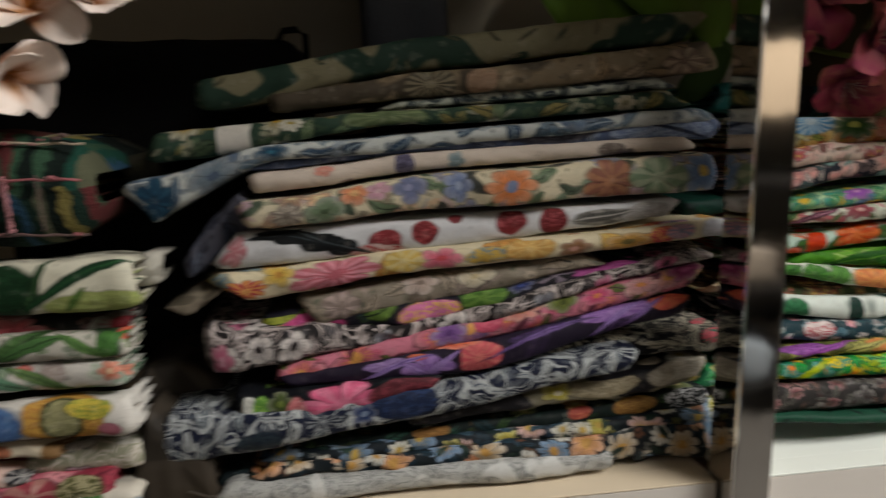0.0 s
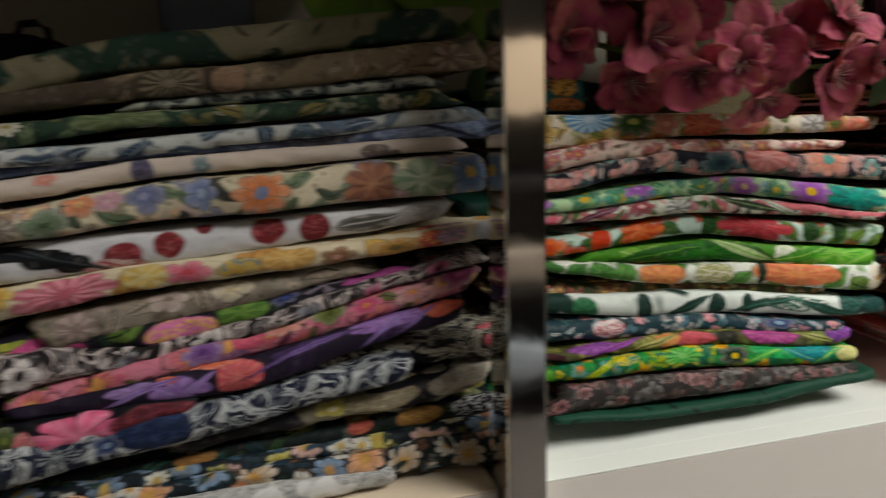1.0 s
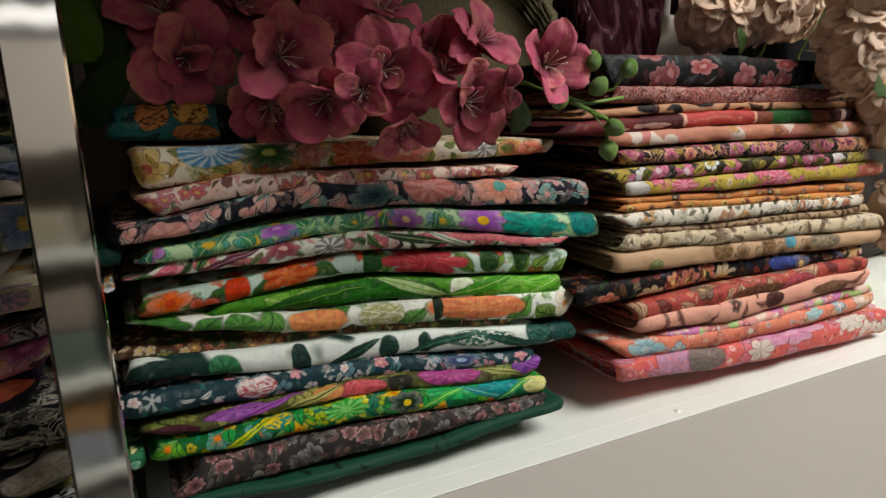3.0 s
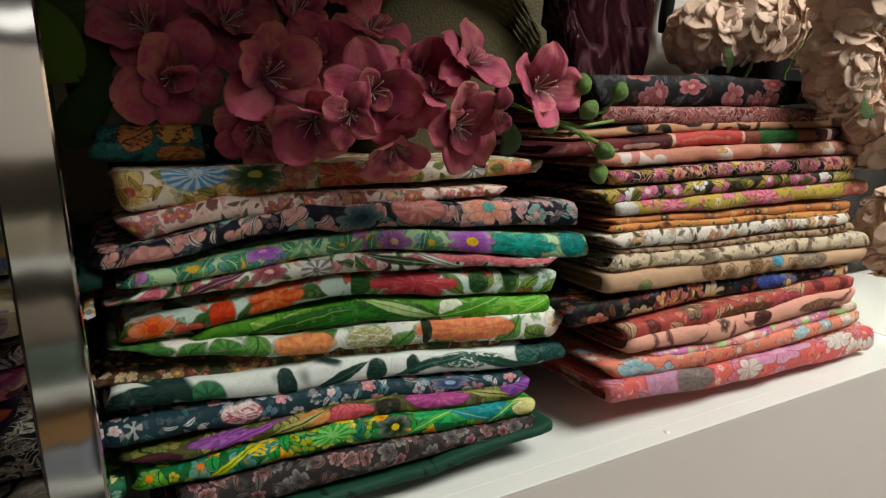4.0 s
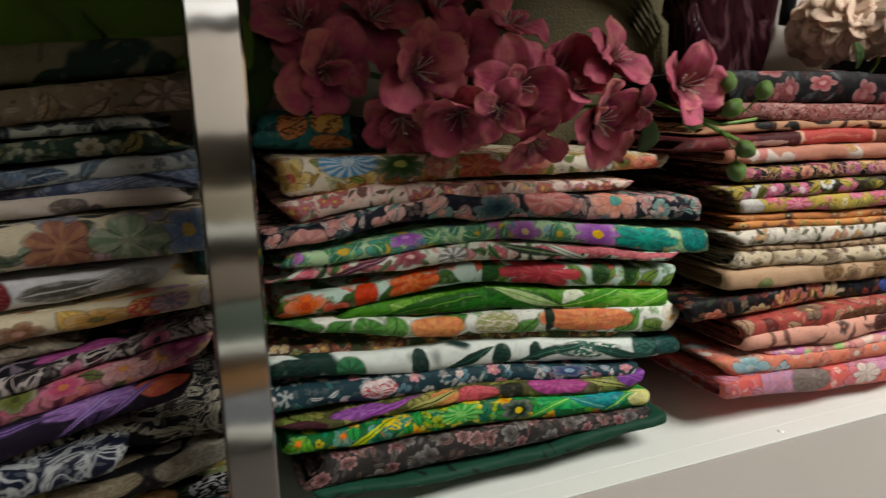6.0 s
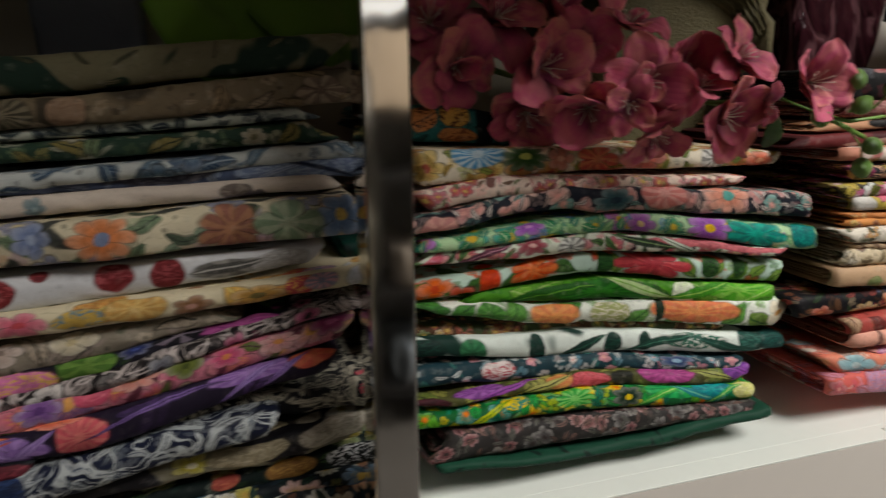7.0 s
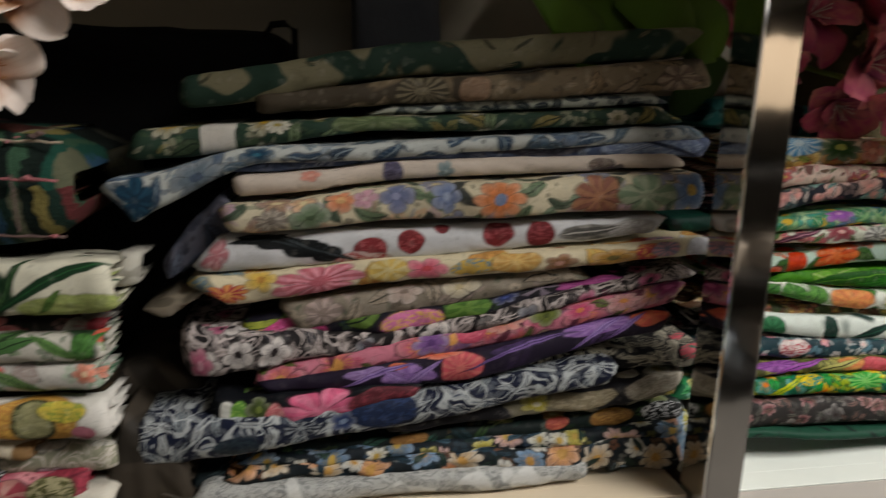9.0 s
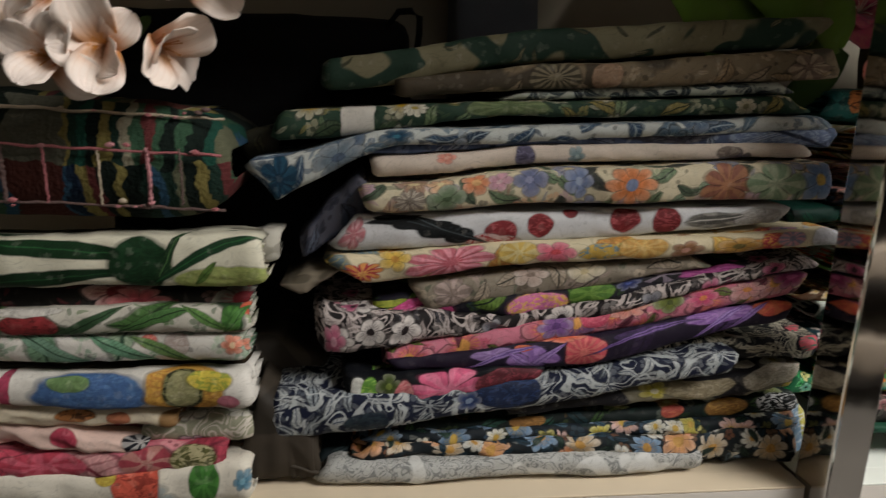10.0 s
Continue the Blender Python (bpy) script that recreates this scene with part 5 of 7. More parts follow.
fabric(-0.301, -0.191, -0.040, (0.075, 0.076, 0.107), (0.009, 0.021, 0.014), 0.018,
    printed_cotton('dark_purple_cotton_with_orange_and_print', '2c2038',
    ('leaf', 16, 0.55, 0.14, 0.4, ('6a4a84', '8a68a4'), '2c2038'),
    ('spot', -0.178, 0.0012, 0.013, 0.0112, 0, 13, 'd84a5c', 'e88a7a'),
    ('spot', -0.211, -0.0029, 0.017, 0.0088, 4, 7, 'b088cc', '8a60ac'),
    ('spot', -0.192, 0.011, 0.015, 0.0038, 4, 0, 'e4662c', 'e88a3c'),
    ('spot', -0.217, 0.0044, 0.006, 0.0025, 0, 0, 'dd5a28', 'e07a3c'),
    ('spot', -0.088, 0.0066, 0.024, 0.0063, 0, 11, '9a6ab8', 'b890d0'),
    ('spot', -0.054, 0.0065, 0.012, 0.0062, 0, 5, 'e0582c', 'e8803c'),
    ('spot', -0.238, 0.0027, 0.013, 0.0037, 0, 5, 'a88ac0', '8a68a4'),
    ('spot', -0.14, 0.0072, 0.019, 0.003, 0, 0, '4a3464', '5c4078'),
    ('stroke', -0.232, 0.0010, 0.026, 0.25, -3.0, 0.0016, 'a88ac8', '7a58a4'),
    ('stroke', -0.206, -0.0040, 0.016, 0.7, 0.0, 0.0026, 'b494d4', '8a60ac'),
    ('stroke', -0.216, -0.0050, 0.012, -0.6, 0.0, 0.0022, 'b494d4', '8a60ac'),
    ('stroke', -0.140, 0.0060, 0.036, 0.10, -3.0, 0.0014, '8a68b0', '5c4078'),
    ('stroke', -0.085, 0.0040, 0.022, 0.5, 0.0, 0.0020, 'b090d4', '7a50a0'),
    ('stroke', -0.070, 0.0020, 0.016, 0.6, 0.0, 0.0018, 'a884cc', '7a50a0')),
    'dark purple cotton with orange and lilac blooms')
fabric(-0.329, -0.263, -0.205, (0.053, 0.060, 0.068), (0.022, 0.019, 0.010), 0.015,
    printed_cotton('black_cotton_with_a_hot_pink_print', '141820',
    ('spot', -0.266, -0.0016, 0.026, 0.015, 6, 9, 'dd5a8a', 'e88aa8'),
    ('spot', -0.32, -0.0017, 0.005, 0.0113, 0, 0, 'dcdcd4', 'e8e8e0'),
    ('spot', -0.314, 0.0, 0.005, 0.01, 0, 0, '78b040', 'a8d058'),
    ('spot', -0.302, 0.0033, 0.008, 0.0088, 4, 0, '5a6a30', '8a9a44'),
    ('spot', -0.293, -0.0047, 0.006, 0.0113, 0, 0, 'e07a80', 'e8a0a0'),
    ('spot', -0.227, -0.0009, 0.022, 0.0075, 0, 0, '6a2030', '8a2c40')),
    'black cotton with a hot pink peony and lime edge', wave=2.2)
fabric(-0.242, -0.089, -0.008, (0.058, 0.075, 0.078), (0.012, 0.016, 0.016), 0.03,
    printed_cotton('black_and_cream_arabesque_cotton_print', '1a1c24',
    ('leaf', 42, 0.6, 0.14, 0.9, ('b8b2a0', 'c4beac'), '6a665c'),
    ('leaf', 28, 0.6, 0.10, 0.8, ('b8b2a0', 'a8a292'), '1a1c24'),
    ('scroll', 24, 7, 0.10, 'b8b2a0'),
    ('spot', -0.081, -0.0048, 0.023, 0.0075, 0, 0, '14161c', '1c1e26'),
    ('spot', -0.017, 0.0048, 0.008, 0.005, 0, 0, 'c84a5c', '30806c')),
    'black and cream arabesque cotton', wave=2.2)
fabric(-0.377, -0.228, -0.079, (0.033, 0.049, 0.074), (0.030, 0.021, 0.015), 0.012,
    printed_cotton('navy_and_white_arabesque_cotton_jutting_print', '1a2440',
    ('leaf', 38, 0.6, 0.14, 0.95, ('b8bcbc', 'c8ccca'), '5a6478'),
    ('leaf', 26, 0.6, 0.11, 0.85, ('b8bcbc', 'a8b0b4'), '1a2440'),
    ('scroll', 22, 7, 0.11, 'b8bcbc'),
    ('spot', -0.227, 0.004, 0.021, 0.0113, 0, 0, '1c3054', '2a4470'),
    ('spot', -0.252, -0.0002, 0.008, 0.0063, 5, 0, '2a4474', '8a9ab4'),
    ('spot', -0.315, -0.0052, 0.014, 0.0063, 0, 0, '3a4a54', '2a3848'),
    ('spot', -0.277, -0.0001, 0.011, 0.005, 5, 9, '1a2440', 'b8bcbc')),
    'navy and white arabesque cotton jutting out of the stack')
fabric(-0.224, -0.108, -0.020, (0.042, 0.048, 0.055), (0.012, 0.014, 0.019), 0.025,
    printed_cotton('grey_and_cream_cotton_with_white_print', '8a8470',
    ('blot', 22, 0.5, '2c2a30'),
    ('flower', 22, 0.42, 5, 0.4, ('d8d4c4', 'c0b43c', 'd8ccb0'), 'b8a840', ''),
    ('spot', -0.125, 0.0031, 0.012, 0.0063, 5, 0, 'c4b838', 'dcd4b4'),
    ('spot', -0.093, 0.0032, 0.024, 0.0075, 0, 0, 'a09478', 'b8ac90'),
    ('spot', -0.041, 0.0037, 0.023, 0.0088, 0, 0, 'c8c0b0', 'b0a898'),
    ('spot', -0.027, -0.0093, 0.007, 0.005, 0, 0, 'c8b830', 'd8d0a0')),
    'grey and cream cotton with white and yellow blossoms', wave=2.2)
fabric(-0.297, -0.143, -0.013, (0.026, 0.028, 0.034), (0.008, 0.012, 0.015), 0.03,
    printed_cotton('dark_green_cotton_with_mustard_spots_print', '1a2a28',
    ('leaf', 26, 0.48, 0.14, 0.5, ('3a6a5a', '4a6a3a', '2a4a50'), '12201e'),
    ('flower', 24, 0.36, 5, 0.35, ('b0b8a8', 'b88a34', '7a8a50'), 'd0c890', ''),
    ('spot', -0.069, 0.003, 0.015, 0.0075, 0, 0, 'a87a2c', 'c89a3c'),
    ('spot', -0.209, 0.003, 0.012, 0.005, 0, 0, 'a0742c', 'b8883a'),
    ('spot', -0.108, 0.0038, 0.008, 0.005, 0, 0, 'b84a34', 'c86a44'),
    ('spot', -0.03, 0.0025, 0.017, 0.0075, 0, 0, '101416', 'd8d8d8')),
    'dark green cotton with mustard spots')
fabric(-0.315, -0.184, -0.017, (0.022, 0.023, 0.025), (0.009, 0.010, 0.011), 0.025,
    printed_cotton('dark_cotton_with_packed_white_blue_print', '1c2830',
    ('flower', 34, 0.46, 8, 0.8, ('d8d8cc', '7a9ab8', 'c8c050', 'd8b0a8', '5a84a8'), 'c8a83c', ''),
    ('leaf', 45, 0.42, 0.14, 0.4, ('3a5a4a', '4a6a7a'), '1c2830')),
    'dark cotton with packed white, blue and yellow daisies', wave=2.2)
fabric(-0.319, -0.185, -0.018, (0.017, 0.014, 0.003), (0.009, 0.013, 0.027), 0.02,
    printed_cotton('dark_cotton_with_orange_and_white_print', '1a262c',
    ('flower', 30, 0.48, 8, 0.8, ('d8d8d0', 'd88a4c', '6a94b8', 'c8b8a0', 'd8a070'), 'c89a3c', ''),
    ('leaf', 45, 0.44, 0.14, 0.5, ('3a5448', '2a4a5a'), '1a262c')),
    'dark cotton with orange and white daisies', wave=2.2)
fabric(-0.349, -0.221, -0.025, (0.001, -0.003, -0.007), (0.015, 0.013, 0.014), 0.028,
    printed_cotton('dark_slate_cotton_with_faint_grey_print', '28363a',
    ('leaf', 30, 0.5, 0.14, 0.7, ('4a5c60', '3a4a50', '5a6c70'), '1c282c'),
    ('blot', 28, 0.6, '1a2428')),
    'dark slate cotton with faint grey leaves')
fabric(-0.345, -0.224, -0.089, (-0.006, -0.006, -0.003), (0.014, 0.015, 0.015), 0.012,
    printed_cotton('white_eyelet_cotton_under_the_stack_print', 'b8b8b4',
    ('scroll', 60, 6, 0.16, '8c8e8c'),
    ('blot', 45, 0.6, 'd0d0cc')),
    'white eyelet cotton under the stack')
fabric(-0.357, -0.336, -0.312, (0.140, 0.154, 0.181), (0.017, 0.027, 0.018), 0.04,
    printed_cotton('slate_grey_cotton_tail_hanging_out_print', '5c5c68',
    ('leaf', 30, 0.5, 0.14, 0.6, ('4a5468', '2a3040', '6a7080'), '222836')),
    'slate grey cotton tail hanging out of the stack', depth=0.05, wave=3.2)
# added dark filler: stands in for the shade on the shelf between the stacks
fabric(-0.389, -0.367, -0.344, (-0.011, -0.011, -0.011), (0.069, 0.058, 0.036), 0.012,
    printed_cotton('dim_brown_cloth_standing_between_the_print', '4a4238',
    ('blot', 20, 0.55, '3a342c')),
    'dark brown filler added for the shade between the stacks', depth=0.08, wave=2.5)
fabric(-0.076, -0.043, -0.009, (0.001, -0.002, -0.006), (0.020, 0.028, 0.038), 0.022,
    printed_cotton('dark_floral_cotton_crumpled_over_the_print', '1e2428',
    ('flower', 26, 0.46, 8, 0.7, ('c8c4b8', '7a94b0', 'a8745a', 'b8b4a4'), 'b89a4c', ''),
    ('leaf', 34, 0.46, 0.14, 0.6, ('3a4a44', '5a6a70'), '14181a'),
    ('spot', -0.015, 0.0013, 0.006, 0.0225, 0, 0, '8fb0cc', 'c8d4dc'),
    ('spot', -0.012, 0.0093, 0.004, 0.0113, 0, 0, 'c8c050', 'e0e0d8')),
    'dark floral cotton crumpled over the shelf edge', depth=0.06, wave=3.0)
fabric(-0.030, -0.019, -0.009, (0.022, 0.022, 0.023), (0.012, 0.013, 0.010), 0.03,
    printed_cotton('white_cotton_fold_tucked_in_the_print', 'd0d4d4',
    ('spot', -0.025, -0.0014, 0.008, 0.0075, 0, 0, '5a7898', '6a88a8')),
    "white cotton fold tucked in the stack's end", depth=0.06, wave=1.6)
fabric(-0.018, -0.007, 0.005, (0.043, 0.043, 0.043), (0.015, 0.015, 0.014), 0.04,
    printed_cotton('green_and_teal_cotton_tip_at_print', '3a7a58',
    ('flower', 60, 0.42, 5, 0.6, ('58c078', '8ac8b0', 'd8d890'), '1c3c30', '')),
    "green and teal cotton tip at the stack's end", depth=0.06, wave=1.6)
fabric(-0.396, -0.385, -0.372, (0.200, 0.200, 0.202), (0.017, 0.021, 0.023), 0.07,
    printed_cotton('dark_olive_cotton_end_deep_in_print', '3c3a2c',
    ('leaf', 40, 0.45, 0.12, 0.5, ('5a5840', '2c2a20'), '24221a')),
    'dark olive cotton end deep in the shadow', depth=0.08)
fabric(-0.361, -0.348, -0.333, (0.122, 0.127, 0.134), (0.008, 0.010, 0.009), 0.03,
    printed_cotton('beige_cotton_corner_sticking_out_of_print', '8a8070',
    ('blot', 40, 0.55, '6a6254')),
    'beige cotton corner sticking out of the stack', depth=0.06, plies=1, wave=2.0)
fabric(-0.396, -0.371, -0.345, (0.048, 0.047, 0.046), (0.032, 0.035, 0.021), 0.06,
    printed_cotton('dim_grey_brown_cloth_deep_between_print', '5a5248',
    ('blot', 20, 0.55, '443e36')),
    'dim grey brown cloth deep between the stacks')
fabric(-0.031, -0.013, 0.007, (0.165, 0.166, 0.167), (0.012, 0.012, 0.012), 0.05,
    printed_cotton('dark_green_cotton_end_beside_the_print', '123f36',
    ('leaf', 40, 0.45, 0.14, 0.6, ('1c5a4a', '0e2c28'), '0a201c')),
    'dark green cotton end beside the chrome upright')
fabric(-0.386, -0.376, -0.367, (0.142, 0.142, 0.142), (0.019, 0.021, 0.022), 0.03,
    printed_cotton('offwhite_cotton_end_behind_the_palm_print', 'c4c0b4',
    ('blot', 30, 0.6, 'a8a498')),
    'off-white cotton end behind the palm print', depth=0.03, plies=1)
fabric(-0.534, -0.450, -0.373, (0.136, 0.137, 0.136), (0.027, 0.029, 0.032), -0.004,
    printed_cotton('white_canvas_with_large_dark_green_print', 'd8d4c0',
    ('stroke', -0.490, 0.0100, 0.070, -0.10, -1.0, 0.0050, '1c4224', '2f6a3c'),
    ('stroke', -0.500, -0.0085, 0.065, 0.05, 0.0, 0.0048, '183c20', '2a5c34'),
    ('spot', -0.437, -0.0010, 0.016, 0.0150, 0, 0, '1c4426', '245230'),
    ('stroke', -0.424, -0.0010, 0.012, 2.2, 0.0, 0.0060, '1a4024', '6f9a5c'),
    ('stroke', -0.402, 0.0060, 0.034, 0.48, -6.0, 0.0030, '1f4a2c', '2f6a3c'),
    ('spot', -0.393, -0.0100, 0.026, 0.0080, 0, 0, 'a8b468', 'b4bc74'),
    ('stroke', -0.403, -0.0060, 0.006, 1.0, 0.0, 0.0030, '6a8a3c', '4a6a2c')),
    'white canvas with large dark green palm leaves', depth=0.03)
fabric(-0.544, -0.472, -0.383, (0.118, 0.118, 0.122), (0.015, 0.015, 0.008), 0.01,
    printed_cotton('black_cotton_with_pink_roses_print', '2a2826',
    ('flower', 18, 0.48, 5, 0.6, ('c84a5a', 'b83a48', 'd8a8a4', '8a8880'), '8a1c2c', ''),
    ('spot', -0.443, 0.0004, 0.017, 0.01, 6, 0, 'c85a64', 'a83848')),
    'black cotton with pink roses', depth=0.03)
fabric(-0.540, -0.440, -0.381, (0.109, 0.110, 0.110), (0.014, 0.016, 0.015), 0.0,
    printed_cotton('white_cotton_with_green_ferns_and_print', 'ccc8bc',
    ('leaf', 16, 0.55, 0.14, 0.8, ('5c8448', '7a9a5c', '486a48'), '34502c'),
    ('spot', -0.498, -0.0009, 0.015, 0.0075, 0, 0, 'a02028', '7a1418'),
    ('spot', -0.503, 0.0084, 0.023, 0.0038, 0, 0, 'd8d4cc', 'c8c4bc'),
    ('spot', -0.381, 0.0109, 0.004, 0.0088, 0, 9, 'd8582c', 'e0804c'),
    ('spot', -0.391, 0.0028, 0.005, 0.01, 0, 5, '5a9040', '3a6a2c'),
    ('stroke', -0.432, 0.0020, 0.022, 0.35, -4.0, 0.0034, '5c8a4c', '34502c'),
    ('stroke', -0.470, -0.0020, 0.024, 0.45, 3.0, 0.0034, '486a48', '2c4a2c'),
    ('stroke', -0.404, 0.0010, 0.016, -0.6, 6.0, 0.0030, '6f9a50', '34502c'),
    ('stroke', -0.388, 0.0010, 0.010, 1.1, 0.0, 0.0040, '5a9040', '2f5a24')),
    'white cotton with green ferns and an orange tip', depth=0.03)
fabric(-0.542, -0.456, -0.384, (0.093, 0.092, 0.093), (0.016, 0.016, 0.016), 0.0,
    printed_cotton('white_cotton_with_looping_sage_leaves_print', 'd0ccc4',
    ('leaf', 14, 0.55, 0.16, 0.85, ('84a888', '6a9474', 'a8bca0'), '3a5a44'),
    ('spot', -0.437, 0.0044, 0.005, 0.0037, 0, 7, 'd86a5c', 'e0a090'),
    ('spot', -0.422, 0.0029, 0.007, 0.0075, 0, 0, 'c0b0a8', 'ccc0b8'),
    ('spot', -0.39, 0.0035, 0.007, 0.0062, 6, 0, 'd8805c', 'e8c8a0'),
    ('stroke', -0.490, 0.0010, 0.024, -0.55, 5.0, 0.0044, '84a890', '2c4a38'),
    ('stroke', -0.452, 0.0000, 0.020, -0.50, 4.0, 0.0040, '7aa888', '2c4a38'),
    ('stroke', -0.430, -0.0010, 0.018, -0.45, 3.0, 0.0034, '7a9a5c', '3a5a34')),
    'white cotton with looping sage leaves', depth=0.03)
fabric(-0.550, -0.460, -0.385, (0.082, 0.082, 0.081), (0.007, 0.005, 0.006), 0.01,
    printed_cotton('dark_brown_cotton_thinly_folded_print', '2c2418',
    ('leaf', 40, 0.45, 0.14, 0.5, ('4a3c24', '3a4a40'), '1c160e')),
    'dark brown cotton, thinly folded', depth=0.03)
fabric(-0.543, -0.456, -0.381, (0.071, 0.066, 0.063), (0.015, 0.021, 0.024), -0.004,
    printed_cotton('white_cotton_with_blue_plums_and_print', 'dcd8d0',
    ('spot', -0.468, -0.0008, 0.03, 0.0162, 0, 0, '4a74a8', '5a84b4'),
    ('spot', -0.479, 0.007, 0.012, 0.005, 0, 0, '7a9a64', '8aa870'),
    ('spot', -0.418, 0.0026, 0.021, 0.0188, 0, 0, 'd8a82c', 'c8901c'),
    ('spot', -0.419, 0.0014, 0.011, 0.0137, 0, 0, '3a3c20', '8a8a5c'),
    ('spot', -0.419, 0.0014, 0.009, 0.0112, 0, 0, '98966a', 'a8a478'),
    ('spot', -0.404, 0.0076, 0.012, 0.0063, 0, 0, 'd8c42c', 'a8b03c'),
    ('spot', -0.394, -0.006, 0.006, 0.005, 0, 0, 'c87a8c', 'c87a8c'),
    ('spot', -0.513, -0.001, 0.003, 0.025, 0, 0, 'b83a64', 'b83a64')),
    'white cotton with blue plums and a yellow lemon', depth=0.03)
fabric(-0.547, -0.474, -0.425, (0.055, 0.052, 0.051), (0.013, 0.012, 0.008), 0.0,
    printed_cotton('cream_cotton_with_small_orange_figures_print', 'd8ccb4',
    ('blot', 16, 0.6, '8a6a3c'),
    ('spot', -0.48, 0.0021, 0.011, 0.0037, 0, 0, 'b87a34', '6a4420'),
    ('spot', -0.457, -0.0001, 0.006, 0.0038, 0, 0, 'c07a50', 'a86040')),
    'cream cotton with small orange figures', depth=0.03, wave=2.2)
fabric(-0.448, -0.415, -0.383, (0.038, 0.037, 0.036), (0.014, 0.017, 0.017), 0.01,
    printed_cotton('greygreen_cotton_with_white_scrolls_print', '9a9a84',
    ('scroll', 30, 7, 0.2, 'c8c0b4'),
    ('flower', 24, 0.4, 6, 0.4, ('b8a0b0', 'c8c4b8'), '8a8a74', '')),
    'grey-green cotton with white scrolls', depth=0.03)
fabric(-0.549, -0.490, -0.445, (0.041, 0.039, 0.036), (0.014, 0.013, 0.006), 0.0,
    printed_cotton('pale_pink_cotton_with_red_hearts_print', 'd8bcb0',
    ('flower', 16, 0.4, 4, 0.4, ('b82c50', 'c83a5c'), '8a1c3c', ''),
    ('spot', -0.487, 0.0021, 0.008, 0.0062, 0, 0, 'b42a50', 'c83a5c'),
    ('spot', -0.449, 0.0053, 0.007, 0.0087, 0, 7, '20222c', 'd0ccc8')),
    'pale pink cotton with red hearts', depth=0.03, wave=2.2)
fabric(-0.552, -0.492, -0.398, (0.021, 0.020, 0.021), (0.018, 0.018, 0.019), 0.0,
    printed_cotton('pink_and_crimson_cotton_with_large_print', 'c86a7c',
    ('leaf', 12, 0.55, 0.24, 0.6, ('b02a4c', 'c83a5c', 'd8a0a0'), '8a1c3c'),
    ('spot', -0.499, 0.0022, 0.023, 0.0087, 0, 7, 'b8284c', 'd8647c'),
    ('spot', -0.442, 0.0014, 0.015, 0.0087, 0, 5, 'a83a4c', 'c8a090'),
    ('spot', -0.417, 0.002, 0.013, 0.0087, 0, 0, 'b8b088', '6a6a3c')),
    'pink and crimson cotton with large petals', depth=0.03, wave=2.2)
fabric(-0.550, -0.446, -0.384, (0.008, 0.002, 0.001), (0.019, 0.023, 0.029), -0.004,
    printed_cotton('white_cotton_with_orange_strawberries_and_print', 'd8d2c4',
    ('flower', 14, 0.3, 6, 0.2, ('5a8a9c', '8ab0b8'), 'd8d2c4', ''),
    ('spot', -0.448, 0.0028, 0.013, 0.0175, 0, 0, 'd8562c', 'a83818'),
    ('spot', -0.41, 0.0027, 0.008, 0.015, 0, 7, '3f7a2c', '5a9a40'),
    ('spot', -0.388, 0.0018, 0.005, 0.0075, 6, 0, '5a8aa0', '7aa8b8'),
    ('spot', -0.465, 0.0091, 0.006, 0.005, 0, 0, 'c8b02c', 'd8c84c')),
    'white cotton with orange strawberries and green blocks', depth=0.03)


# ---- artificial flowers ----
def petal_mesh(name, material, width, cup, curl, ruffle, seed, pinch=0.25, nu=6, nv=11):
    """One petal of length 1 along +x, cupped towards +z, as a thin closed sheet."""
    bm = bmesh.new()
    uv = bm.loops.layers.uv.new("UVMap")
    grid = {}
    for side in (0, 1):
        for j in range(nv + 1):
            v = 1 - (1 - j / nv) ** 1.7
            w = width * (pinch + (1 - pinch) * math.sin(math.pi * min(1, 0.10 + 0.55 * v)) ** 0.9) * math.sqrt(max(0.0, 1 - max(0, (v - 0.58) / 0.423) ** 2.2))
            for i in range(nu + 1):
                u = i / nu * 2 - 1
                across = u * w / width
                z = cup * v * (1 - 0.6 * v) + curl * v ** 3 + 0.64 * width * cup * across * across
                z += ruffle * noise.noise((across * 2.2 + seed, v * 3.5, seed)) * v
                grid[side, i, j] = bm.verts.new((v * (1 - 0.05 * math.exp(-(u / 0.22) ** 2) * v ** 4), u * w, z - 0.012 * side))

    def face(keys):
        f = bm.faces.new([grid[k] for k in keys])
        for loop, k in zip(f.loops, keys):
            loop[uv].uv = (k[1] / nu, k[2] / nv)

    for j in range(nv):
        for i in range(nu):
            face([(0, i, j), (0, i, j + 1), (0, i + 1, j + 1), (0, i + 1, j)])
            face([(1, i, j), (1, i + 1, j), (1, i + 1, j + 1), (1, i, j + 1)])
        face([(0, 0, j), (1, 0, j), (1, 0, j + 1), (0, 0, j + 1)])
        face([(0, nu, j), (0, nu, j + 1), (1, nu, j + 1), (1, nu, j)])
    data = bpy.data.meshes.new(name)
    bmesh.ops.remove_doubles(bm, verts=bm.verts, dist=1e-5)
    bmesh.ops.recalc_face_normals(bm, faces=bm.faces)
    bm.to_mesh(data)
    bm.free()
    data.materials.append(material)
    data.polygons.foreach_set("use_smooth", [True] * len(data.polygons))
    return data


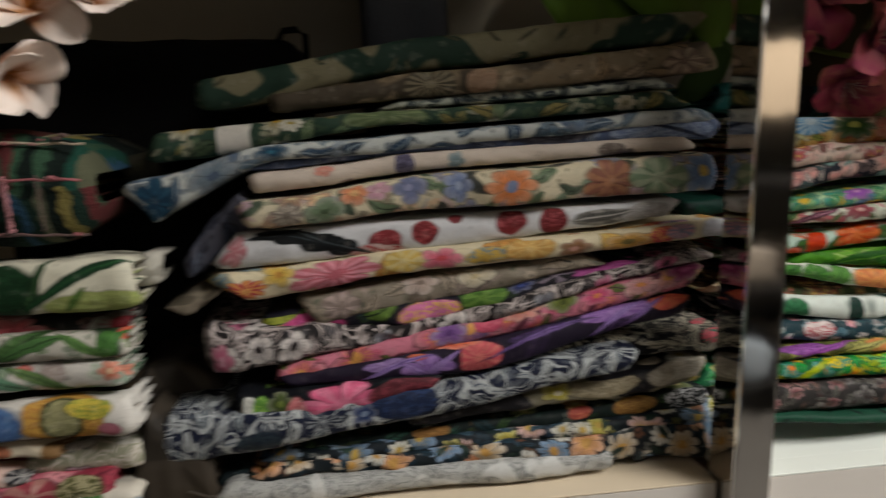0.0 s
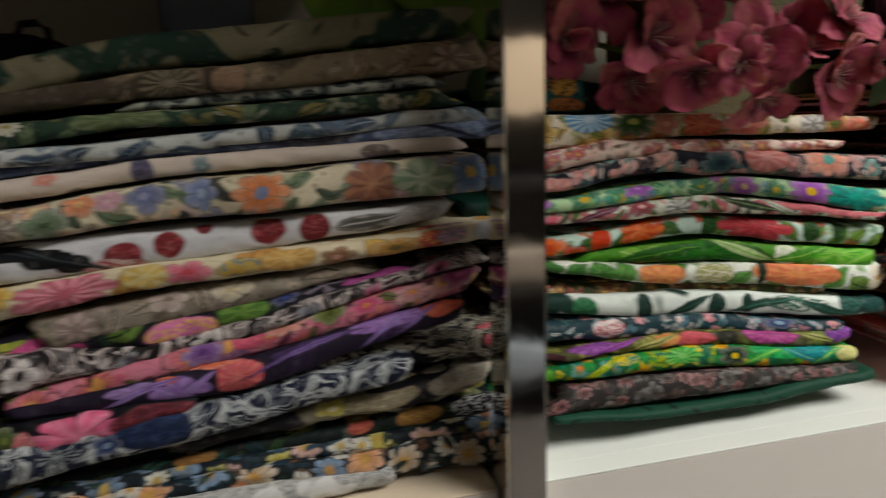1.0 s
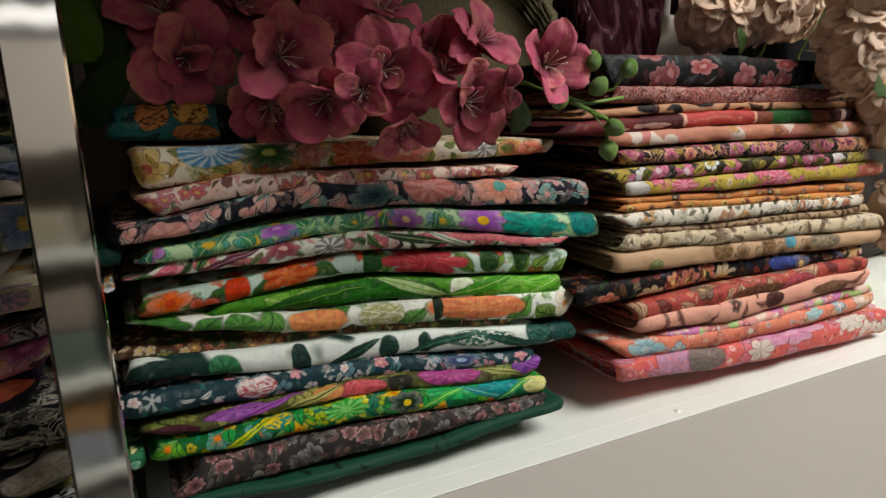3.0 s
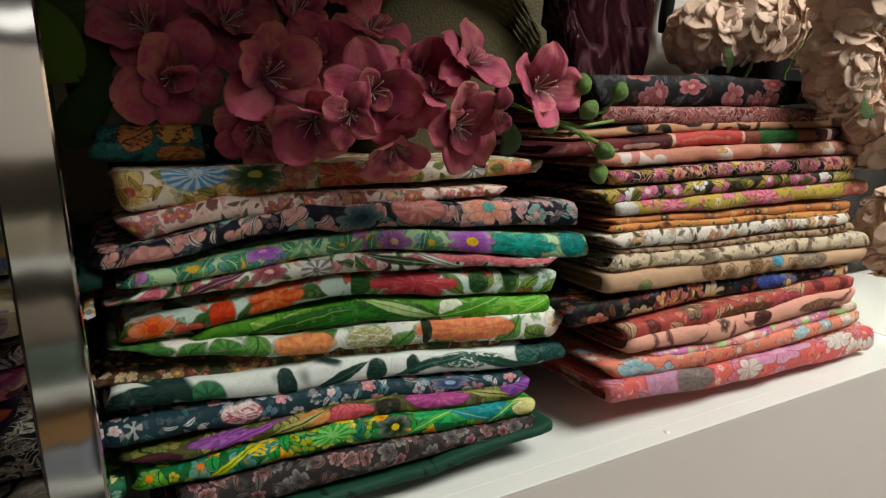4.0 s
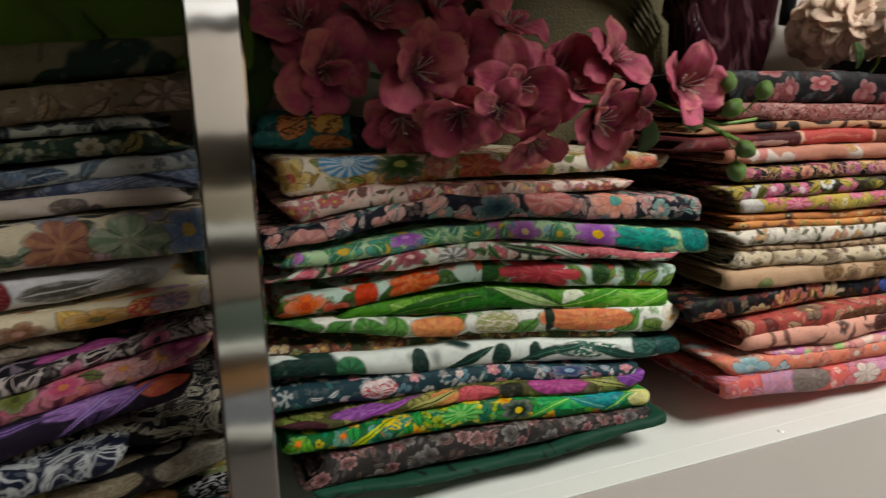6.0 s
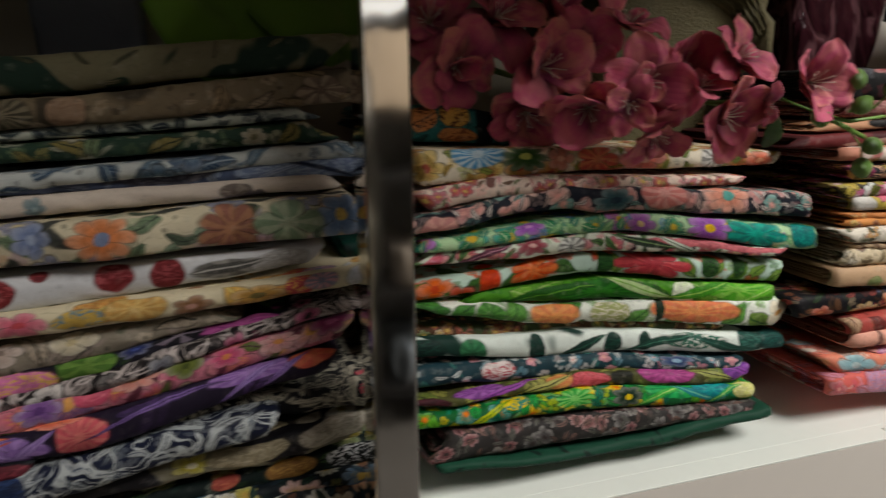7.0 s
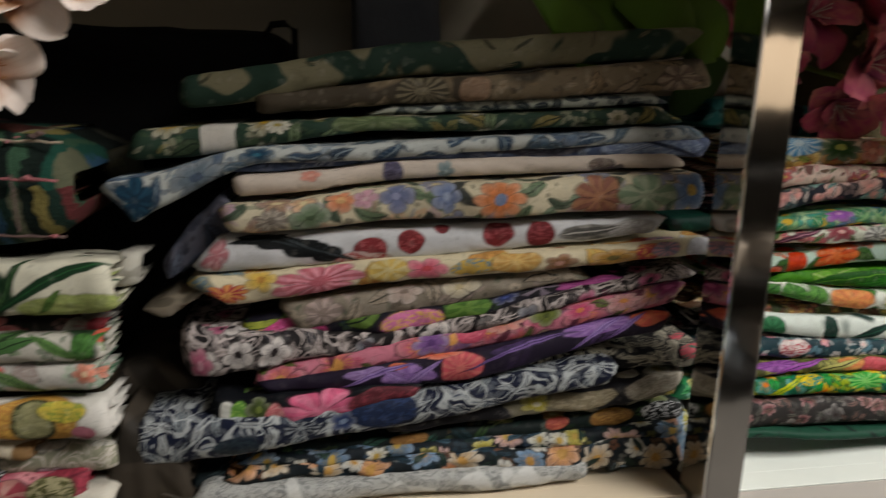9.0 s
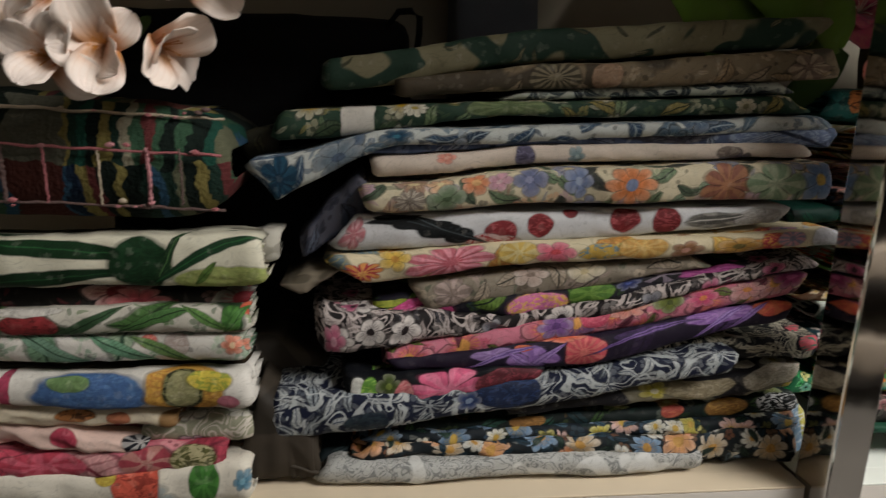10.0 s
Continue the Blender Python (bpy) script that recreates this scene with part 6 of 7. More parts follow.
def stamen_mesh(name, material, count, length, spread, seed):
    rng = random.Random(seed)
    bm = bmesh.new()
    for k in range(count):
        a, s = 6.28 * k / count + rng.uniform(-0.3, 0.3), spread * rng.uniform(0.4, 1.0)
        top = Vector((s * math.cos(a), s * math.sin(a), length * rng.uniform(0.8, 1.1)))
        tube(bm, [(0, 0, 0), top * 0.5 + Vector((0, 0, 0.05)), top], [0.011, 0.009, 0.008], 5)
        bmesh.ops.create_icosphere(bm, subdivisions=1, radius=0.020, matrix=Matrix.Translation(top))
    data = bpy.data.meshes.new(name)
    bm.to_mesh(data)
    bm.free()
    data.materials.append(material)
    data.polygons.foreach_set("use_smooth", [True] * len(data.polygons))
    return data


PINK = [petal_mesh("petal", PINK_PETAL, w, c, k, r, s) for w, c, k, r, s in ((0.43, 0.26, -0.10, 0.13, 1.0), (0.38, 0.16, -0.18, 0.15, 2.0), (0.46, 0.42, 0.12, 0.13, 3.0), (0.41, 0.34, -0.25, 0.17, 7.0))]
WHITES = [petal_mesh("petal", WHITE_PETAL, w, c, k, r, s) for w, c, k, r, s in ((0.46, 0.55, 0.10, 0.10, 4.0), (0.42, 0.40, -0.20, 0.14, 5.0), (0.50, 0.75, 0.20, 0.08, 6.0))]
PINK_STAMEN = stamen_mesh("stamens", STAMEN_WHITE, 8, 0.42, 0.26, 3)
YELLOW = painted("orange_stamen", "b5742a", 0.6, 200.0, 0.2, 0.0002)
ORANGE_STAMEN = stamen_mesh("stamens", YELLOW, 7, 0.36, 0.22, 5)


def turned(p, facing, spin, size):
    """A pose at p whose +z faces the given way."""
    q = Vector(facing).normalized().to_track_quat("Z", "Y").to_matrix().to_4x4()
    return Matrix.Translation(p) @ q @ Matrix.Rotation(spin, 4, "Z") @ Matrix.Diagonal((size, size, size, 1))


def blossom(spray, p, size, facing, petals, stamens, seed, count=5, extra=0):
    """An open blossom of separate petals round a tuft of stamens, under a spray."""
    rng = random.Random(seed)
    centre = shared_part("blossom", stamens, spray, turned(p, facing, rng.uniform(0, 6), size))
    for k in range(count):
        lean = rng.uniform(-0.65, 0.25)
        m = Matrix.Rotation(6.283 * k / count + rng.uniform(-0.14, 0.14), 4, "Z") @ Matrix.Rotation(-0.18 + lean, 4, "Y") @ Matrix.Rotation(rng.uniform(-0.25, 0.25), 4, "X")
        s = rng.uniform(0.88, 1.08)
        shared_part("petal", petals[rng.randrange(len(petals))], centre, m @ Matrix.Diagonal((s, s, s, 1)))
    for k in range(extra):
        m = Matrix.Rotation(6.283 * (k + 0.5) / extra + rng.uniform(-0.5, 0.5), 4, "Z") @ Matrix.Rotation(rng.uniform(-1.0, -0.4), 4, "Y") @ Matrix.Rotation(rng.uniform(-0.3, 0.3), 4, "X")
        s = rng.uniform(0.5, 0.72)
        shared_part("petal", petals[rng.randrange(len(petals))], centre, m @ Matrix.Diagonal((s, s, s, 1)))
    return centre


def leaf_mesh(name, material, width, fold, seed):
    return petal_mesh(name, material, width, 0.1, -0.35, 0.06, seed, 0.1, 4, 8)


LEAF = leaf_mesh("leaf", LEAF_GREEN, 0.26, 0.1, 9.0)
ROUND_LEAF = leaf_mesh("leaf", LEAF_GREEN, 0.42, 0.1, 11.0)


def leaf_at(spray, data, p, tip, size, normal=(0, -1, 0.3)):
    x = (Vector(tip) - Vector(p)).normalized()
    y = Vector(normal).cross(x).normalized()
    z = x.cross(y)
    m = Matrix((x, y, z)).transposed().to_4x4()
    return shared_part("leaf", data, spray, Matrix.Translation(p) @ m @ Matrix.Diagonal((size, size, size, 1)))


def stem(spray, points, radius, name="stem"):
    bm = bmesh.new()
    tube(bm, points, [radius * (1 - 0.4 * k / len(points)) for k in range(len(points))], 7)
    return part(name, bm, STEM_GREEN, spray)


pink = new("flower_spray")
tagged(pink, "artificial pink blossom spray with green buds on the green stack", "artificial flower", "artificial flowers")
blossom(pink, (0.1620, 0.0250, 0.2710), 0.0326, (-0.15, -1, 0.15), PINK, PINK_STAMEN, 1, 6, 2)
blossom(pink, (0.2030, 0.0000, 0.2510), 0.0312, (0.25, -1, -0.2), PINK, PINK_STAMEN, 2, 5, 3)
blossom(pink, (0.2190, 0.0100, 0.2860), 0.0273, (0.5, -1, 0.5), PINK, PINK_STAMEN, 3, 6, 2)
blossom(pink, (0.2450, -0.0220, 0.2700), 0.0319, (0.05, -1.0, 0.1), PINK, PINK_STAMEN, 4, 4, 1)
blossom(pink, (0.1080, 0.0600, 0.2820), 0.0349, (0.4, -1, 0.1), PINK, PINK_STAMEN, 5, 6, 2)
blossom(pink, (0.0590, 0.0900, 0.2840), 0.0374, (0.1, -1, -0.1), PINK, PINK_STAMEN, 6, 5, 3)
blossom(pink, (0.1300, 0.0350, 0.2570), 0.0317, (-0.6, -1, -0.4), PINK, PINK_STAMEN, 7, 6, 2)
blossom(pink, (0.1840, 0.0800, 0.3100), 0.0310, (0.1, -0.6, 0.9), PINK, PINK_STAMEN, 8, 5, 3)
blossom(pink, (0.0950, 0.1100, 0.3170), 0.0383, (0.3, -1, 0.5), PINK, PINK_STAMEN, 9, 6, 2)
blossom(pink, (0.1410, 0.1100, 0.3210), 0.0383, (0.3, -0.8, 0.6), PINK, PINK_STAMEN, 10, 5, 3)
blossom(pink, (0.0520, 0.1250, 0.3140), 0.0395, (-0.3, -1, 0.5), PINK, PINK_STAMEN, 11, 6, 2)
blossom(pink, (0.1760, 0.0300, 0.2410), 0.0274, (0.1, -0.7, -0.7), PINK, PINK_STAMEN, 12, 5, 3)
blossom(pink, (0.1040, 0.0750, 0.2540), 0.0295, (-0.2, -0.9, -0.5), PINK, PINK_STAMEN, 13, 6, 2)
blossom(pink, (0.1460, 0.0800, 0.2900), 0.0350, (-0.3, -0.9, 0.3), PINK, PINK_STAMEN, 14, 5, 3)
blossom(pink, (0.2010, 0.0400, 0.2800), 0.0307, (0.0, -0.9, 0.2), PINK, PINK_STAMEN, 15, 6, 2)
blossom(pink, (0.1110, 0.1300, 0.3550), 0.0399, (0.0, -0.9, 0.2), PINK, PINK_STAMEN, 16, 5, 3)
blossom(pink, (0.1820, 0.1300, 0.3560), 0.0399, (0.2, -0.9, 0.2), PINK, PINK_STAMEN, 17, 6, 2)
blossom(pink, (0.1440, 0.0100, 0.2590), 0.0207, (-0.5, -0.8, -0.2), PINK, PINK_STAMEN, 18, 4)
blossom(pink, (0.1950, 0.0100, 0.2680), 0.0194, (0.1, -0.7, 0.6), PINK, PINK_STAMEN, 19, 4)
blossom(pink, (0.2260, -0.0100, 0.2570), 0.0173, (0.3, -0.8, -0.3), PINK, PINK_STAMEN, 20, 3)
stem(pink, [(0.0450, 0.1200, 0.2960), (0.1090, 0.1000, 0.2770), (0.1750, 0.0700, 0.2600), (0.2260, 0.0300, 0.2580), (0.2410, 0.0000, 0.2630), (0.2620, -0.0200, 0.2510), (0.2870, -0.0300, 0.2370)], 0.0022)
stem(pink, [(0.2620, -0.0200, 0.2510), (0.2730, -0.0300, 0.2470), (0.2950, -0.0350, 0.2500)], 0.0013)
stem(pink, [(0.2770, -0.0250, 0.2530), (0.2910, -0.0300, 0.2550), (0.2980, -0.0350, 0.2650)], 0.001)
stem(pink, [(0.2660, -0.0200, 0.2590), (0.2710, -0.0250, 0.2630), (0.2740, -0.0300, 0.2700)], 0.001)
stem(pink, [(0.2730, -0.0300, 0.2430), (0.2860, -0.0300, 0.2310), (0.2880, -0.0300, 0.2190)], 0.001)


def bud(p, size, lean):
    bm = bmesh.new()
    bmesh.ops.create_uvsphere(bm, u_segments=14, v_segments=10, radius=1.0)
    for v in bm.verts:
        k = 1 + 0.10 * math.cos(3 * math.atan2(v.co.y, v.co.x)) * max(0.0, 1 - abs(v.co.z))
        taper = 1 - 0.22 * max(0.0, v.co.z)
        v.co = Vector((v.co.x * k * taper, v.co.y * k * taper, v.co.z * 1.15))
    ob = part("bud", bm, BUD_GREEN, pink)
    ob.matrix_basis = turned(p, lean, 0.7, size)


bud((0.2990, -0.0350, 0.2670), 0.0053, (0.3, -0.2, 1))
bud((0.2750, -0.0300, 0.2720), 0.0056, (-0.2, -0.2, 1))
bud((0.2730, -0.0150, 0.2710), 0.0052, (-0.2, 0, 1))
bud((0.2760, -0.0350, 0.2570), 0.0056, (0.5, -0.5, 0.8))
bud((0.2510, -0.0300, 0.2500), 0.0059, (-0.6, -0.5, 0.3))
bud((0.2890, -0.0350, 0.2320), 0.0056, (0.7, -0.3, -0.5))
bud((0.2880, -0.0300, 0.2180), 0.0059, (0.1, -0.3, -1))
leaf_at(pink, ROUND_LEAF, (0.2390, -0.0050, 0.2500), (0.2420, -0.0050, 0.2270), 0.0201)
leaf_at(pink, LEAF, (0.0250, 0.1200, 0.3160), (0.0110, 0.1000, 0.2790), 0.0499)
leaf_at(pink, LEAF, (0.0130, 0.1200, 0.3410), (0.0030, 0.1000, 0.3130), 0.0458)
leaf_at(pink, LEAF, (0.0430, 0.1300, 0.3310), (0.0240, 0.1200, 0.3060), 0.0521)
leaf_at(pink, LEAF, (0.0270, 0.1000, 0.2850), (0.0030, 0.1000, 0.2560), 0.0499)

white = new("flower_spray")
tagged(white, "artificial white blossom spray with orange throats", "artificial flower", "artificial flowers")
blossom(white, (-0.4630, -0.0200, 0.2560), 0.0250, (-0.25, -1, -0.15), WHITES, ORANGE_STAMEN, 21, 4)
blossom(white, (-0.4400, -0.0180, 0.2620), 0.0240, (0.10, -1, -0.10), WHITES, ORANGE_STAMEN, 22)
blossom(white, (-0.4200, -0.0060, 0.2640), 0.0300, (0.75, -0.55, -0.10), WHITES, ORANGE_STAMEN, 23, 4)
blossom(white, (-0.4030, -0.0050, 0.2940), 0.0276, (0.3, -0.9, 0.5), WHITES, ORANGE_STAMEN, 24)
blossom(white, (-0.3760, 0.0000, 0.2970), 0.0243, (0.2, -0.8, 0.5), WHITES, ORANGE_STAMEN, 25)
blossom(white, (-0.4700, 0.0000, 0.2850), 0.0276, (-0.3, -1, 0.1), WHITES, ORANGE_STAMEN, 26)
blossom(white, (-0.5040, 0.0000, 0.2720), 0.0292, (-0.3, -1, 0.1), WHITES, ORANGE_STAMEN, 27)
stem(white, [(-0.4310, 0.0100, 0.2740), (-0.4340, -0.0050, 0.2710), (-0.4560, 0.0100, 0.2800), (-0.4890, 0.0300, 0.3030), (-0.5130, 0.0500, 0.3280)], 0.0022)
leaf_at(white, LEAF, (-0.4320, 0.0000, 0.2670), (-0.4250, -0.0050, 0.2770), 0.0130)

FLORET = [petal_mesh("floret", CREAM_PETAL, w, c, k, r, s, 0.3, 4, 5) for w, c, k, r, s in ((0.70, 0.12, 0.0, 0.16, 14.0), (0.66, 0.05, -0.08, 0.2, 15.0))]


def floret_mesh(seed):
    """Four ruffled petals in one small floret."""
    bm = bmesh.new()
    rng = random.Random(seed)
    for k in range(5):
        src = bmesh.new()
        src.from_mesh(FLORET[k % 2])
        m = Matrix.Rotation(1.2566 * k + rng.uniform(-0.2, 0.2), 4, "Z") @ Matrix.Rotation(rng.uniform(-0.2, 0.12), 4, "Y")
        bmesh.ops.transform(src, matrix=m, verts=src.verts)
        tmp = bpy.data.meshes.new("tmp")
        src.to_mesh(tmp)
        src.free()
        bm.from_mesh(tmp)
        bpy.data.meshes.remove(tmp)
    data = bpy.data.meshes.new("floret")
    bm.to_mesh(data)
    bm.free()
    data.materials.append(CREAM_PETAL)
    data.polygons.foreach_set("use_smooth", [True] * len(data.polygons))
    return data


FLORETS = [floret_mesh(s) for s in (1, 2, 3)]


def flower_head(spray, p, rx, ry, rz, count, size, seed):
    """A ball of many ruffled florets round a dark core."""
    rng = random.Random(seed)
    bm = bmesh.new()
    bmesh.ops.create_icosphere(bm, subdivisions=2, radius=1.0, matrix=Matrix.Diagonal((rx * 0.86, ry * 0.86, rz * 0.86, 1)))
    head = part("flower_head", bm, CREAM_PETAL, spray)
    head.matrix_basis = Matrix.Translation(p)
    for k in range(count):
        z = 1 - 2 * (k + 0.5) / count
        a = k * 2.39996 + rng.uniform(-0.3, 0.3)
        d = Vector((math.sqrt(1 - z * z) * math.cos(a), math.sqrt(1 - z * z) * math.sin(a), z))
        q = Vector((d.x * rx, d.y * ry, d.z * rz)) * rng.uniform(0.86, 1.04)
        shared_part("floret", FLORETS[k % 3], head, turned(q, d + Vector((0, -0.25, 0.1)), rng.uniform(0, 6), size * rng.uniform(0.8, 1.15)))


cream = new("flower_spray")
tagged(cream, "artificial cream hydrangea spray above the red stack", "artificial flower", "artificial flowers")
flower_head(cream, (0.5560, 0.1350, 0.3240), 0.030, 0.030, 0.026, 60, 0.0175, 31)
flower_head(cream, (0.5900, 0.1250, 0.3380), 0.042, 0.036, 0.036, 90, 0.0175, 38)
flower_head(cream, (0.6380, 0.1300, 0.3500), 0.050, 0.040, 0.045, 95, 0.0180, 32)
flower_head(cream, (0.6150, 0.0150, 0.3400), 0.034, 0.034, 0.040, 75, 0.0170, 33)
flower_head(cream, (0.6040, 0.0200, 0.2860), 0.028, 0.028, 0.040, 70, 0.0165, 34)
flower_head(cream, (0.6740, 0.0300, 0.2400), 0.034, 0.030, 0.045, 75, 0.0165, 35)
flower_head(cream, (0.7470, 0.1300, 0.3450), 0.045, 0.040, 0.060, 80, 0.0175, 36)
flower_head(cream, (0.7290, 0.0300, 0.1240), 0.034, 0.030, 0.045, 65, 0.0165, 37)
stem(cream, [(0.6020, 0.1400, 0.2590), (0.6200, 0.1300, 0.2920), (0.6330, 0.1300, 0.3320)], 0.0018)
stem(cream, [(0.6590, 0.1200, 0.2510), (0.6460, 0.1100, 0.2850), (0.6560, 0.0900, 0.3280), (0.6360, 0.0500, 0.3380)], 0.0018)
stem(cream, [(0.6610, 0.0500, 0.2610), (0.6850, 0.0500, 0.2500), (0.7410, 0.0600, 0.1900)], 0.0018)
leaf_at(cream, ROUND_LEAF, (0.5760, -0.0150, 0.2450), (0.6120, -0.0100, 0.2670), 0.0243)
leaf_at(cream, LEAF, (0.5850, -0.0100, 0.2490), (0.6360, -0.0100, 0.2360), 0.0211)
leaf_at(cream, LEAF, (0.5400, 0.0900, 0.2850), (0.5330, 0.0800, 0.3110), 0.0229)

leaves = new("leaf_spray")
tagged(leaves, "lime green artificial leaves over the tall stack", "artificial plant", "artificial flowers")
LIME = painted("lime_green_leaf", "557a14", 0.5, 60.0, 0.4, 0.0006)
LIME_LEAF = petal_mesh("leaf", LIME, 0.34, 0.1, -0.3, 0.1, 19.0, 0.1, 4, 8)
for k, (p, tip, size) in enumerate((((-0.1240, 0.0700, 0.3210), (-0.0960, 0.0600, 0.2950), 0.06), ((-0.1010, 0.0800, 0.3200), (-0.0540, 0.0700, 0.3020), 0.07), ((-0.0700, 0.0700, 0.3210), (-0.0350, 0.0600, 0.3040), 0.06), ((-0.0340, 0.0800, 0.3270), (-0.0060, 0.0700, 0.3030), 0.06), ((-0.1070, 0.1000, 0.3340), (-0.0620, 0.0900, 0.3180), 0.07))):
    leaf_at(leaves, LIME_LEAF, p, tip, size, (0.2, -1, 0.4 - 0.1 * k))
stem(leaves, [(-0.1180, 0.0900, 0.3290), (-0.0780, 0.0900, 0.3310), (-0.0290, 0.0900, 0.3330), (0.0210, 0.0900, 0.3360)], 0.002)


# ---- woven throw on the canvas stack ----
def throw_material():
    mat, t, bsdf = surface("patchwork_weave", 0.9, 0.0, 0.15)
    uv = t.node("ShaderNodeUVMap").outputs[0]
    wob = t.node("ShaderNodeTexNoise", noise_dimensions="2D")
    t.put(wob.inputs["Vector"], uv)
    wob.inputs["Scale"].default_value, wob.inputs["Detail"].default_value = 60.0, 3.0
    bent = t.vec("ADD", uv, t.vec("SCALE", t.vec("SUBTRACT", wob.outputs["Color"], (0.5, 0.5, 0.5)), 0.014))
    u, v = t.split(bent)[0], t.split(bent)[1]
    cell = t.node("ShaderNodeTexVoronoi", voronoi_dimensions="1D", feature="F1")
    t.put(cell.inputs["W"], t.math("MULTIPLY", u, 190.0))
    row = t.math("FLOOR", t.math("MULTIPLY", v, 26.0))
    rand = t.node("ShaderNodeTexWhiteNoise", noise_dimensions="2D")
    t.put(rand.inputs["Vector"], t.join(t.math("FLOOR", t.math("MULTIPLY", cell.outputs["W"], 1.0)), row))
    block = t.node("ShaderNodeTexWhiteNoise", noise_dimensions="2D")
    t.put(block.inputs["Vector"], t.join(t.math("FLOOR", t.math("MULTIPLY", u, 34.0)), row))
    strip = t.ramp(rand.outputs["Value"], [rgb(x) for x in "141f1a 2c4a60 5a5c48 0e1814 5a2c2c 1c4438 7a7040 142234 34503c 8a8470 101a16 1c3028".split()])
    patch = t.ramp(block.outputs["Value"], [rgb(x) for x in "121a14 1c2a20 42221c 18241e 22383a 545448 141c18".split()])
    col = t.mix(t.below(0.45, t.split(block.outputs["Color"])[1], 0.01), patch, strip)
    fine = t.noise(uv, 420.0, 3.0)
    col = t.mix(t.math("MULTIPLY", fine, 0.5), col, t.vec("SCALE", col, 0.4))
    t.put(bsdf.inputs["Base Color"], col)
    bump(t, bsdf, t.math("ADD", fine, t.noise(t.vec("MULTIPLY", uv, (1.0, 0.15, 1.0)), 200.0, 2.0)), 0.0012)
    return mat


THROW_X0, THROW_X1, THROW_Z, THROW_H = -0.66, -0.3890, 0.1710, 0.066
throw = new("woven_throw")
tagged(throw, "rolled patchwork throw in dark green and multicolour strips", "blanket")
THROW_CLOTH = throw_material()
part("roll", fold_sheet(THROW_X0, THROW_X1, 0.5, (THROW_Z, THROW_Z, THROW_Z), (THROW_H * 1.05, THROW_H * 1.08, THROW_H * 0.98), -0.004, 0.12, 77.0, rag=0.001, puff=0.75, close=(0.72, 0.04)), THROW_CLOTH, throw)
for k in range(6):
    part("inner_fold", fold_sheet(THROW_X0, THROW_X1 - 0.022 + 0.002 * (k % 3), 0.5, (THROW_Z,) * 3, (THROW_H,) * 3, 0.012, 0.10, 80.0 + k, 0.06 + k * 0.147, 0.06 + (k + 1) * 0.147), THROW_CLOTH, throw)
CORD = [painted(n, c, 0.85, 400.0, 0.5, 0.001) for n, c in (("pink_cord", "c08488"), ("cream_cord", "c0b098"), ("rose_cord", "b0686c"), ("dusky_cord", "6a5450"))]


def cord(points, radius, material, seed):
    """A twisted yarn cord with knots."""
    bm = bmesh.new()
    pts = []
    n = 40
    for i in range(n + 1):
        s = i / n * (len(points) - 1)
        a = min(int(s), len(points) - 2)
        p = Vector(points[a]).lerp(Vector(points[a + 1]), s - a)
        pts.append(p + 0.0009 * Vector((noise.noise((seed, i * 0.7, 0)), noise.noise((seed, i * 0.7, 5)), noise.noise((seed, i * 0.7, 9)))))
    tube(bm, pts, [radius * (1 + 0.55 * noise.noise((seed, i * 0.9, 2.0))) for i in range(n + 1)], 6)
    part("cord", bm, material, throw)


ZC = THROW_Z + THROW_H / 2
for k, (dz, dy) in enumerate(((0.027, 0.003), (0.009, -0.007), (-0.02, -0.005))):
    cord([(THROW_X0, dy - 0.001, ZC + dz + 0.002), (-0.5, dy - 0.001, ZC + dz + 0.001), (THROW_X1 - 0.002, dy, ZC + dz - 0.003)], 0.0008, CORD[(k + 1) % 4], k + 0.5)
for k, x in enumerate((-0.565, -0.54, -0.518, -0.498, -0.478, -0.452, -0.428, -0.412)):
    cord([(x, -0.0075, ZC + 0.009), (x + 0.001, -0.0085, ZC - 0.006), (x, -0.006, ZC - 0.02)], 0.0006 + 0.0005 * (k % 3 == 0), CORD[(k * 3 + 2) % 4], k + 3.3)

rng = random.Random(5)
for k in range(46):
    bm = bmesh.new()
    bmesh.ops.create_icosphere(bm, subdivisions=1, radius=rng.uniform(0.0007, 0.0016))
    for v in bm.verts:
        v.co *= 1 + 0.4 * noise.noise(v.co * 900 + Vector((k, 0, 0)))
    dz, dy = ((0.009, -0.0085), (-0.02, -0.0065), (0.027, 0.001))[k % 3]
    knot = part("knot", bm, CORD[rng.randrange(4)], throw)
    knot.matrix_basis = Matrix.Translation((rng.uniform(-0.60, THROW_X1 - 0.006), dy, ZC + dz + rng.uniform(-0.003, 0.002))) @ Matrix.Diagonal((1.7, 1, 1, 1))


# ---- things at the back of the shelves ----
def rounded_block(name, material, dims, bevel, wrinkle, seed, label, category, cuts=10):
    """A soft, slightly dented block."""
    x0, y0, z0, x1, y1, z1 = dims
    bm = bmesh.new()
    box(bm, *dims)
    bmesh.ops.bevel(bm, geom=list(bm.edges), offset=bevel, segments=4, profile=0.6, affect="EDGES")
    bmesh.ops.subdivide_edges(bm, edges=[e for e in bm.edges if e.calc_length() > 0.02], cuts=cuts, use_grid_fill=True)
    for v in bm.verts:
        v.co += wrinkle * noise.noise_vector(v.co * 28 + Vector((seed, seed, 0)))
        v.co.z = max(v.co.z, z0)
    ob = mesh_object(name, bm, material)
    return tagged(ob, label, category)


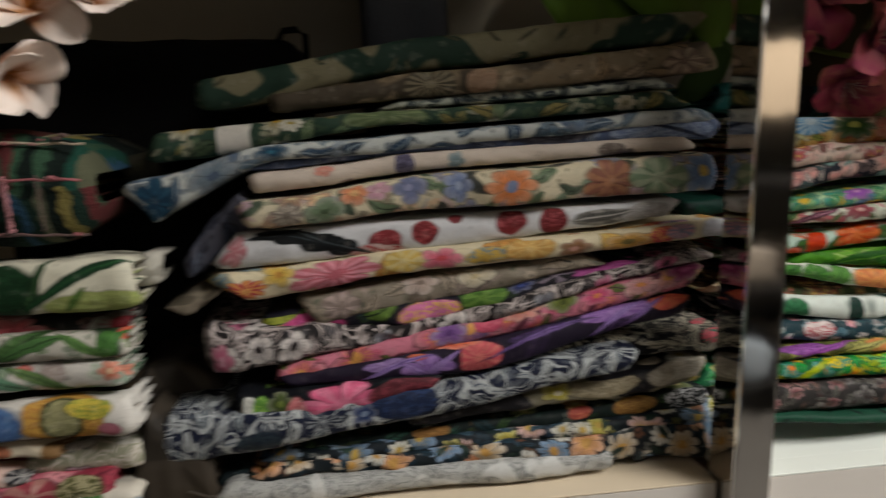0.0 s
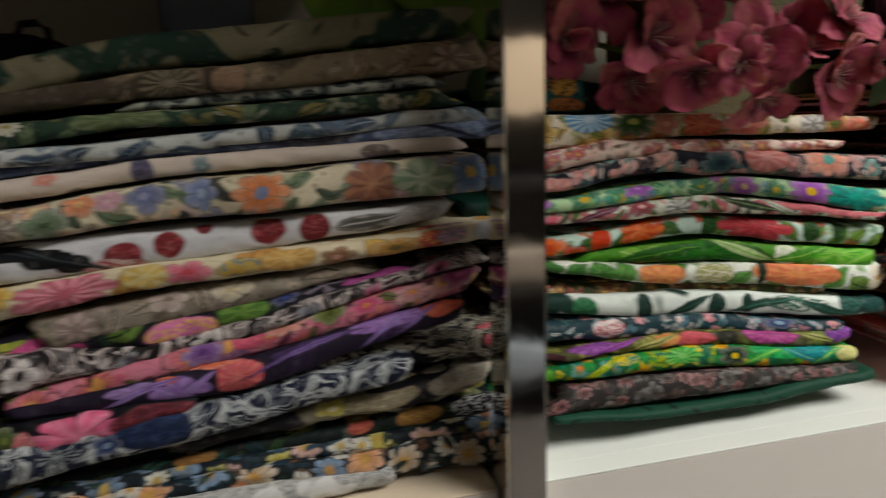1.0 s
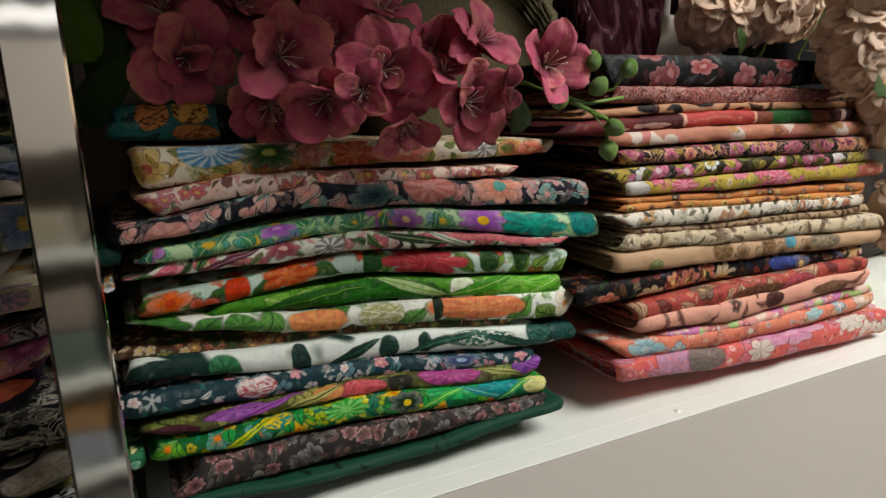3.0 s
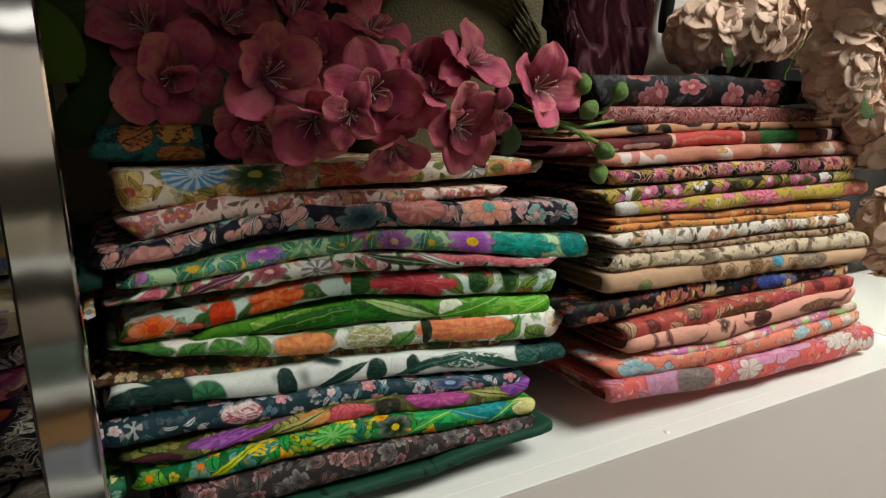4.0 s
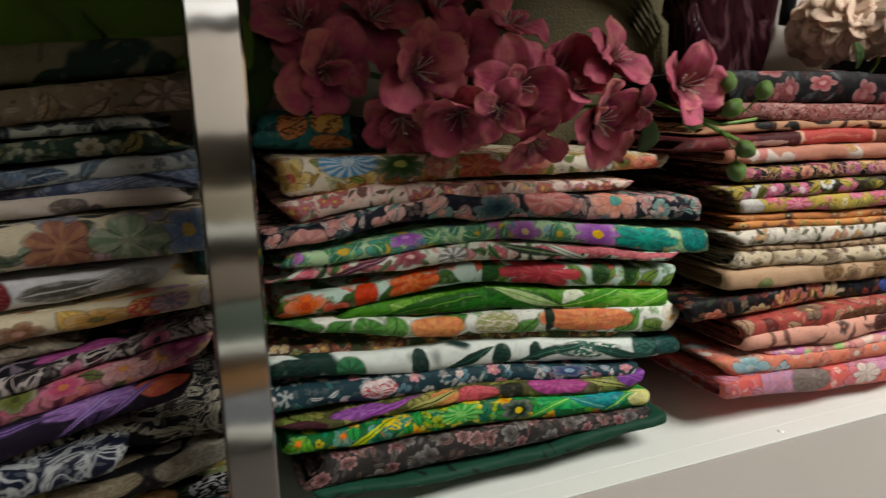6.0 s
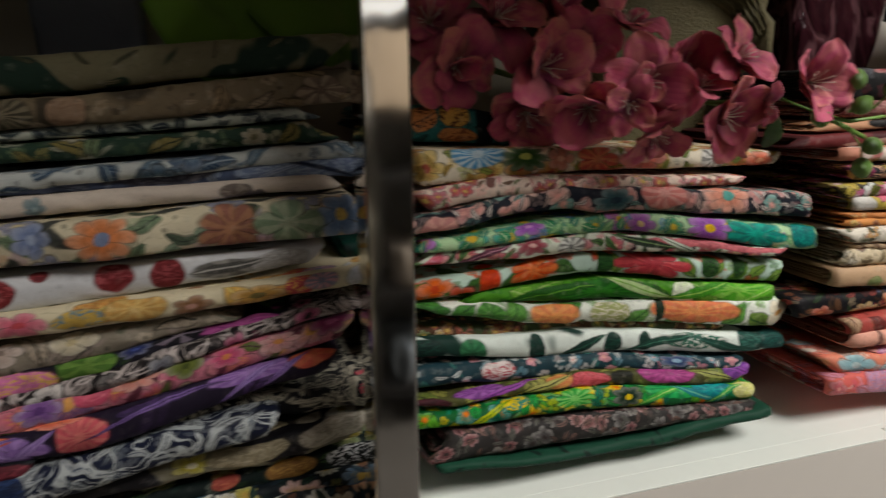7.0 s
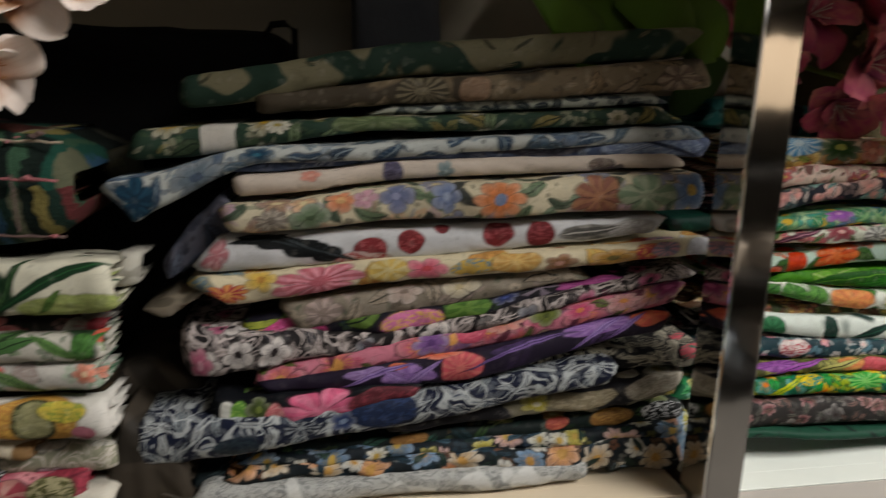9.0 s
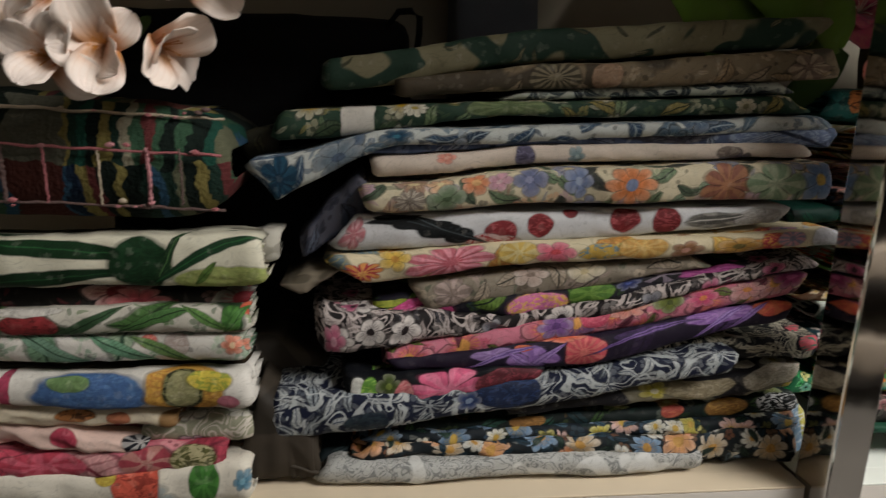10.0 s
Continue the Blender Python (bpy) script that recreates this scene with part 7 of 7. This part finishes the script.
bag = rounded_block("cloth_bag", BLACK_CLOTH, (-0.50, 0.13, 0.0022, -0.2840, 0.30, 0.2960), 0.018, 0.004, 2.0, "black cloth bag with a loop handle behind the stacks", "bag")
bm = bmesh.new()
tube(bm, [(-0.3000, 0.1250, 0.2920), (-0.2950, 0.1200, 0.2990), (-0.2860, 0.1200, 0.3000), (-0.2800, 0.1200, 0.2960), (-0.2800, 0.1220, 0.2850), (-0.2810, 0.1280, 0.2740)], 0.0024, 8)
part("handle", bm, BLACK_CLOTH, bag)
GREY_BLUE = painted("grey_blue_felt", "5a5e66", 0.9, 50.0, 0.2, 0.001)
rounded_block("rolled_cloth", GREY_BLUE, (-0.2370, 0.27, 0.0022, -0.1540, 0.35, 0.47), 0.02, 0.006, 5.0, "grey blue cloth bundle against the back panel", "fabric")

OLIVE = painted("olive_cloth", "4c4426", 0.8, 70.0, 0.25, 0.0015)
roll = new("fabric_roll")
tagged(roll, "olive cloth roll with ribbed edge behind the pink blossoms", "fabric")
for k in range(7):
    bm = bmesh.new()
    y = 0.17 + 0.004 * k
    r = -0.004 * k
    tube(bm, [(0.2110, y, 0.33 + r), (0.2520, y, 0.372 + r), (0.3050, y - 0.005, 0.38 + r), (0.3510, y - 0.01, 0.36 + r), (0.3810, y - 0.01, 0.325 + r), (0.3910, y, 0.27 + r)], 0.0042, 8)
    part("layer", bm, OLIVE, roll)
rounded_block("folded_cloth", OLIVE, (0.2190, 0.18, 0.0022, 0.4020, 0.34, 0.375), 0.02, 0.004, 8.0, "olive folded cloth behind the green stack", "fabric")


def film_material():
    mat, t, bsdf = surface("crinkled_clear_film", 0.16, 0.0, 0.8)
    p = t.node("ShaderNodeTexCoord").outputs["Object"]
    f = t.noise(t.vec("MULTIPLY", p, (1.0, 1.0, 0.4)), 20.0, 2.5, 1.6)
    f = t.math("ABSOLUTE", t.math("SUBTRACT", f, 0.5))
    # highlights on the creases are painted as paler lines in the base colour
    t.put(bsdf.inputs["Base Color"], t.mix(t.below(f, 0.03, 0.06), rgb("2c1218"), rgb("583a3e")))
    bsdf.inputs["Transmission Weight"].default_value = 0.25
    bsdf.inputs["IOR"].default_value = 1.12
    bump(t, bsdf, f, 0.025)
    return mat


FILM = film_material()
package = new("wrapped_package")
tagged(package, "maroon cloth package wrapped in crinkled clear film", "package")
MAROON = painted("maroon_cloth", "34141c", 0.8, 40.0, 0.3, 0.002)
PX0, PX1 = 0.4150, 0.5160
inside = rounded_block("cloth", MAROON, (PX0 + 0.006, 0.168, 0.004, PX1 - 0.006, 0.29, 0.42), 0.02, 0.006, 3.0, "", "", 8)
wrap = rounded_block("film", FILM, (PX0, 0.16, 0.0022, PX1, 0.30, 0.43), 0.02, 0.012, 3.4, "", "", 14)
inside.parent = wrap.parent = package
wrap.visible_shadow = False
CARD = painted("white_card", "c9c3ba", 0.6, 20.0, 0.05, 0.0001)
card = tagged(box_object("price_card", CARD, (0.5040, 0.2, 0.0022, 0.6390, 0.206, 0.46), 0.0008), "plain white card standing at the back", "card")
bm = bmesh.new()
tube(bm, [(0.5650, 0.1900, 0.4040), (0.5620, 0.1880, 0.3700), (0.5560, 0.1860, 0.3470), (0.5580, 0.1900, 0.3330)], [0.006, 0.007, 0.007, 0.006], 8)
strap = tagged(mesh_object("hanging_strap", bm, BLACK_CLOTH), "short black strap hanging before the white card", "strap")
rounded_block("cloth_bag", BLACK_CLOTH, (0.7670, 0.22, 0.0022, 1.25, 0.36, 0.5), 0.02, 0.005, 6.0, "large black cloth bag behind the cream flowers", "bag")

# clear box at the end of the red stack
def acrylic():
    mat, t, bsdf = surface("clear_acrylic", 0.06, 0.0, 0.5)
    bsdf.inputs["Transmission Weight"].default_value = 0.92
    bsdf.inputs["IOR"].default_value = 1.2
    t.put(bsdf.inputs["Base Color"], t.mix(t.noise(t.node("ShaderNodeTexCoord").outputs["Object"], 40.0), rgb("e0e0dc"), rgb("f0f0ee")))
    return mat


ACRYLIC = acrylic()
BX0, BX1, BZ = 0.756, 1.05, 0.1960
clear = new("clear_box")
tagged(clear, "clear acrylic box beside the red stack", "box")
for name, dims in (("front_panel", (BX0 + 0.002, 0.012, 0.0022, BX1, 0.0145, BZ)), ("side_panel", (BX0, 0.015, 0.0022, BX0 + 0.0022, 0.24, BZ)), ("lid", (BX0 - 0.002, 0.01, BZ + 0.0005, BX1, 0.24, BZ + 0.004))):
    bm = box_mesh(dims, 0.0005)
    part(name, bm, ACRYLIC, clear, "", False).visible_shadow = False
